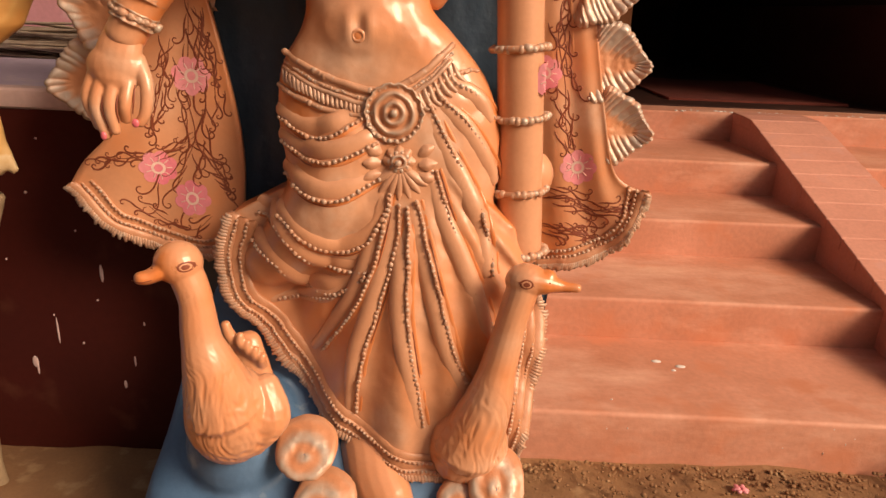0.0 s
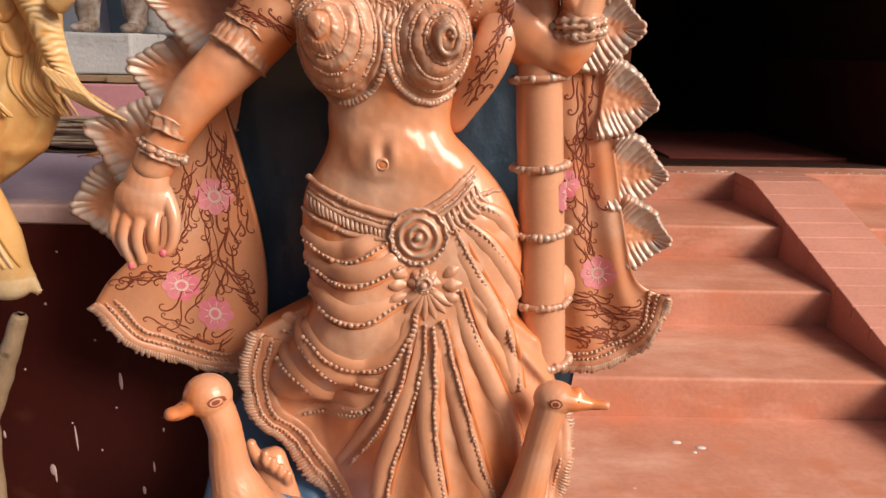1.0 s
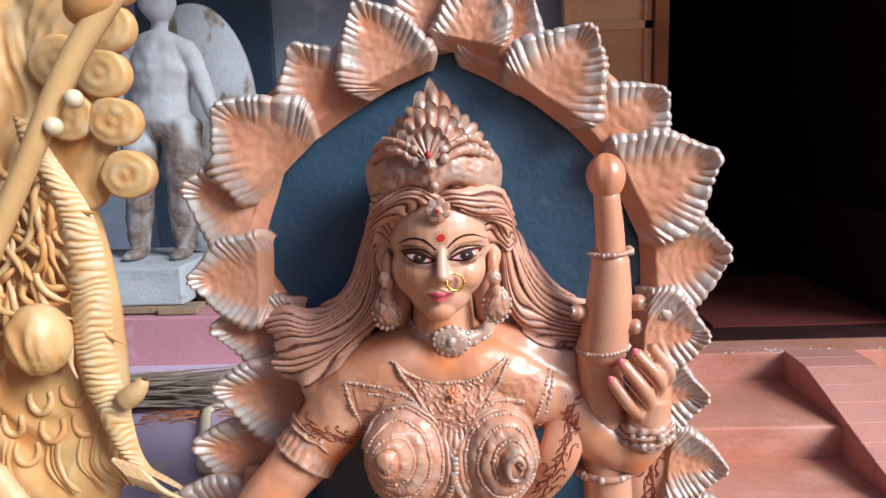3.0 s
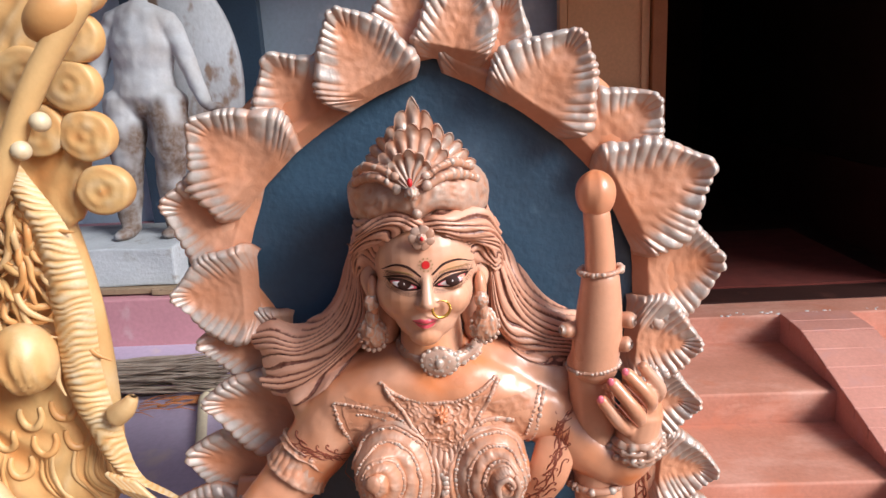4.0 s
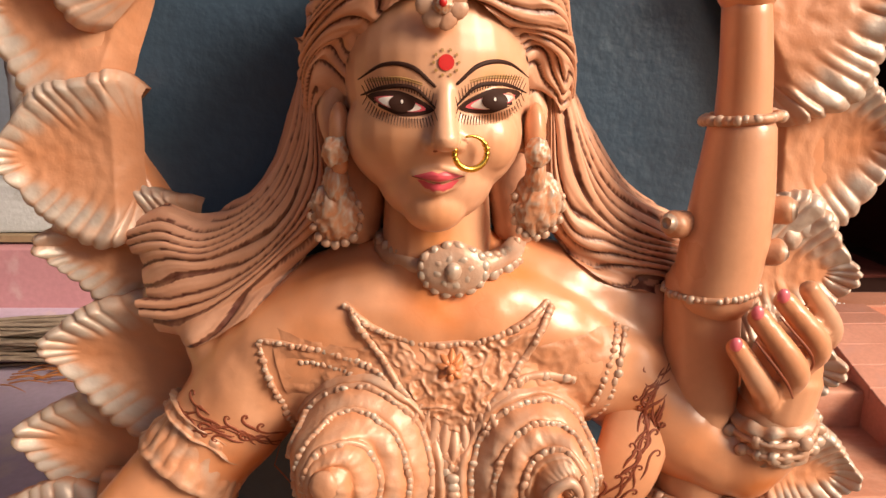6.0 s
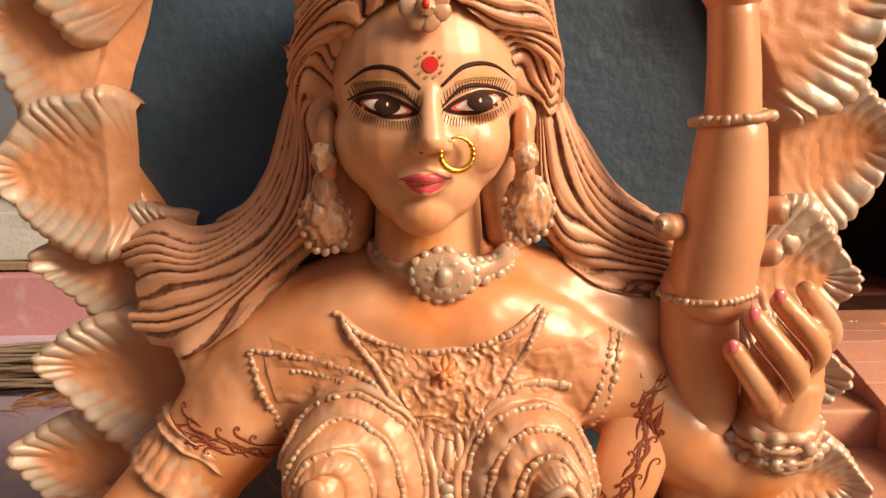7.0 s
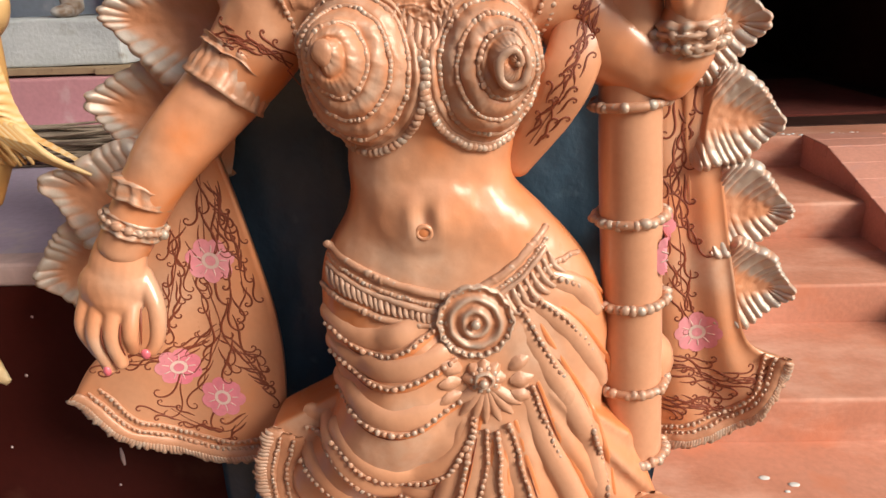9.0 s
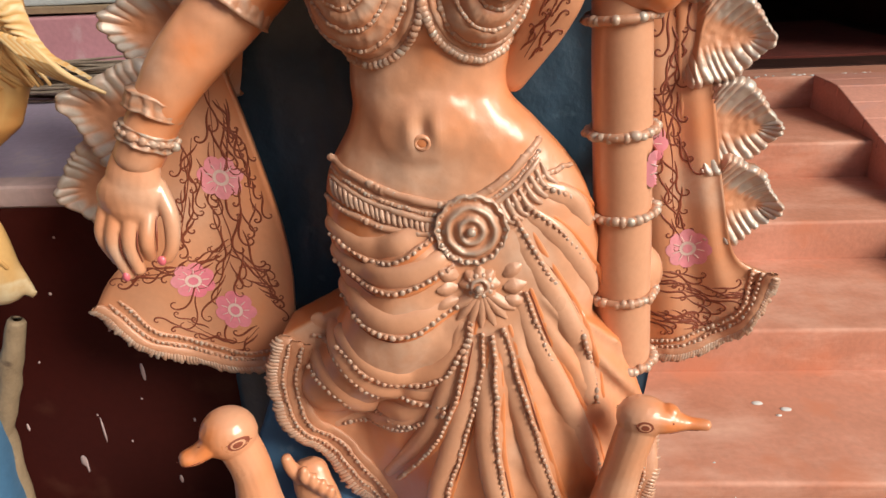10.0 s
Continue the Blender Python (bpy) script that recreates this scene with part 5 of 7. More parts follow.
# forehead jewel: a silvered flower with a red dot, and a drop above it
fy = -0.094
for k in range(7):
    a = 2 * math.pi * k / 7 + 0.5
    ball(statue, (0.003 + 0.012 * math.cos(a), fy + 0.002, 1.714 + 0.012 * math.sin(a)), (0.0085, 0.0024, 0.0085), 1, 10, 6, paint=random.uniform(0.1, 0.6))
lumps((0.003, fy, 1.714), (0.0075, 0.0045, 0.0075), 1, 3.0, 6, 0.2, 0.3)
ball(statue, (0.003, fy - 0.0055, 1.714), (0.0032, 0.002, 0.0035), 8, 8, 6)
for z, r in ((1.752, 0.0065),):
    ball(statue, (0.000, -0.098, z), (r, 0.007, r), 1, 10, 7, paint=0.5)

# crown: a domed cap with shallow scrolls, arched over the front hair, and a crest of fluted fans
def arch(x, y, z):
    """Lifts the front of the cap in two arches that meet over the parting."""
    front = max(0.0, min(1.0, (0.050 - y) / 0.12))
    ax = min(1.0, abs(x + 0.004) / 0.066)
    return front * (0.015 + 0.015 * math.sin(math.pi * ax)) * max(0.0, 1 - z / 0.13)


prof = [(0.092, -0.012), (0.102, -0.008), (0.1085, 0.002), (0.111, 0.014), (0.1115, 0.026), (0.110, 0.040), (0.105, 0.054), (0.096, 0.068), (0.080, 0.082), (0.054, 0.096), (0.02, 0.106)]
prof = [tuple(p) for p in spline([(r, 0, z) for r, z in prof], 40)[:, [0, 2]]]
verts, pv = [], []
for i, (r, z) in enumerate(prof):
    for a in np.linspace(0, 2 * np.pi, 180, endpoint=False):
        x, y = -0.008 + r * math.cos(a), 0.027 + 1.06 * r * math.sin(a)
        p = Vector((a * 7.2, z * 70, 1.0))
        n1 = 1 - 2.2 * abs(noise.noise(p + Vector((0, 0, 0.8 * noise.noise(p * 0.7)))))
        k = 0.0022 * max(-0.4, n1) + 0.002 * noise.noise(p * 0.4)
        verts.append((x + k * math.cos(a), y + k * math.sin(a), 1.730 + z + arch(x, y, z)))
        pv.append(max(-0.35, min(0.6, 0.30 * n1 + 0.15 + 0.4 * noise.noise(p * 0.35))))
statue.add(verts, grid_faces(40, 180, True), 1, pv)


def fan(cx, cy, cz, radii, span, flutes, curve, back, paint=0.5, thick=0.016, seed=0.0):
    """A fan of clay flutes round a point, its outline given by radii from the middle to the sides."""
    na, nr = flutes * 10 + 1, 22
    verts, pv = [], []
    for j in range(na):
        w = -1 + 2 * j / (na - 1)
        th = w * span
        R = np.interp(abs(w), np.linspace(0, 1, len(radii)), radii)
        for i in range(nr):
            r = 0.10 + 0.90 * i / (nr - 1)
            ph = flutes * (w + 1) / 2 + 0.5 * w * (1 - r) + 0.15 * noise.noise(Vector((w * 4, r * 2, seed)))
            ridge = abs(math.sin(math.pi * ph)) ** 0.65
            rr = R * r * (1 + (0.10 * (ridge - 0.75) * max(0, r - 0.55) / 0.45))
            x, z = cx + rr * math.sin(th), cz + rr * math.cos(th)
            y = cy + curve * ((x - cx) / 0.1) ** 2 + back * r - 0.0055 * ridge * min(1.0, 0.3 + r) - 0.008 * max(0, r - 0.85) / 0.15 + 0.003 * noise.noise(Vector((x * 40, z * 40, seed)))
            verts.append((x, y, z))
            pv.append(max(-0.5, min(0.85, paint * (1.5 * ridge - 0.55) * (0.5 + 0.6 * r) + 0.35 * noise.noise(Vector((x * 30, z * 30, seed + 3))))))
    n = len(verts)
    faces = grid_faces(na, nr)
    verts += [(x, y + thick, z) for x, y, z in verts]
    faces = faces + [tuple(reversed([k + n for k in f])) for f in faces]
    rim = [i for i in range(nr)] + [j * nr + nr - 1 for j in range(1, na)] + [(na - 1) * nr + i for i in range(nr - 2, -1, -1)]
    faces += [(rim[k], rim[k + 1], rim[k + 1] + n, rim[k] + n) for k in range(len(rim) - 1)]
    statue.add(verts, faces, 1, pv + pv)


fan(-0.004, -0.058, 1.772, [0.138, 0.116, 0.100, 0.098, 0.095, 0.094, 0.097, 0.098], radians(84), 15, 0.060, 0.030, 0.55, 0.02, 1.0)
fan(-0.004, -0.070, 1.778, [0.098, 0.090, 0.078, 0.072, 0.070, 0.072], radians(78), 11, 0.060, 0.016, 0.5, 0.02, 5.0)
fan(-0.008, -0.096, 1.786, [0.056, 0.052, 0.044, 0.036], radians(66), 7, 0.10, 0.004, 0.7, 0.016, 9.0)
for s in (-1, 1):
    for dz, bd, x1 in ((0.0, 0.0062, 0.094), (0.016, 0.0052, 0.088)):
        pts = [(-0.008 + s * x, y, z + dz) for x, y, z in ((0.022, -0.092, 1.788), (0.046, -0.084, 1.802), (0.070, -0.064, 1.802), (x1, -0.030, 1.788))]
        line = spline(pts, 40)
        tube(statue, line, [bd, bd * 1.2, bd], 1, 10, 40, 0.9, paint=0.1, smooth=False)
        beads(statue, line + np.array([0, -bd * 0.9, 0.001]), bd, 1.9, 1, paint=0.75)


lumps((-0.006, -0.104, 1.782), (0.011, 0.010, 0.010), 1, 8.0, 6, 0.2, 0.4)
ball(statue, (-0.008, -0.108, 1.798), (0.0042, 0.005, 0.0068), 8, 10, 6)

# ear drops of pressed clay
for s, x, y, z in ((-1, -0.092, -0.020, 1.546), (1, 0.090, -0.022, 1.554)):
    lumps((x * 0.96, y - 0.014, 1.598), (0.011, 0.010, 0.013), 1, x * 30, 6, 0.2, 0.35)
    lumps((x * 0.97, y - 0.006, z + 0.024), (0.010, 0.009, 0.018), 1, x * 30 + 4, 8, 0.18, 0.2)
    lumps((x, y, z - 0.004), (0.022, 0.013, 0.028), 1, x * 30 + 9, 10, 0.20, 0.15, 26, 56)
    for k in range(11):
        a = math.pi * (0.9 + 1.2 * k / 10)
        ball(statue, (x + 0.022 * math.cos(a), y - 0.003, z - 0.006 + 0.028 * math.sin(a)), (0.0044, 0.003, 0.0044), 1, 8, 5, paint=0.4)

# ---- shawl ends, painted with vines and flowers ----
def sheet(b, inner, outer, hemline, depth, mat, nu=44, nv=26, thick=0.016, paint=-0.12):
    """A hanging cloth between two edges, cut along a hem. Returns its front as a Skin."""
    pi, po, ph = (spline([(x, 0, z) for x, z in e], n)[:, [0, 2]] for e, n in ((inner, nu), (outer, nu), (hemline, nv)))
    verts, pv = [], []
    for i in range(nu):
        u = i / (nu - 1)
        for j in range(nv):
            v = j / (nv - 1)
            p = pi[i] * (1 - v) + po[i] * v
            p = p + u ** 2.2 * (ph[j] - (pi[-1] * (1 - v) + po[-1] * v))
            y = depth(u, v) + 0.006 * u * math.sin(v * 14 + 1)
            verts.append((p[0], y, p[1]))
            pv.append(max(-0.7, min(0.2, paint + 0.5 * noise.noise(Vector((p[0] * 9, 0, p[1] * 9))) - 0.3 * (1 - v) ** 3)))
    n = len(verts)
    front = list(verts)
    faces = grid_faces(nu, nv)
    skin = Skin(front, faces)
    verts += [(x, y + thick, z) for x, y, z in verts]
    rim = list(range(nv)) + [i * nv + nv - 1 for i in range(1, nu)] + [(nu - 1) * nv + j for j in range(nv - 2, -1, -1)] + [i * nv for i in range(nu - 2, 0, -1)]
    faces = faces + [tuple(reversed([k + n for k in f])) for f in faces]
    faces += [(rim[k], rim[k - 1], rim[k - 1] + n, rim[k] + n) for k in range(len(rim))]
    b.add(verts, faces, mat, pv + pv)
    return skin, ph


left_skin, left_hem = sheet(statue, [(-0.325, 1.20), (-0.290, 1.04), (-0.262, 0.88), (-0.262, 0.75), (-0.285, 0.620)],
                            [(-0.40, 1.20), (-0.450, 1.02), (-0.505, 0.89), (-0.570, 0.82), (-0.605, 0.767)],
                            [(-0.285, 0.615), (-0.34, 0.610), (-0.447, 0.630), (-0.54, 0.675), (-0.605, 0.762)],
                            lambda u, v: 0.105 - 0.05 * u * v * v, 0)
right_skin, right_hem = sheet(statue, [(0.330, 1.30), (0.335, 1.12), (0.345, 0.92), (0.370, 0.61)],
                              [(0.40, 1.30), (0.440, 1.14), (0.478, 0.95), (0.512, 0.83), (0.582, 0.790)],
                              [(0.370, 0.605), (0.40, 0.608), (0.474, 0.628), (0.535, 0.667), (0.568, 0.728), (0.582, 0.785)],
                              lambda u, v: 0.135 - 0.04 * u * v, 0)
for skin, hl in ((left_skin, left_hem), (right_skin, right_hem)):
    cen = np.array([hl[:, 0].mean(), hl[:, 1].mean() + 0.15])
    for k, (off, r) in enumerate(((0.008, 0.014), (0.026, 0.0042), (0.044, 0.0040))):
        pts = [p + (cen - p) / np.linalg.norm(cen - p) * off for p in hl]
        line = spline([(p[0], skin.y(p[0], p[1], 0.11) - 0.003, p[1]) for p in pts], 60)
        if k:
            bead_row(None, r, 60, path=line)
            continue
        tube(statue, line, [r] * 4, 1, 10, 60, 0.45, paint=0.05, smooth=False)
        for p in spline(line, 66):
            out = np.array([p[0] - cen[0], 0, p[2] - cen[1]])
            out /= np.linalg.norm(out)
            d = random.uniform(0.012, 0.021)
            tube(statue, [p + (0, -0.005, 0), p + out * d * 0.6 + (0, -0.005, 0), p + out * d], [0.0035, 0.0050, 0.0030], 1, 6, 4, 0.7, paint=sil() * 0.7)


def curl(skin, x, z, angle, size, hand, w=0.0012):
    """A painted S-shaped tendril that flows along and ends in a hook."""
    pts, a, px, pz = [], angle - hand * 0.25, x, z
    wind = random.uniform(0.40, 0.56)
    for k in range(34):
        t = k / 33
        pts.append((px, pz))
        a += hand * (-0.05 if t < 0.25 else 0.02 + wind * ((t - 0.25) / 0.75) ** 1.3)
        step = size * 0.056 * (1.25 - 0.80 * t)
        px, pz = px + step * math.cos(a), pz + step * math.sin(a)
    if all(skin.y(q[0], q[1], None) is not None for q in pts[::3]):
        stroke(statue, skin, pts, [w * 0.4, w * 1.2, w * 1.1, w, w * 0.7], 3, 30)


def vine(skin, stem, n, size, spread=0.9, w=0.0014):
    """Flowing strands of hooked tendrils along a stem."""
    stroke(statue, skin, stem, [w * 0.4, w * 0.8, w * 0.5], 3, 40)
    m = int(n * 3.2)
    path = spline([(x, 0, z) for x, z in stem], m)
    for k in range(m):
        d = path[min(k + 1, m - 1)] - path[max(k - 1, 0)]
        a = math.atan2(d[2], d[0])
        hand = 1 if k % 2 else -1
        q = size * random.uniform(0.70, 1.05)
        off = hand * q * random.uniform(0.02, 0.42)
        curl(skin, path[k][0] - off * math.sin(a), path[k][2] + off * math.cos(a), a + hand * random.uniform(-0.1, 0.75), q * 0.85, hand, w * random.uniform(0.95, 1.35))


def flower(skin, x, z, r, petals=7):
    for k in range(petals):
        a = 2 * math.pi * k / petals + x * 20
        c, s = math.cos(a), math.sin(a)
        patch(statue, skin, [(x + r * 0.62 * c + r * 0.36 * math.cos(t), z + r * 0.62 * s + r * 0.36 * math.sin(t)) for t in np.linspace(0, 2 * np.pi, 12, endpoint=False)], 5, 0.0006 + 0.0001 * k, 3)
    patch(statue, skin, circle(x, z, r * 0.36, 14), 6, 0.0016, 3)
    patch(statue, skin, circle(x, z, r * 0.22, 12), 5, 0.0020, 3)
    for k in range(9):
        a = 2 * math.pi * k / 9
        stroke(statue, skin, [(x + r * 0.40 * math.cos(a), z + r * 0.40 * math.sin(a)), (x + r * 0.66 * math.cos(a), z + r * 0.66 * math.sin(a))], [0.0011, 0.0008], 6, 4, 0.0014)


vine(left_skin, [(-0.345, 1.135), (-0.352, 1.05), (-0.362, 0.95), (-0.352, 0.87), (-0.385, 0.80), (-0.40, 0.76)], 9, 0.085)
vine(left_skin, [(-0.352, 0.87), (-0.40, 0.84), (-0.47, 0.825), (-0.53, 0.82)], 6, 0.055)
vine(left_skin, [(-0.355, 0.86), (-0.315, 0.80), (-0.290, 0.75)], 5, 0.060)
vine(left_skin, [(-0.335, 1.12), (-0.310, 1.03), (-0.305, 0.93)], 6, 0.050)
vine(left_skin, [(-0.385, 1.06), (-0.405, 0.98), (-0.430, 0.90)], 6, 0.055)
vine(left_skin, [(-0.33, 0.70), (-0.37, 0.67), (-0.43, 0.69), (-0.46, 0.72)], 4, 0.045)
for x, z, r in ((-0.350, 0.990, 0.040), (-0.430, 0.803, 0.038), (-0.367, 0.739, 0.040)):
    flower(left_skin, x, z, r)
vine(right_skin, [(0.372, 1.27), (0.385, 1.18), (0.372, 1.10), (0.395, 1.00), (0.402, 0.93), (0.41, 0.89)], 11, 0.066, 0.6)
vine(right_skin, [(0.372, 0.78), (0.42, 0.765), (0.48, 0.745), (0.53, 0.76)], 8, 0.060, 0.8)
vine(right_skin, [(0.368, 0.70), (0.42, 0.695), (0.47, 0.69)], 6, 0.055)
flower(right_skin, 0.436, 0.833, 0.038, 8)
flower(right_skin, 0.352, 1.02, 0.036, 8)

# the fold that passes under the raised arm, and painted vines on the upper arms
fold = Builder()
tube(fold, [(0.222, 0.020, 1.375), (0.207, 0.000, 1.325), (0.190, -0.012, 1.275), (0.166, 0.004, 1.220), (0.122, 0.034, 1.150)], [0.030, 0.036, 0.036, 0.030, 0.026], segs=18, rings=30, flat=0.5)
statue.add(fold.v, fold.f, 0, -0.15)
fold_skin = Skin(fold.v, fold.f)
vine(fold_skin, [(0.145, 1.185), (0.175, 1.240), (0.196, 1.29), (0.212, 1.345)], 9, 0.034, 0.7, 0.0012)
vine(body, [(-0.135, 1.262), (-0.165, 1.30), (-0.205, 1.328), (-0.245, 1.335)], 8, 0.030, 0.8, 0.0012)
vine(body, [(0.235, 1.385), (0.215, 1.36), (0.215, 1.33)], 5, 0.030, 0.8, 0.0012)

# the foot drawn up beneath the hem, and the cloud scrolls under it
ft = Builder()
tube(ft, [(-0.240, -0.015, 0.470), (-0.228, -0.03, 0.43), (-0.205, -0.04, 0.38)], [0.034, 0.040, 0.034], segs=16, rings=12, flat=0.7)
tube(ft, [(-0.250, -0.035, 0.470), (-0.262, -0.045, 0.500), (-0.268, -0.045, 0.522)], [0.016, 0.013, 0.010], segs=12, rings=8)
for k in range(4):
    u = k / 3
    tube(ft, [(-0.230 + 0.032 * u, -0.045, 0.462 - 0.030 * u), (-0.238 + 0.042 * u, -0.056, 0.488 - 0.038 * u), (-0.236 + 0.044 * u, -0.052, 0.503 - 0.044 * u)], [0.0105, 0.0095, 0.008], segs=10, rings=7)
tube(ft, [(0.02, -0.07, 0.28), (0.045, -0.13, 0.235), (0.085, -0.18, 0.195), (0.11, -0.21, 0.185)], [0.060, 0.062, 0.058, 0.044], segs=18, rings=14, flat=0.8)
for k in range(5):
    ball(ft, (0.075 + 0.022 * k, -0.215 + 0.004 * k, 0.205 - 0.003 * k), (0.0115, 0.016, 0.0125), segs=12, rings=8)
fv, ff = fuse(ft, 0.0035, 1)
statue.add(fv, ff, 0, -0.25)


def scroll(cx, cy, cz, rx, rz, lean, seed):
    """A flat oval cloud scroll with ridges one inside another, leaning back."""
    verts, pv = [], []
    for i in range(26):
        u = i / 25
        for j in range(48):
            a = 2 * math.pi * j / 48
            r = max(u, 0.02)
            x, z = rx * r * math.cos(a), rz * r * math.sin(a)
            ridge = math.cos(u * 1.5 * 2 * math.pi + 1.4 * math.sin(a + seed))
            h = 0.014 * (1 - u ** 3) + 0.0022 * ridge + 0.004 * noise.noise(Vector((x * 40, z * 40, seed)))
            verts.append((cx + x, cy - h + lean * z, cz + z))
            pv.append(max(-0.4, min(0.8, 0.25 + 0.5 * ridge)))
    for j in range(48):
        a = 2 * math.pi * j / 48
        verts.append((cx + rx * math.cos(a), cy + 0.018 + lean * rz * math.sin(a), cz + rz * math.sin(a)))
        pv.append(0)
    statue.add(verts, grid_faces(27, 48, True), 1, pv)


scroll(-0.085, -0.175, 0.325, 0.060, 0.040, 1.1, 0)
scroll(-0.045, -0.215, 0.225, 0.062, 0.045, 1.1, 1)
scroll(0.285, -0.180, 0.270, 0.055, 0.050, 0.9, 2)
scroll(0.215, -0.200, 0.225, 0.045, 0.035, 1.0, 3)

# uneven, hand-pressed surface of all modelled ornament
pressed = set()
for face, m in zip(statue.f, statue.m):
    if m == 1:
        pressed.update(face)
for i in pressed:
    q = Vector(statue.v[i])
    statue.v[i] = tuple(q + 0.0016 * noise.noise_vector(q * 75) + 0.0022 * noise.noise_vector(q * 28))
STATUE_MATS = [M_SKIN, M_ORN, M_HAIR, M_LINE, M_BROWN, M_PINK, M_PALE, M_NAIL, M_RED, M_LIPS, M_WHITE, M_GREEN, M_GOLD, M_FACE]
idol = new("statue", statue.mesh("statue", STATUE_MATS))
idol.location = IDOL
tagged(idol, "peach painted clay idol with silver-brushed ornaments on a blue pedestal", "statue")

# ---- the instrument: a long tube with beaded collars, a knob head and pegs ----
def clay_thing(name, b, mats, label, category, at=IDOL, smooth=True):
    ob = new(name, b.mesh(name, mats, smooth))
    ob.location = at
    return tagged(ob, label, category)


b = Builder()
tube(b, [(0.262, 0.010, 1.47), (0.272, 0.022, 1.34), (0.282, 0.030, 1.20), (0.296, 0.032, 1.00), (0.306, 0.030, 0.84), (0.316, 0.028, 0.675)], [0.036, 0.040, 0.043, 0.044, 0.045, 0.046], 0, 28, 30, paint=0.02)
ball(b, (0.318, 0.050, 0.83), (0.058, 0.045, 0.055), 0, 20, 12, paint=-0.1)
veena = clay_thing("veena", b, [M_SKIN], "peach painted clay lute tube with silver beaded collars", "musical instrument")
b = Builder()
tube(b, [(0.268, 0.004, 1.455), (0.275, 0.0, 1.52), (0.278, 0.0, 1.575), (0.279, 0.0, 1.618)], [0.039, 0.040, 0.036, 0.030], 0, 24, 16)
tube(b, [(0.279, 0.0, 1.622), (0.277, 0.0, 1.67), (0.272, 0.0, 1.722)], [0.025, 0.023, 0.021], 0, 20, 12, paint=-0.2)
part("neck", b.mesh("neck", [M_SKIN]), None, veena)
b = Builder()
ball(b, (0.271, 0.0, 1.750), (0.0315, 0.031, 0.038), 0, 28, 18, paint=-0.35)
b.c = [max(-0.9, c - 0.5 * max(0.0, (p[2] - 1.755) / 0.03)) for c, p in zip(b.c, b.v)]
b.v = [tuple(Vector(p) * 1.0 + Vector((0, 0.0035 * math.exp(-((p[0] - 0.262 - 0.15 * (p[2] - 1.75)) / 0.004) ** 2), 0.0)) + 0.002 * noise.noise_vector(Vector(p) * 35)) for p in b.v]
part("knob_head", b.mesh("knob_head", [M_SKIN]), None, veena, "rounded orange-tinted knob")
for x, y, z in ((0.226, -0.005, 1.528), (0.321, -0.005, 1.541), (0.313, -0.014, 1.503)):
    b = Builder()
    out = Vector((1.0 if x > 0.272 else -1.0, -0.55, 0.10)).normalized()
    p = Vector((x, y, z))
    tube(b, [p - out * 0.030, p - out * 0.006, p + out * 0.006], [0.011, 0.0125, 0.0135], 0, 16, 8, paint=0.05)
    tube(b, [p + out * 0.004, p + out * 0.009], [0.0125, 0.011], 0, 16, 4, paint=0.6)
    b.v = [tuple(Vector(q) + 0.0018 * noise.noise_vector(Vector(q) * 60)) for q in b.v]
    part("peg", b.mesh("peg", [M_ORN]), None, veena, "small silvered peg")
for x, y, z, r, br in ((0.279, 0.0, 1.626, 0.030, 0.0055), (0.268, 0.006, 1.462, 0.040, 0.0045), (0.280, 0.028, 1.232, 0.045, 0.0085), (0.291, 0.032, 1.072, 0.046, 0.0085), (0.300, 0.031, 0.945, 0.047, 0.008), (0.308, 0.029, 0.805, 0.048, 0.008), (0.316, 0.028, 0.678, 0.048, 0.0085)):
    b = Builder()
    loop = np.array([(x + r * math.cos(a), y + r * math.sin(a), z + 0.10 * r * math.cos(a)) for a in np.linspace(0, 2 * np.pi, 40)])
    tube(b, loop, [br * 0.80] * 2, 0, 8, 40, paint=0.1, smooth=False)
    big = loop + 0
    big[:, :2] = np.array([x, y]) + (loop[:, :2] - np.array([x, y])) * (1 + br * 0.5 / r)
    beads(b, big, br * 0.85, 1.55, 0, 8, 6, 0.9, paint=0.8, jitter=0.22)
    part("collar", b.mesh("collar", [M_ORN]), None, veena, "silver beaded collar")

# ---- blue back panel with a ring of acanthus leaves ----
INNER = [(-0.42, 0.55), (-0.40, 0.80), (-0.37, 0.98), (-0.31, 1.18), (-0.265, 1.35), (-0.285, 1.486), (-0.350, 1.625), (-0.327, 1.732), (-0.254, 1.832), (-0.137, 1.905), (-0.03, 1.958), (0.025, 1.995),
         (0.07, 1.958), (0.131, 1.915), (0.240, 1.852), (0.308, 1.770), (0.358, 1.676), (0.384, 1.60), (0.383, 1.50), (0.372, 1.35), (0.378, 1.20), (0.40, 1.05), (0.43, 0.90), (0.40, 0.55)]
path = spline([(x, 0, z) for x, z in INNER], 120)[:, [0, 2]]
cen = np.array([0.02, 1.45])
outl = [p + (p - cen) / np.linalg.norm(p - cen) * 0.03 for p in path] + [np.array([0.37, 0.10]), np.array([-0.44, 0.10])]
b = Builder()
n = len(outl)
NR = 40
verts = [(0.0, 0.158, 1.2)]
for k in range(1, NR + 1):
    for p in outl:
        q = np.array([0.0, 1.2]) + (p - np.array([0.0, 1.2])) * k / NR
        sag = max(0.0, min(1.0, (1.34 - q[1]) / 0.14))
        verts.append((q[0], 0.158 + 0.035 * sag + 0.006 * sag * noise.noise(Vector((q[0] * 30, 0, q[1] * 7))) + 0.004 * noise.noise(Vector((q[0] * 9, 0, q[1] * 9))) + 0.0015 * noise.noise(Vector((q[0] * 40, 3, q[1] * 40))), q[1]))
faces = [(0, 1 + (j + 1) % n, 1 + j) for j in range(n)]
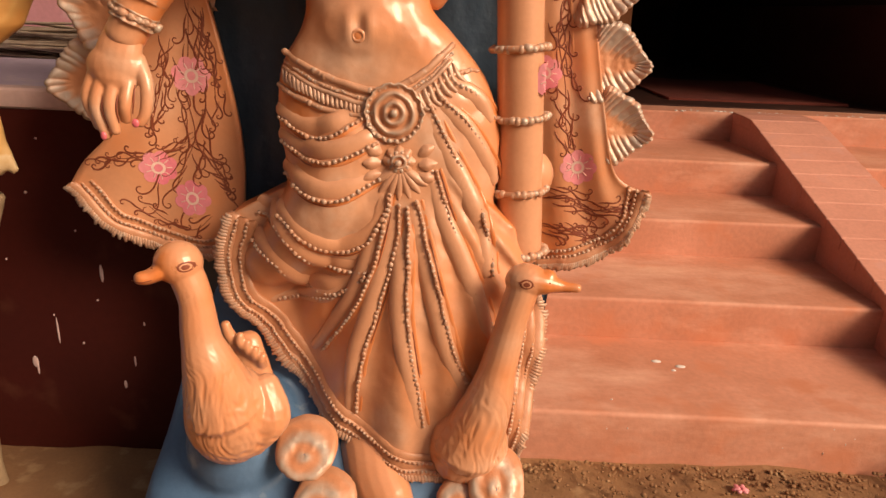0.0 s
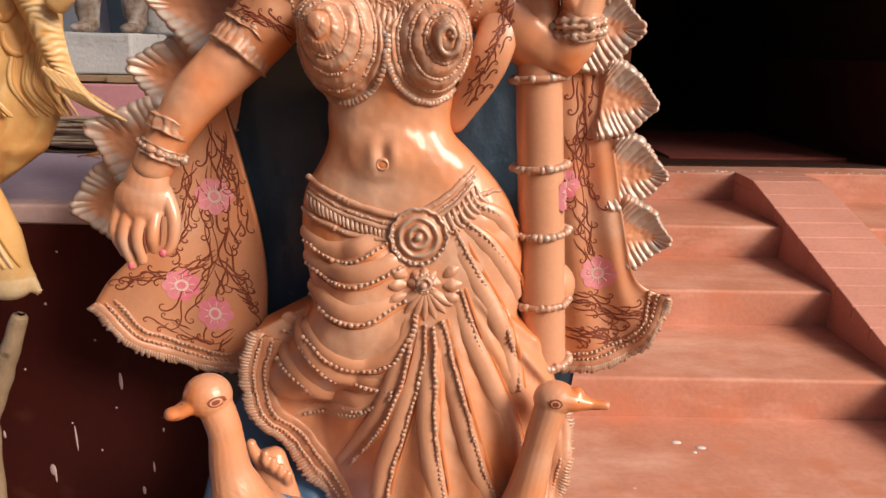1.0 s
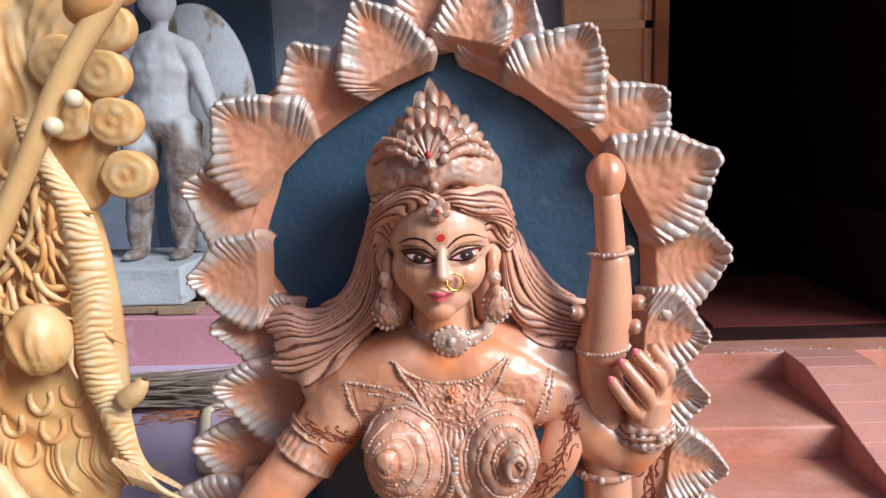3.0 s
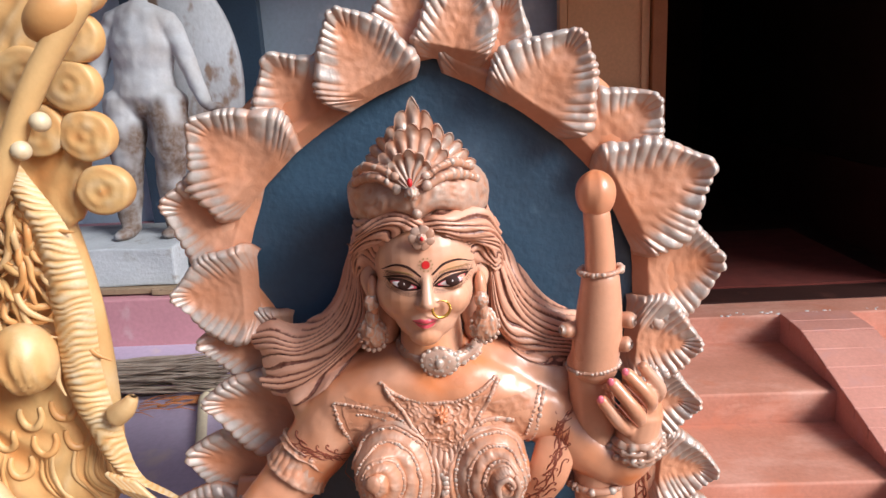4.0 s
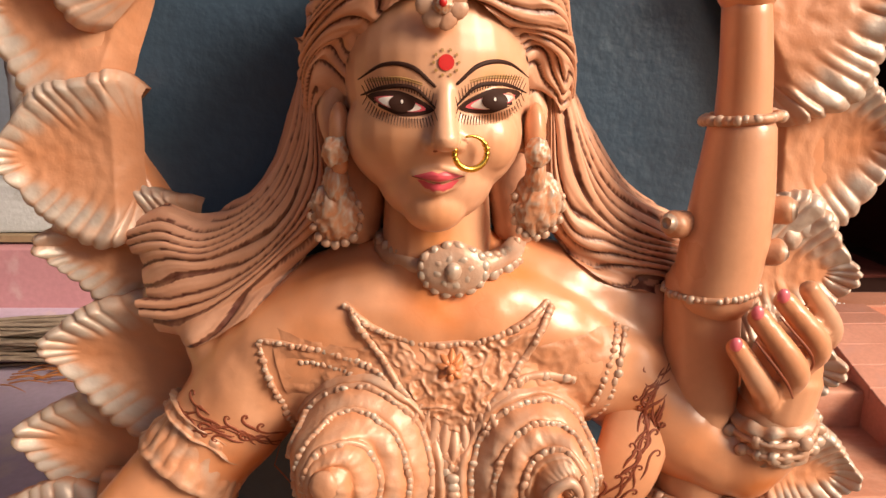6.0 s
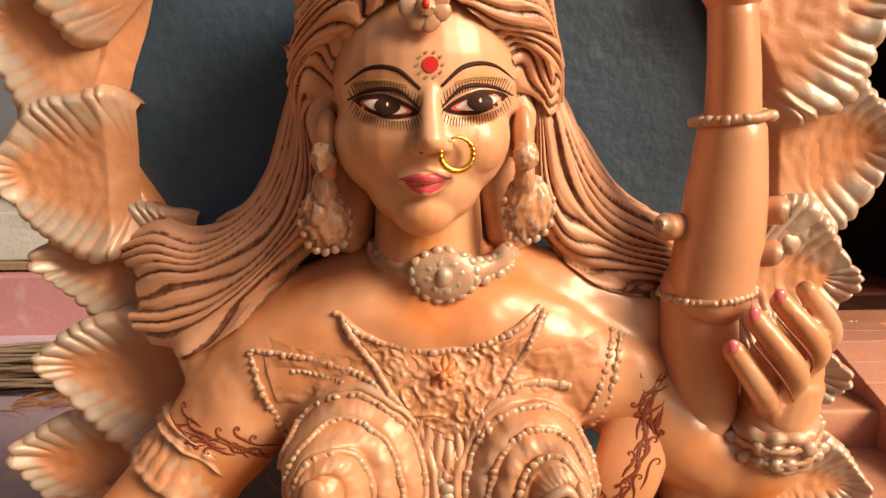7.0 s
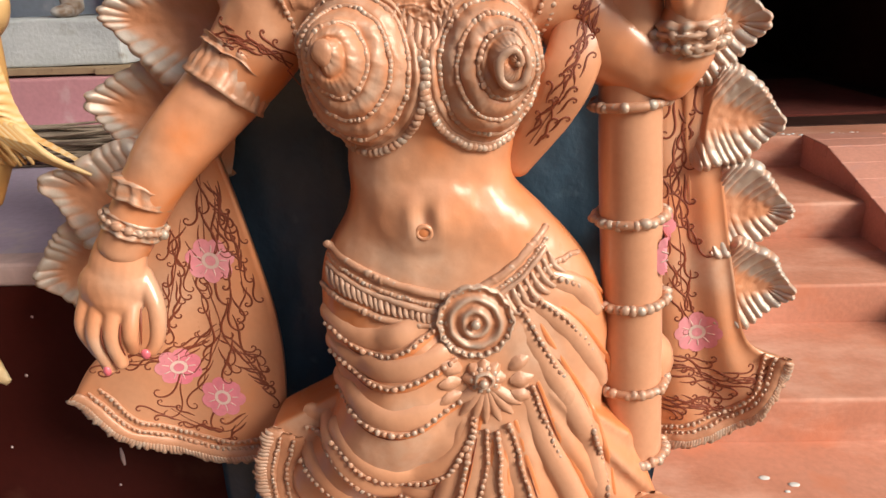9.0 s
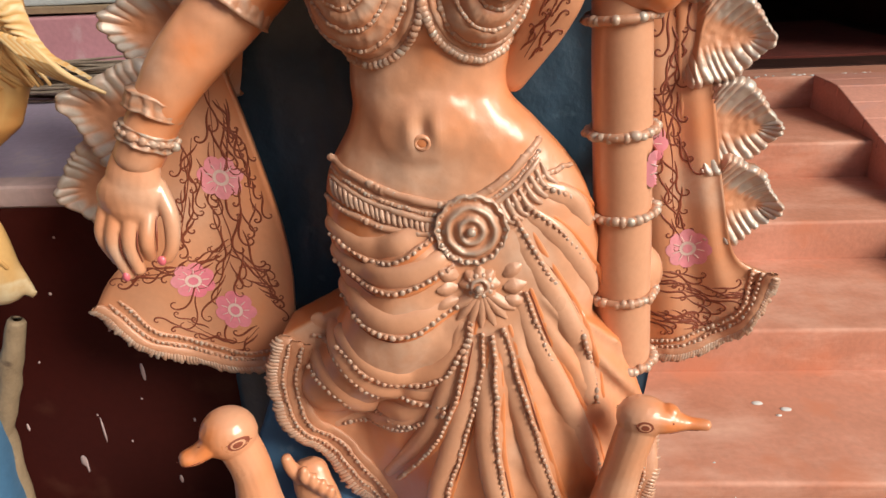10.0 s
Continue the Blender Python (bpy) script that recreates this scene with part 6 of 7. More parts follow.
faces += [(1 + k * n + j, 1 + k * n + (j + 1) % n, 1 + (k + 1) * n + (j + 1) % n, 1 + (k + 1) * n + j) for k in range(NR - 1) for j in range(n)]
faces = [tuple(reversed(f)) if len(f) == 4 else f for f in faces]
m = len(verts)
verts += [(p[0], 0.222, p[1]) for p in outl]
o = 1 + (NR - 1) * n
faces += [(o + j, o + (j + 1) % n, m + (j + 1) % n, m + j) for j in range(n)] + [tuple(range(m, m + n))]
b.add(verts, faces)
panel = clay_thing("halo_panel", b, [M_BLUE], "slate-blue clay back panel ringed by silvered peach leaves", "halo")
# the flat peach band that carries the leaves
b = Builder()
verts, pv = [], []
band_path = [q for q in path if q[1] > 0.92]
for q in band_path:
    d = (q - cen) / np.linalg.norm(q - cen)
    wide = 0.42 + 0.58 * max(0.0, min(1.0, (q[1] - 1.40) / 0.12))
    for off, y in ((0.0, 0.172), (0.0, 0.146), (0.004, 0.137), (0.012, 0.131), (0.030, 0.128), (0.075, 0.132), (0.098, 0.144), (0.098, 0.172)):
        p = q + d * (off * wide + 0.004 * noise.noise(Vector((q[0] * 14, off * 30, q[1] * 14))))
        verts.append((p[0], y + 0.003 * noise.noise(Vector((p[0] * 20, 0, p[1] * 20))), p[1]))
        pv.append(max(-0.7, min(0.1, -0.28 + 0.6 * noise.noise(Vector((p[0] * 8, 4, p[1] * 8))))))
b.add(verts, [tuple(reversed(f)) for f in grid_faces(len(band_path), 8)], 0, pv)
part("rim", b.mesh("rim", [M_SKIN]), None, panel, "peach clay band with orange shading")


def leaf(size, seed, heart=0.44):
    """A clay leaf along +x, its face to -y: a smooth warm heart, shell flutes that spread to a lobed silvered edge, a knob at the tip."""
    b = Builder()
    ns, ne = 230, 22
    half = [(0.0, 0.44), (0.14, 0.54), (0.34, 0.56), (0.54, 0.49), (0.70, 0.37), (0.83, 0.235), (0.93, 0.125), (0.985, 0.065), (1.0, 0.0)]
    edge = spline([(t, 0, w) for t, w in half] + [(t, 0, -w) for t, w in half[-2::-1]], ns)[:, [0, 2]]
    run = np.r_[0, np.cumsum(np.linalg.norm(np.diff(edge, axis=0), axis=1))]
    run /= run[-1]
    verts, pv, flutes = [], [], 25
    for i in range(ns):
        s = run[i]
        side = 1 if s < 0.5 else -1
        bx, bz = edge[i]
        lob = 0.075 * math.sin(abs(s - 0.5) * 2 * 13.0 + seed * 1.9 + side) * (1.05 - bx) + 0.07 * noise.noise(Vector((s * 9, seed * 3.1, 0)))
        ph = flutes * s + 1.1 * noise.noise(Vector((s * 8, seed * 2.0, 1))) + 0.5
        ridge = abs(math.sin(math.pi * ph)) ** 0.62
        bold = 0.75 + 0.7 * noise.noise(Vector((s * 6, seed * 1.3, 9)))
        bold *= max(0.0, min(1.0, (bx - 0.05) / 0.20))
        start = heart + 0.30 * noise.noise(Vector((math.floor(ph) * 3.7, seed, 4)))
        mx = max(0.02, min(0.70, bx - 0.10 - 0.55 * abs(bz) * (0.25 + bx)))
        for j in range(ne):
            e = j / (ne - 1)
            k = 1 + (lob + 0.050 * bold * (ridge - 0.6)) * e ** 3
            bow = 0.06 * math.sin(math.pi * e) * (1 if bx > 0.25 else bx * 4)
            x = size * (mx + (bx - mx) * e * k - bow * 0.5)
            z = size * bz * e * k
            grip = max(0.0, min(1.0, (e - start) / (0.95 - start))) ** 0.7
            knob = math.exp(-((bx - 1.0) / 0.05) ** 2) * e ** 4
            y = -0.0080 * bold * (ridge - 0.35) * grip - 0.010 * knob
            y += 0.009 * (1 - e * e) * (0.5 + 0.5 * min(1.0, 2 * mx + 0.2)) - 0.006 * e ** 3 + 0.013 * max(0.0, e - 0.90) / 0.10
            y += 0.030 * max(0.0, 0.16 - x / size) / 0.16
            y += 0.006 * noise.noise(Vector((x * 14, seed * 3, z * 14))) + 0.0014 * noise.noise(Vector((x * 70, seed * 3, z * 70)))
            verts.append((x, y, z))
            rub = 0.85 + 0.7 * noise.noise(Vector((x * 18, z * 18, seed)))
            silver = 0.95 * max(0.0, min(1.0, (e - heart - 0.02 - 0.10 * (1 - ridge)) / 0.22)) * (0.50 + 0.60 * ridge) * rub * min(1.0, 0.25 + 2.5 * x / size)
            warm = -0.55 * math.exp(-(e / 0.50) ** 2) * (0.65 + 0.8 * noise.noise(Vector((x * 11, z * 11, seed + 2)))) - 0.35 * max(0.0, 0.5 - ridge) * grip
            pv.append(max(-0.8, min(0.9, silver + warm)))
    n = len(verts)
    faces = [tuple(reversed(f)) for f in grid_faces(ns, ne)]
    back = [i * ne + ne - 1 for i in range(ns)]
    verts += [(verts[k][0], verts[k][1] + 0.016, verts[k][2]) for k in back] + [(size * 0.4, 0.03, 0.0)]
    pv += [-0.2] * (ns + 1)
    faces += [(back[i], back[i + 1], n + i + 1, n + i) for i in range(ns - 1)] + [(n + i, n + i + 1, n + ns) for i in range(ns - 1)]
    b.add(verts, faces, 0, pv)
    return b.mesh("leaf", [M_LEAF])


LEAF_MESH = [leaf(0.185, k) for k in range(7)]
SMALL_LEAF = [leaf(0.185, 11 + k, 0.22) for k in range(3)]
TIPS = [(-0.655, 0.955, 188), (-0.592, 1.125, 160), (-0.508, 1.245, 164), (-0.450, 1.365, 170), (-0.450, 1.478, 174), (-0.476, 1.578, 178), (-0.478, 1.748, 160), (-0.396, 1.892, 134), (-0.258, 1.990, 122), (-0.136, 2.058, 114), (-0.030, 2.115, 102),
        (0.088, 2.110, 76), (0.165, 2.070, 62), (0.270, 2.000, 54), (0.400, 1.890, 42), (0.487, 1.776, 26), (0.523, 1.596, 4), (0.486, 1.438, -6), (0.490, 1.322, 0), (0.528, 1.178, -6), (0.562, 1.038, -4), (0.580, 0.905, -8)]
for k, (x, z, a) in enumerate(TIPS):
    low = x > 0.48 and z < 1.45
    ob = new("leaf", SMALL_LEAF[k % 3] if low else LEAF_MESH[k % 7])
    ob.parent = panel
    near = float(np.min(np.linalg.norm(path - np.array([x, z]), axis=1)))
    s = max(0.140, min(0.225, near + 0.024))
    if x > 0.49 and z < 1.32:
        s *= 0.78
    r = math.radians(a)
    gap = np.mean([math.dist((x, z), t[:2]) for t in (TIPS[max(0, k - 1)], TIPS[min(len(TIPS) - 1, k + 1)]) if t[:2] != (x, z)])
    wide = max(0.80, min(1.30, 1.20 * gap / s)) if z > 1.32 or x < 0 else 1.04
    ob.matrix_basis = Matrix.Translation((x - s * math.cos(r), 0.121 - (0.006 if low else 0.022) * (k % 2), z - s * math.sin(r))) @ Matrix.Rotation(-r, 4, "Y") @ Matrix.Rotation(radians(random.uniform(-2, 2)), 4, "X") @ Matrix.Diagonal((s / 0.185, 1, wide * s / 0.185, 1))

# ---- blue pedestal ----
b = Builder()
rings = []
for z, x0, x1, y0 in ((0.0, -0.475, 0.365, -0.30), (0.10, -0.455, 0.357, -0.27), (0.20, -0.430, 0.350, -0.20), (0.28, -0.415, 0.345, -0.08), (0.36, -0.40, 0.34, 0.0), (0.45, -0.375, 0.335, 0.04), (0.54, -0.34, 0.33, 0.08)):
    for t in np.linspace(0, 2 * np.pi, 40, endpoint=False):
        c, s = math.cos(t), math.sin(t)
        p = Vector(((x0 + x1) / 2 + (x1 - x0) / 2 * math.copysign(abs(c) ** 0.45, c), (y0 + 0.19) / 2 + (0.19 - y0) / 2 * math.copysign(abs(s) ** 0.5, s), z))
        q = noise.noise(p * 7) * 0.012
        rings.append((p.x + q * c, p.y + q * s, z))
b.add(rings, grid_faces(7, 40, True) + [tuple(reversed(range(40))), tuple(range(240, 280))])
ball(b, (-0.235, -0.07, 0.28), (0.115, 0.13, 0.14), 0, 24, 14)
bv, bf = fuse(b, 0.010, 4)
b = Builder()
b.add(bv, bf)
clay_thing("pedestal", b, [M_BASE], "rough blue painted clay pedestal on the ground", "pedestal")


# ---- two clay geese ----
def goose(body_c, body_r, neck, head, beak_dir, label, wing_side, bill=0.012, reach=0.09):
    g = Builder()
    ball(g, body_c, body_r, 0, 24, 16)
    tube(g, neck, [body_r[0] * 0.88, body_r[0] * 0.66, 0.036, 0.029, 0.030], 0, 18, 26)
    ball(g, head, (0.041, 0.039, 0.038) if bill > 0.015 else (0.040, 0.034, 0.031), 0, 20, 12)
    d = Vector(beak_dir).normalized()
    hv = Vector(head)
    droop = Vector((0, 0, -0.011 if bill > 0.015 else -0.004))
    tube(g, [hv + d * 0.008, hv + d * reach * 0.45 + droop * 0.55, hv + d * reach * 0.80 + droop, hv + d * reach + droop * 0.85], [0.033, 0.026, bill, bill * 0.85], 0, 14, 14, 0.62 if bill > 0.015 else 0.80, up=(0, 0.3, 1))
    ball(g, hv + d * reach * 0.40 + Vector((0, 0, 0.012)), (0.016, 0.016, 0.013), 0, 12, 8)
    w = Vector((wing_side, 0.02, 0))
    if wing_side > 0:
        tube(g, [Vector(body_c) + w * body_r[0] * 0.7 + Vector((0, 0.02, 0.055)), Vector(body_c) + w * body_r[0] * 0.88 + Vector((0, 0.0, 0)), Vector(body_c) + w * body_r[0] * 0.5 + Vector((0, -0.01, -0.06))], [0.030, 0.042, 0.024], 0, 12, 12)
    v, f = fuse(g, 0.0026, 2)
    b0 = Vector(body_c)
    tone, cut = [], []
    for p in v:
        q = Vector(p)
        low = max(0.0, min(1.0, (neck[2][2] - q.z) / 0.10))
        side = max(0.0, min(1.0, ((q.x - b0.x) * wing_side - 0.1 * body_r[0]) / 0.03)) * low
        comb = 1 - abs(noise.noise(Vector((q.x * 105 + 4 * noise.noise(q * 14), q.y * 105, q.z * (13 + 0 * side))))) * 2.6
        scale = 1 - abs(noise.noise(Vector((q.x * 60 + q.z * 30, q.y * 60, q.z * 45 - q.x * 20)))) * 2.4
        d2 = (1 - side) * comb + side * scale
        hgt = (0.0004 + 0.0014 * low) * min(0.7, d2)
        out = (q - b0 - Vector((0, 0, max(0, q.z - b0.z) * 0.9))).normalized()
        cut.append(q + out * hgt)
        tone.append(max(-0.85, min(0.25, -0.12 + 0.5 * noise.noise(q * 12) - 0.30 * low * max(0.0, 0.3 - d2) - 1.5 * math.exp(-((q - (hv + d * 0.052)).length / (0.044 if wing_side > 0 else 0.034)) ** 2))))
    sk = Skin(cut, f)
    b = Builder()
    b.add(cut, f, 0, tone)
    # painted eye, nostril, mouth line
    ex, ez = head[0] + (0.024 if wing_side > 0 else -0.004), head[2] + 0.004
    eye_skin = sk
    for r, m, o in ((0.0125, 1, 0.0006), (0.0088, 0, 0.0010), (0.0060, 1, 0.0014)):
        pts = []
        oo = [(ex + r * math.cos(a), ez + r * 0.72 * math.sin(a)) for a in np.linspace(0, 2 * np.pi, 16, endpoint=False)]
        c = np.array([ex, ez])
        for q in range(4):
            for p in oo:
                w2 = c + (np.array(p) - c) * (q / 3 if q else 0.001)
                pts.append((w2[0], sk.y(w2[0], w2[1], head[1] - 0.03) - o, w2[1]))
        b.add(pts, grid_faces(4, 16, True), m)
    for s in (-1, 1):
        q = sk.lay([(ex + s * 0.009, ez), (ex + s * 0.014, ez + 0.003 * s * -1)], 4, 0.0005)
        tube(b, q, [0.0009, 0.0004], 1, 5, 4, smooth=False)
    bk = hv + d * 0.060
    y = sk.y(bk.x, bk.z + 0.002, None)
    if y is not None:
        q = sk.lay([(hv.x + d.x * 0.035, hv.z + d.z * 0.035 - 0.012), (hv.x + d.x * 0.06, hv.z + d.z * 0.06 - 0.012), (hv.x + d.x * 0.078, hv.z + d.z * 0.078 - 0.010)], 10, 0.0004)
        tube(b, q, [0.0006, 0.0010, 0.0006], 1, 5, 10, smooth=False)
        ball(b, (bk.x - d.x * 0.022, sk.y(bk.x - d.x * 0.022, bk.z + 0.008, y), bk.z + 0.008), (0.0022, 0.0012, 0.0014), 1, 8, 5)
    return clay_thing("goose_statue", b, [M_SKIN, M_LINE], label, "goose figure")


goose((-0.222, -0.185, 0.405), (0.082, 0.075, 0.098), [(-0.225, -0.20, 0.43), (-0.240, -0.215, 0.52), (-0.252, -0.215, 0.58), (-0.258, -0.21, 0.65), (-0.276, -0.205, 0.705)],
      (-0.283, -0.205, 0.712), (-0.82, -0.52, -0.14), "peach clay goose with orange bill turned aside, on the blue pedestal", 1, 0.022, 0.062)
goose((0.230, -0.125, 0.315), (0.078, 0.060, 0.088), [(0.225, -0.135, 0.32), (0.258, -0.145, 0.42), (0.280, -0.140, 0.52), (0.296, -0.135, 0.60), (0.312, -0.130, 0.662)],
      (0.318, -0.128, 0.676), (0.98, -0.15, -0.03), "peach clay goose with long slanting neck beside the skirt", -1, 0.0125, 0.092)

# ---- the ochre idol that stands beside ----
y = Builder()
NB = (-0.22, 2.10, 0.0)
# back sheet and body mass
k = Builder()
tube(k, [(-0.52, 0.12, 2.25), (-0.48, 0.12, 1.90), (-0.42, 0.11, 1.50), (-0.42, 0.10, 1.18)], [0.34, 0.36, 0.37, 0.36], segs=28, rings=24, flat=0.20)
ball(k, (-0.16, 0.01, 1.475), (0.060, 0.055, 0.070), segs=18, rings=12)
tube(k, [(-0.55, 0.10, 1.25), (-0.56, 0.06, 1.0), (-0.56, 0.06, 0.78)], [0.24, 0.24, 0.24], segs=24, rings=16, flat=0.55)
tube(k, [(-0.10, 0.10, 2.28), (-0.085, 0.10, 2.05), (-0.085, 0.10, 1.86), (-0.10, 0.10, 1.74)], [0.085, 0.085, 0.080, 0.06], segs=20, rings=14, flat=0.25)
kv, kf = fuse(k, 0.007, 3)
tone, cut = [], []
for p in kv:
    q = Vector(p)
    flow = 1 - 2.3 * abs(noise.noise(Vector((q.x * 26 + 2.5 * noise.noise(q * 7), q.y * 10, q.z * 7))))
    pit = noise.noise(q * 34)
    hgt = 0.0065 * max(-0.6, flow) + 0.003 * pit
    cut.append((p[0], p[1] - (hgt if p[1] < 0.10 else 0.0), p[2]))
    tone.append(max(-0.8, min(0.45, -0.12 + 0.40 * flow + 0.7 * noise.noise(q * 6) - 0.25)))
kv = cut
y.add(kv, kf, 0, tone)
ysk = Skin(kv, kf)
# broad fluted band along its flank
BAND = [(-0.135, 1.880), (-0.105, 1.815), (-0.045, 1.700), (-0.030, 1.560), (-0.035, 1.430), (-0.018, 1.310), (0.005, 1.205), (0.085, 1.140)]
NL, NW = 420, 15
band = spline([(x, 0.02, z) for x, z in BAND], NL)
side = np.gradient(band, axis=0)
side = np.array([(-d[2], 0, d[0]) for d in side / np.linalg.norm(side, axis=1)[:, None]])
verts, tone = [], []
for i in range(NL):
    t = i / (NL - 1)
    wide = 0.082 * min(1.0, 0.45 + 4 * t) * min(1.0, 0.18 + 2.6 * (1 - t))
    for j in range(NW):
        w = j / (NW - 1)
        ph = i * 0.145 - 1.3 * w + 1.2 * noise.noise(Vector((t * 16, w * 2, 3))) + 0.8 * math.sin(w * 3)
        ridge = abs(math.sin(math.pi * ph)) ** 0.7
        hgt = (0.034 * math.sin(math.pi * (0.06 + 0.90 * w)) ** 0.7 + 0.0055 * (ridge - 0.5) * (0.35 + 0.65 * math.sin(math.pi * w))) * (0.4 + 0.6 * min(1, 5 * (1 - t)))
        verts.append((band[i][0] - abs(side[i][0]) * wide * w, 0.045 - hgt, band[i][2] + side[i][2] * wide * w * 0.6))
        tone.append(max(-0.8, min(0.8, 0.75 * ridge - 0.35 + 0.6 * noise.noise(Vector((t * 22, w * 3, 8))))))
y.add(verts, grid_faces(NL, NW), 0, tone)
for k in range(9):
    u = k / 8
    tube(y, [(-0.045 + 0.05 * u, 0.0, 1.235 - 0.02 * u), (0.0 + 0.045 * u, 0.0, 1.185 - 0.015 * u), (0.055 + 0.04 * u, 0.01, 1.150 - 0.012 * u)], [0.006, 0.006, 0.003], 0, 6, 8, paint=random.uniform(-0.3, 0.5))
# bud on the band's edge
tube(y, [(-0.010, 0.01, 1.352), (0.016, 0.005, 1.372), (0.028, 0.005, 1.388)], [0.022, 0.020, 0.012], 0, 12, 10, paint=0.15)
# tangled locks
for k in range(90):
    x0, z0 = random.uniform(-0.30, -0.10), random.uniform(1.50, 1.82)
    a = random.uniform(-1.9, -0.9)
    pts = [(x0, 0.03, z0)]
    for q in range(4):
        a += random.uniform(-0.7, 0.7)
        pts.append((pts[-1][0] + 0.030 * math.cos(a), random.uniform(-0.02, 0.03), pts[-1][2] + 0.030 * math.sin(a)))
    tube(y, [(p[0], 0.4 * p[1] + 0.026, p[2]) for p in pts], [0.004, 0.0075, 0.0065, 0.002], 0, 8, 14, 0.8, paint=random.uniform(-0.7, 0.3))
# pressed petals on the sheet
for cx, cz in ((-0.20, 1.345), (-0.14, 1.355), (-0.26, 1.30), (-0.185, 1.285), (-0.125, 1.29), (-0.24, 1.24), (-0.30, 1.37)):
    loop = [(cx + 0.020 * math.cos(a), cz + 0.030 * math.sin(a)) for a in np.linspace(math.radians(160), math.radians(380), 14)]
    pa = ysk.lay(loop, 20, 0.0)
    tube(y, pa, [0.005, 0.008, 0.008, 0.005], 0, 8, 20, 0.9, paint=random.uniform(-0.6, 0.3), smooth=False)
for k in range(26):
    x0 = random.uniform(-0.40, -0.05)
    tube(y, ysk.lay([(x0, 1.26), (x0 - 0.01, 1.20), (x0 + 0.02, 1.14)], 10, 0.0), [0.003, 0.006, 0.003], 0, 6, 10, 0.9, paint=random.uniform(-0.5, 0.2), smooth=False)
# ring of discs
for x, z, r in ((-0.060, 2.20, 0.050), (0.018, 2.125, 0.048), (0.000, 2.040, 0.044), (-0.018, 1.958, 0.044), (-0.006, 1.870, 0.044), (0.010, 1.772, 0.044), (-0.095, 1.98, 0.050), (-0.090, 1.885, 0.046)):
    verts, tone = [], []
    for i in range(20):
        u = max(0.02, i / 19)
        for j in range(40):
            a = 2 * math.pi * j / 40
            wob = 1 + 0.07 * noise.noise(Vector((math.cos(a) * 1.5, math.sin(a) * 1.5, x * 40 + z)))
            hgt = 0.007 * (1 - u ** 8) + 0.0008 * math.cos(u * 2.0 * 2 * math.pi) + 0.0012 * noise.noise(Vector((u * math.cos(a) * 3, u * math.sin(a) * 3, z * 9)))
            verts.append((x + 1.12 * r * u * wob * math.cos(a), 0.066 - hgt, z + 1.02 * r * u * wob * math.sin(a)))
            tone.append(max(-0.7, min(0.6, -0.45 * math.exp(-(u / 0.28) ** 2) + 0.05 + 0.6 * noise.noise(Vector((u * math.cos(a) * 2, u * math.sin(a) * 2, z * 9))))))
    for j in range(40):
        a = 2 * math.pi * j / 40
        verts.append((x + 1.1 * r * math.cos(a), 0.095, z + r * math.sin(a)))
        tone.append(-0.3)
    y.add(verts, grid_faces(21, 40, True), 0, tone)
# lute neck with pearls, and the raised hand
tube(y, [(0.085, -0.04, 2.085), (-0.005, -0.06, 1.955), (-0.09, -0.07, 1.80), (-0.20, -0.08, 1.60), (-0.26, -0.08, 1.48)], [0.021, 0.020, 0.019, 0.020, 0.022], 0, 16, 30, paint=0.05)
ball(y, (0.045, -0.045, 2.065), (0.055, 0.040, 0.036), 0, 18, 12, turn=pose(0, 0, 0, 0, -35, 0), paint=-0.45)
for x, z in ((0.020, 1.905), (-0.020, 1.862)):
    ball(y, (x - 0.012, -0.075, z), (0.016, 0.016, 0.016), 0, 14, 10, paint=1.0)
# hanging drapery tails
dr = Builder()
tube(dr, [(-0.30, 0.0, 1.20), (-0.235, -0.02, 1.10), (-0.205, -0.02, 1.00), (-0.19, -0.01, 0.90), (-0.18, 0.0, 0.80)], [0.045, 0.052, 0.050, 0.060, 0.050], segs=18, rings=20, flat=0.6)
tube(dr, [(-0.235, 0.0, 0.93), (-0.165, 0.0, 0.85), (-0.122, 0.0, 0.787)], [0.050, 0.036, 0.010], segs=14, rings=12, flat=0.6)
tube(dr, [(-0.31, 0.0, 1.02), (-0.30, -0.01, 0.90), (-0.28, 0.0, 0.795)], [0.06, 0.07, 0.07], segs=16, rings=14, flat=0.5)
dv, df = fuse(dr, 0.006, 2)
y.add(dv, df, 0, [max(-0.6, min(0.7, 0.05 + 0.6 * noise.noise(Vector((p[0] * 30, p[1] * 10, p[2] * 8))) + (0.6 if p[2] < 0.82 else 0))) for p in dv])
dsk = Skin(dv, df)
for k in range(16):
    x0 = -0.30 + 0.009 * k
    pts = [(x0, 1.06 - 0.006 * k), (x0 + 0.012 + 0.002 * k, 0.95), (x0 + 0.03 + 0.003 * k, 0.85)]
    if all(dsk.y(px, pz, None) is not None for px, pz in pts):
        tube(y, dsk.lay(pts, 14, 0.0), [0.003, 0.006, 0.004], 0, 6, 14, 0.9, paint=random.uniform(-0.3, 0.6), smooth=False)
ochre = new("statue", y.mesh("statue", [M_YEL]))
ochre.location = NB
tagged(ochre, "ochre yellow painted clay idol with disc halo and feathered band", "statue")
b = Builder()
tube(b, [(-0.50, 0.06, 0.05), (-0.48, 0.05, 0.40), (-0.45, 0.06, 0.77)], [0.28, 0.28, 0.29], 0, 28, 16, 0.7)
b2v, b2f = fuse(b, 0.012, 3)
b = Builder()
b.add(b2v, b2f)
clay_thing("pedestal", b, [M_BASE], "tall rough blue pedestal of the ochre idol", "pedestal", (-0.30, 2.02, 0.0))

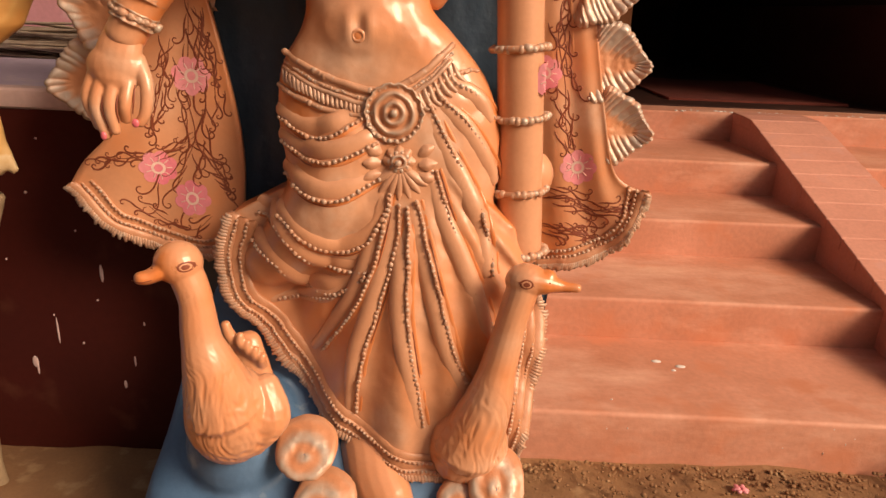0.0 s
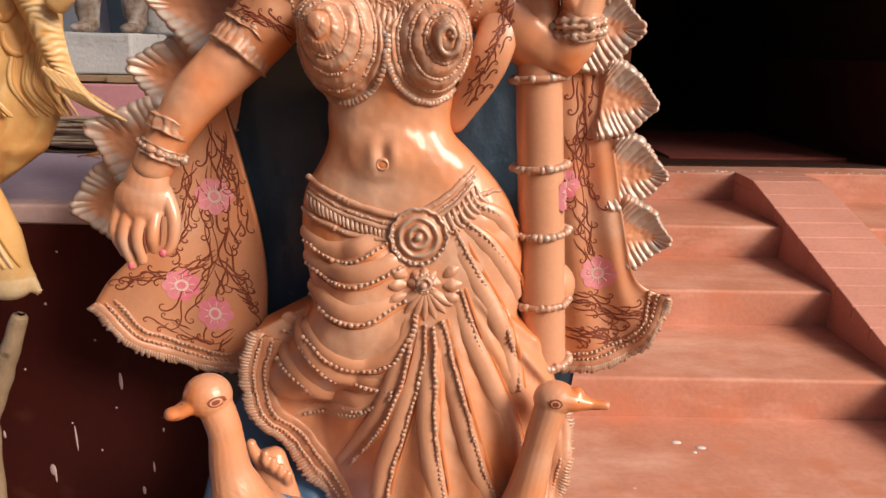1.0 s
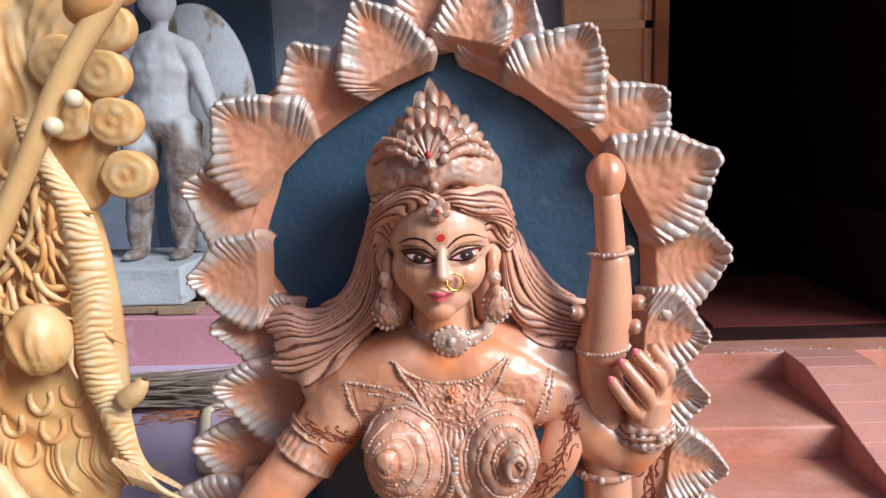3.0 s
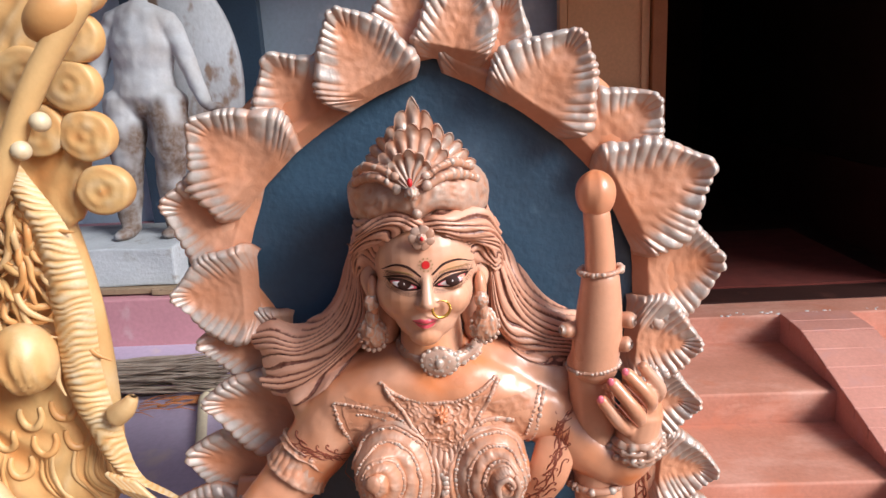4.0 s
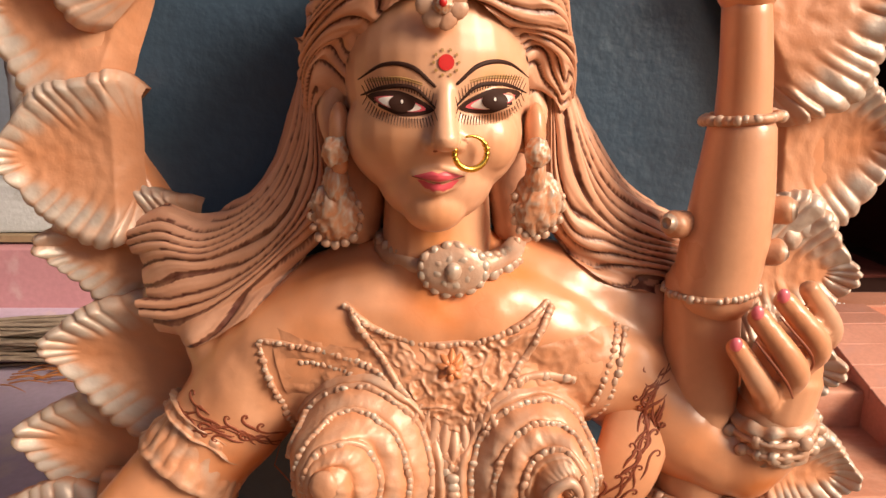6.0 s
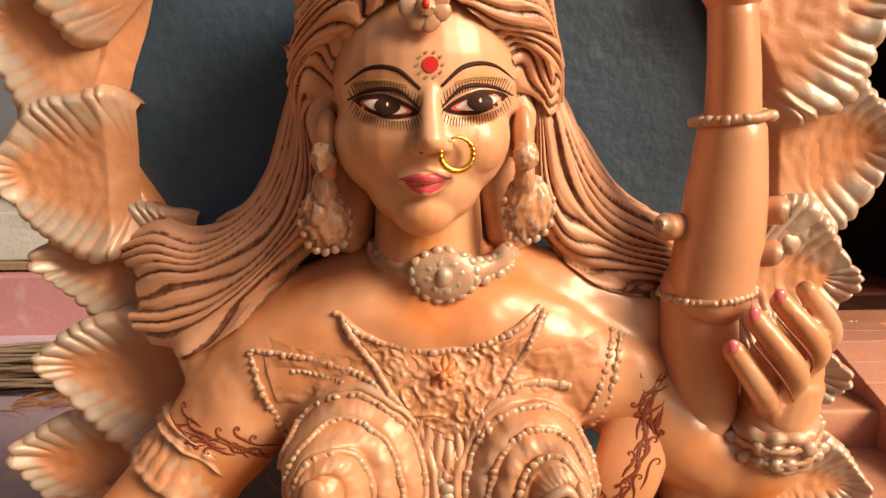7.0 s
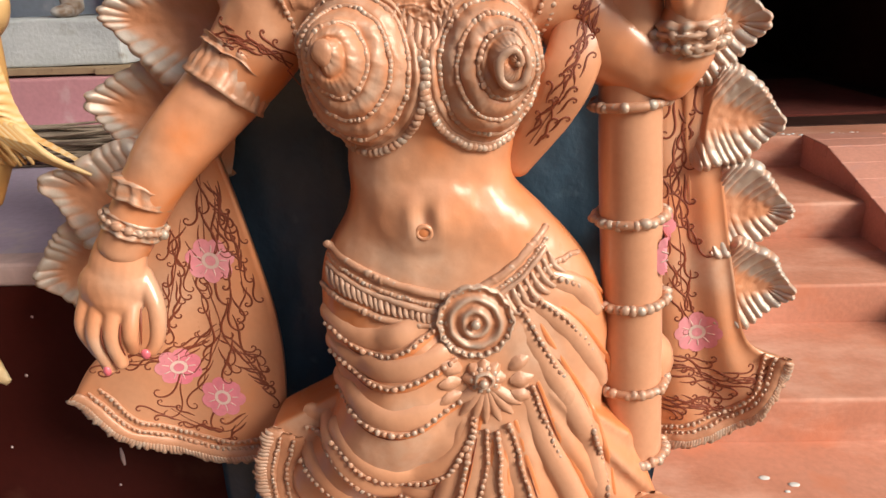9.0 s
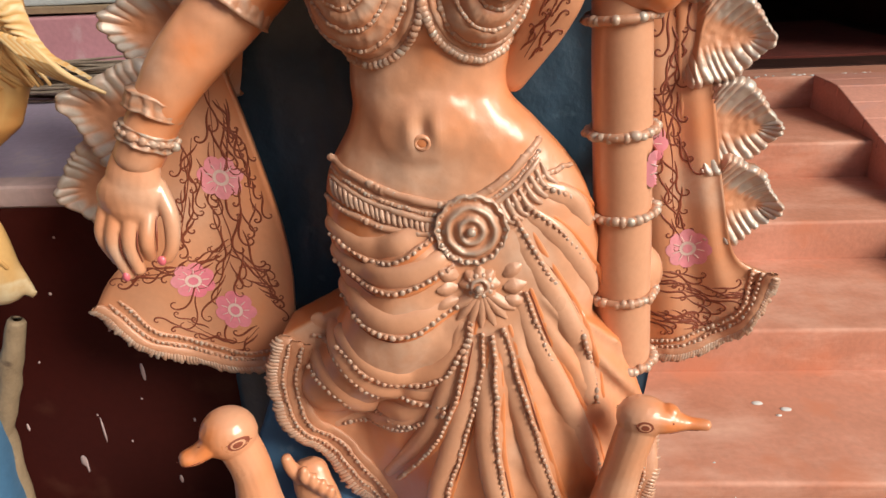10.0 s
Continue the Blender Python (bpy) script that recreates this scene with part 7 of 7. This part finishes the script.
# ---- raw clay figure on its block, at the back of the veranda ----
tagged(part("cement_block", worn(box(-1.60, 3.60, 1.165, -0.765, 4.12, 1.325, 0.008), 5, 0.008, 9.0), M_STONE, None), "rough grey cement block on wooden slats", "block")
for k, (x0, x1, yy, z) in enumerate(((-1.55, -0.70, 3.575, 1.14), (-1.50, -0.78, 3.80, 1.14), (-0.86, -0.70, 3.56, 1.135))):
    tagged(part("wooden_plank", worn(box(x0, yy, z, x1, yy + 0.09, z + 0.024, 0.003), 3, 0.004, 8.0, k), M_WOOD, None), "weathered wooden slat under the cement block", "plank", "slats under the block")
c = Builder()
for x0, x1, s in ((-1.045, -0.985, -1), (-0.845, -0.815, 1)):
    tube(c, [(x1, 3.86, 1.90), (x1 + 0.01 * s, 3.83, 1.72), ((x0 + x1) / 2, 3.84, 1.60), (x0, 3.86, 1.46), (x0, 3.85, 1.36)], [0.092, 0.080, 0.062, 0.058, 0.042], segs=18, rings=20)
    ball(c, (x0 + 0.005 * s, 3.80, 1.345), (0.040, 0.075, 0.026), segs=16, rings=10)
ball(c, (-0.895, 3.86, 1.90), (0.145, 0.09, 0.085), segs=24, rings=14)
tube(c, [(-0.895, 3.86, 1.92), (-0.885, 3.86, 2.03), (-0.875, 3.86, 2.15), (-0.87, 3.86, 2.23)], [0.135, 0.118, 0.135, 0.11], segs=24, rings=20, flat=0.75)
tube(c, [(-0.99, 3.86, 2.215), (-0.87, 3.86, 2.245), (-0.75, 3.86, 2.20)], [0.05, 0.055, 0.05], segs=16)
tube(c, [(-0.75, 3.86, 2.20), (-0.70, 3.85, 2.07), (-0.655, 3.82, 1.95), (-0.62, 3.80, 1.875)], [0.047, 0.040, 0.034, 0.026], segs=14, rings=16)
ball(c, (-0.585, 3.79, 1.865), (0.045, 0.025, 0.020), segs=14, rings=8)
tube(c, [(-0.995, 3.86, 2.20), (-1.07, 3.85, 2.06), (-1.10, 3.80, 1.93)], [0.047, 0.040, 0.030], segs=14, rings=14)
tube(c, [(-0.865, 3.86, 2.25), (-0.86, 3.86, 2.34)], [0.036, 0.036], segs=14)
ball(c, (-0.86, 3.85, 2.42), (0.075, 0.08, 0.10), segs=20, rings=14)
cv, cf = fuse(c, 0.0065, 4)
b = Builder()
b.add([(p[0], p[1], p[2]) + np.array([noise.noise(Vector(p) * 22), noise.noise(Vector(p) * 22 + Vector((5, 0, 0))), 0]) * 0.006 for p in cv], cf)
b.c = []
for p in b.v:
    q = Vector(p)
    legs = max(0.0, min(1.0, (1.95 - q.z) / 0.10))
    b.c.append(max(-1.0, min(0.4, 0.25 - legs * (1.05 + 1.6 * noise.noise(Vector((q.x * 16, q.y * 16, q.z * 9)))) + 0.9 * (1 - legs) * min(0.0, 0.2 + noise.noise(q * 11)))))
raw = new("statue", b.mesh("statue", [M_RAW]))
tagged(raw, "unpainted grey raw clay figure standing on a cement block", "statue")
# its oval back slab
b = Builder()
lathe(b, [(0.02, -0.012), (0.20, -0.014), (0.27, 0.0), (0.262, 0.03), (0.05, 0.04)], 0, 48)
ob = new("oval_slab", b.mesh("oval_slab", [M_CLAY]))
ob.matrix_world = Matrix.Translation((-0.79, 4.02, 1.98)) @ Matrix.Rotation(radians(90), 4, "X") @ Matrix.Diagonal((1.0, 1.68, 1, 1))
tagged(ob, "whitewashed oval clay slab behind the raw figure", "slab")
b = Builder()
lathe(b, [(0.10, 0.0), (0.13, 0.02), (0.10, 0.12), (0.06, 0.24)], 0, 20, (-0.79, 4.05, 1.32))
tagged(new("clay_support", b.mesh("clay_support", [M_CLAY])), "lump of raw clay holding up the oval slab", "support")
# dark slate board leaning on the wall
tagged(part("slate_board", worn(box(-1.55, 5.10, 1.13, -0.745, 5.18, 3.2, 0.004), 3, 0.004, 3.0), M_BLUE, None), "dark slate-blue board against the pale wall", "board")
tagged(part("wooden_crate", worn(box(-0.755, 3.72, 1.135, -0.55, 4.0, 1.27, 0.006), 2, 0.004, 7.0), M_DARK, None), "dark weathered wooden crate", "crate")

# ---- bundle of twigs on the veranda floor, with straw ----
rnd = random.Random(4)
bundle = new("twig_bundle")
bundle.location = (-0.9, 3.10, 0.935)
tagged(bundle, "bundle of dry brown twigs lying on the veranda floor", "twigs")
for k in range(90):
    b = Builder()
    r0, a = 0.052 * rnd.random() ** 0.5, rnd.uniform(0, 6.28)
    x0, x1 = rnd.uniform(-0.85, -0.3), rnd.uniform(0.45, 0.60)
    yy, zz = r0 * 1.5 * math.cos(a), 0.055 + r0 * math.sin(a)
    tube(b, [(x0, yy + rnd.uniform(-0.03, 0.03), max(0.006, zz + rnd.uniform(-0.02, 0.02))), (x0 * 0.6 + x1 * 0.4, yy + rnd.uniform(-0.02, 0.02), zz + rnd.uniform(-0.012, 0.012)), (x0 * 0.3 + x1 * 0.7, yy + rnd.uniform(-0.02, 0.02), zz + rnd.uniform(-0.012, 0.012)), (x1, yy + rnd.uniform(-0.06, 0.06), max(0.006, zz + rnd.uniform(-0.03, 0.03)))], [0.004, 0.0055, 0.005, 0.002], 0, 5, 12)
    part("twig", b.mesh("twig", [M_STRAW]), None, bundle)
b = Builder()
for k in range(34):
    x0, yy = rnd.uniform(-0.72, -0.38), rnd.uniform(2.93, 3.05)
    a = rnd.uniform(-0.6, 0.6)
    tube(b, [(x0, yy, 0.937), (x0 + 0.05 * math.cos(a), yy + 0.05 * math.sin(a), 0.945), (x0 + 0.10 * math.cos(a), yy + 0.10 * math.sin(a), 0.937)], [0.002, 0.002, 0.001], 0, 4, 5)
tagged(new("straw", b.mesh("straw", [M_RUST])), "orange wisps of straw beside the twigs", "straw", kind="stuff")
# cream tray
tray = part("tray", box(-0.45, 2.52, 0.932, -0.02, 2.98, 0.940, 0.003), M_LAV, None)
tray.matrix_world = Matrix.Translation((-0.475, 3.04, 0)) @ Matrix.Rotation(radians(19.6), 4, "Z") @ Matrix.Translation((0.46, -3.0, 0))
tagged(tray, "shallow tray with a cream rounded rim on the veranda floor", "tray")
b = Builder()
loop = []
for cx, cy, a0 in ((-0.40, 2.57, 180), (-0.07, 2.57, 270), (-0.07, 2.94, 0), (-0.40, 2.94, 90)):
    for a in np.linspace(a0, a0 + 90, 6):
        loop.append((cx + 0.06 * math.cos(radians(a)), cy + 0.06 * math.sin(radians(a)), 0.950))
loop.append(loop[0])
tube(b, loop, [0.016] * 2, 0, 10, len(loop), 0.7, up=(0, 0, 1), smooth=False)
part("rim", b.mesh("rim", [M_CREAM]), None, tray, "cream painted rim")

# ---- forked branch leaning between the idols ----
b = Builder()
tube(b, [(-0.385, 2.09, 0.735), (-0.43, 2.10, 0.64), (-0.48, 2.11, 0.53), (-0.53, 2.12, 0.42), (-0.56, 2.13, 0.33)], [0.016, 0.020, 0.019, 0.017, 0.013], 0, 12, 30)
tube(b, [(-0.495, 2.115, 0.515), (-0.515, 2.12, 0.40), (-0.53, 2.12, 0.20), (-0.53, 2.12, -0.03)], [0.012, 0.018, 0.018, 0.020], 0, 12, 24)
b.v = [tuple(Vector(p) + Vector((noise.noise(Vector(p) * 18), noise.noise(Vector(p) * 18 + Vector((4, 0, 0))), 0)) * 0.006) for p in b.v]
tagged(new("forked_branch", b.mesh("forked_branch", [M_WOOD])), "weathered forked branch propped on the ground", "branch")
tagged(part("paper_scrap", worn(box(-0.50, 1.93, -0.004, -0.34, 2.02, 0.012, 0.002), 2, 0.006, 9.0), M_LIGHTW, None), "crumpled pale scrap on the ground", "scrap")

# ---- small marks and litter ----
b = Builder()
for x, z, w, hgt in ((-0.492, 0.240, 0.010, 0.020), (-0.488, 0.222, 0.004, 0.022), (-0.421, 0.332, 0.003, 0.040), (-0.291, 0.492, 0.005, 0.024), (-0.266, 0.185, 0.006, 0.016), (-0.234, 0.253, 0.003, 0.018), (-0.445, 0.691, 0.004, 0.004), (-0.425, 0.375, 0.003, 0.003), (-0.34, 0.60, 0.003, 0.003),
                     (-0.31, 0.42, 0.003, 0.003), (-0.52, 0.52, 0.003, 0.003), (-0.36, 0.30, 0.003, 0.004), (-0.40, 0.82, 0.003, 0.003), (-0.20, 0.36, 0.003, 0.006), (-0.60, 0.34, 0.004, 0.012)):
    ball(b, (x, 2.281, z), (w, 0.0035, hgt), 0, 10, 6)
tagged(new("paint_drips", b.mesh("paint_drips", [M_EDGE])), "pale paint drips dried on the maroon wall", "paint drips", kind="stuff")
b = Builder()
for x, yy, z, w in ((1.207, 2.613, 0.140, 0.016), (1.273, 2.586, 0.140, 0.016), (1.245, 2.56, 0.140, 0.008), (1.02, 2.38, 0.140, 0.004), (1.50, 3.90, 0.70, 0.0)):
    if w:
        ball(b, (x, yy, z), (w, w * 0.55, 0.003), 0, 12, 6)
for k in range(26):
    x = random.uniform(1.45, 2.7)
    ball(b, (x, 4.205 + random.uniform(-0.006, 0.05), 0.700), (random.uniform(0.003, 0.014), 0.006, 0.005), 0, 8, 5)
for k in range(7):
    ball(b, (random.uniform(0.9, 1.7), 2.3105, random.uniform(0.03, 0.12)), (0.0012, 0.0022, random.uniform(0.002, 0.006)), 0, 8, 5)
tagged(new("lime_spots", b.mesh("lime_spots", [M_LIGHTW])), "pale lime spots on the steps", "spots", kind="stuff")
shoe = part("sandal", worn(box(1.06, 2.02, -0.01, 1.24, 2.12, 0.022, 0.010, 2), 2, 0.003, 9.0), M_BLACK, None)
tagged(shoe, "black sandal with pale beads lying on the earth", "sandal")
for k in range(5):
    b = Builder()
    ball(b, (1.085 + 0.026 * k, 2.085 + 0.006 * math.sin(k), 0.024), (0.011, 0.008, 0.008), 0, 8, 5)
    part("bead", b.mesh("bead", [M_LIGHTW]), None, shoe, "pale bead")
b = Builder()
for k in range(6):
    a = k * 1.05
    ball(b, (1.329 + 0.012 * math.cos(a), 2.199 + 0.009 * math.sin(a), 0.003), (0.012, 0.007, 0.004), 0, 8, 5, turn=pose(0, 0, 0, 15 * math.sin(3 * a), 20 * math.cos(2 * a), 57 * a))
tagged(new("petal", b.mesh("petal", [M_PINK])), "fallen pink flower petal on the earth", "petal")
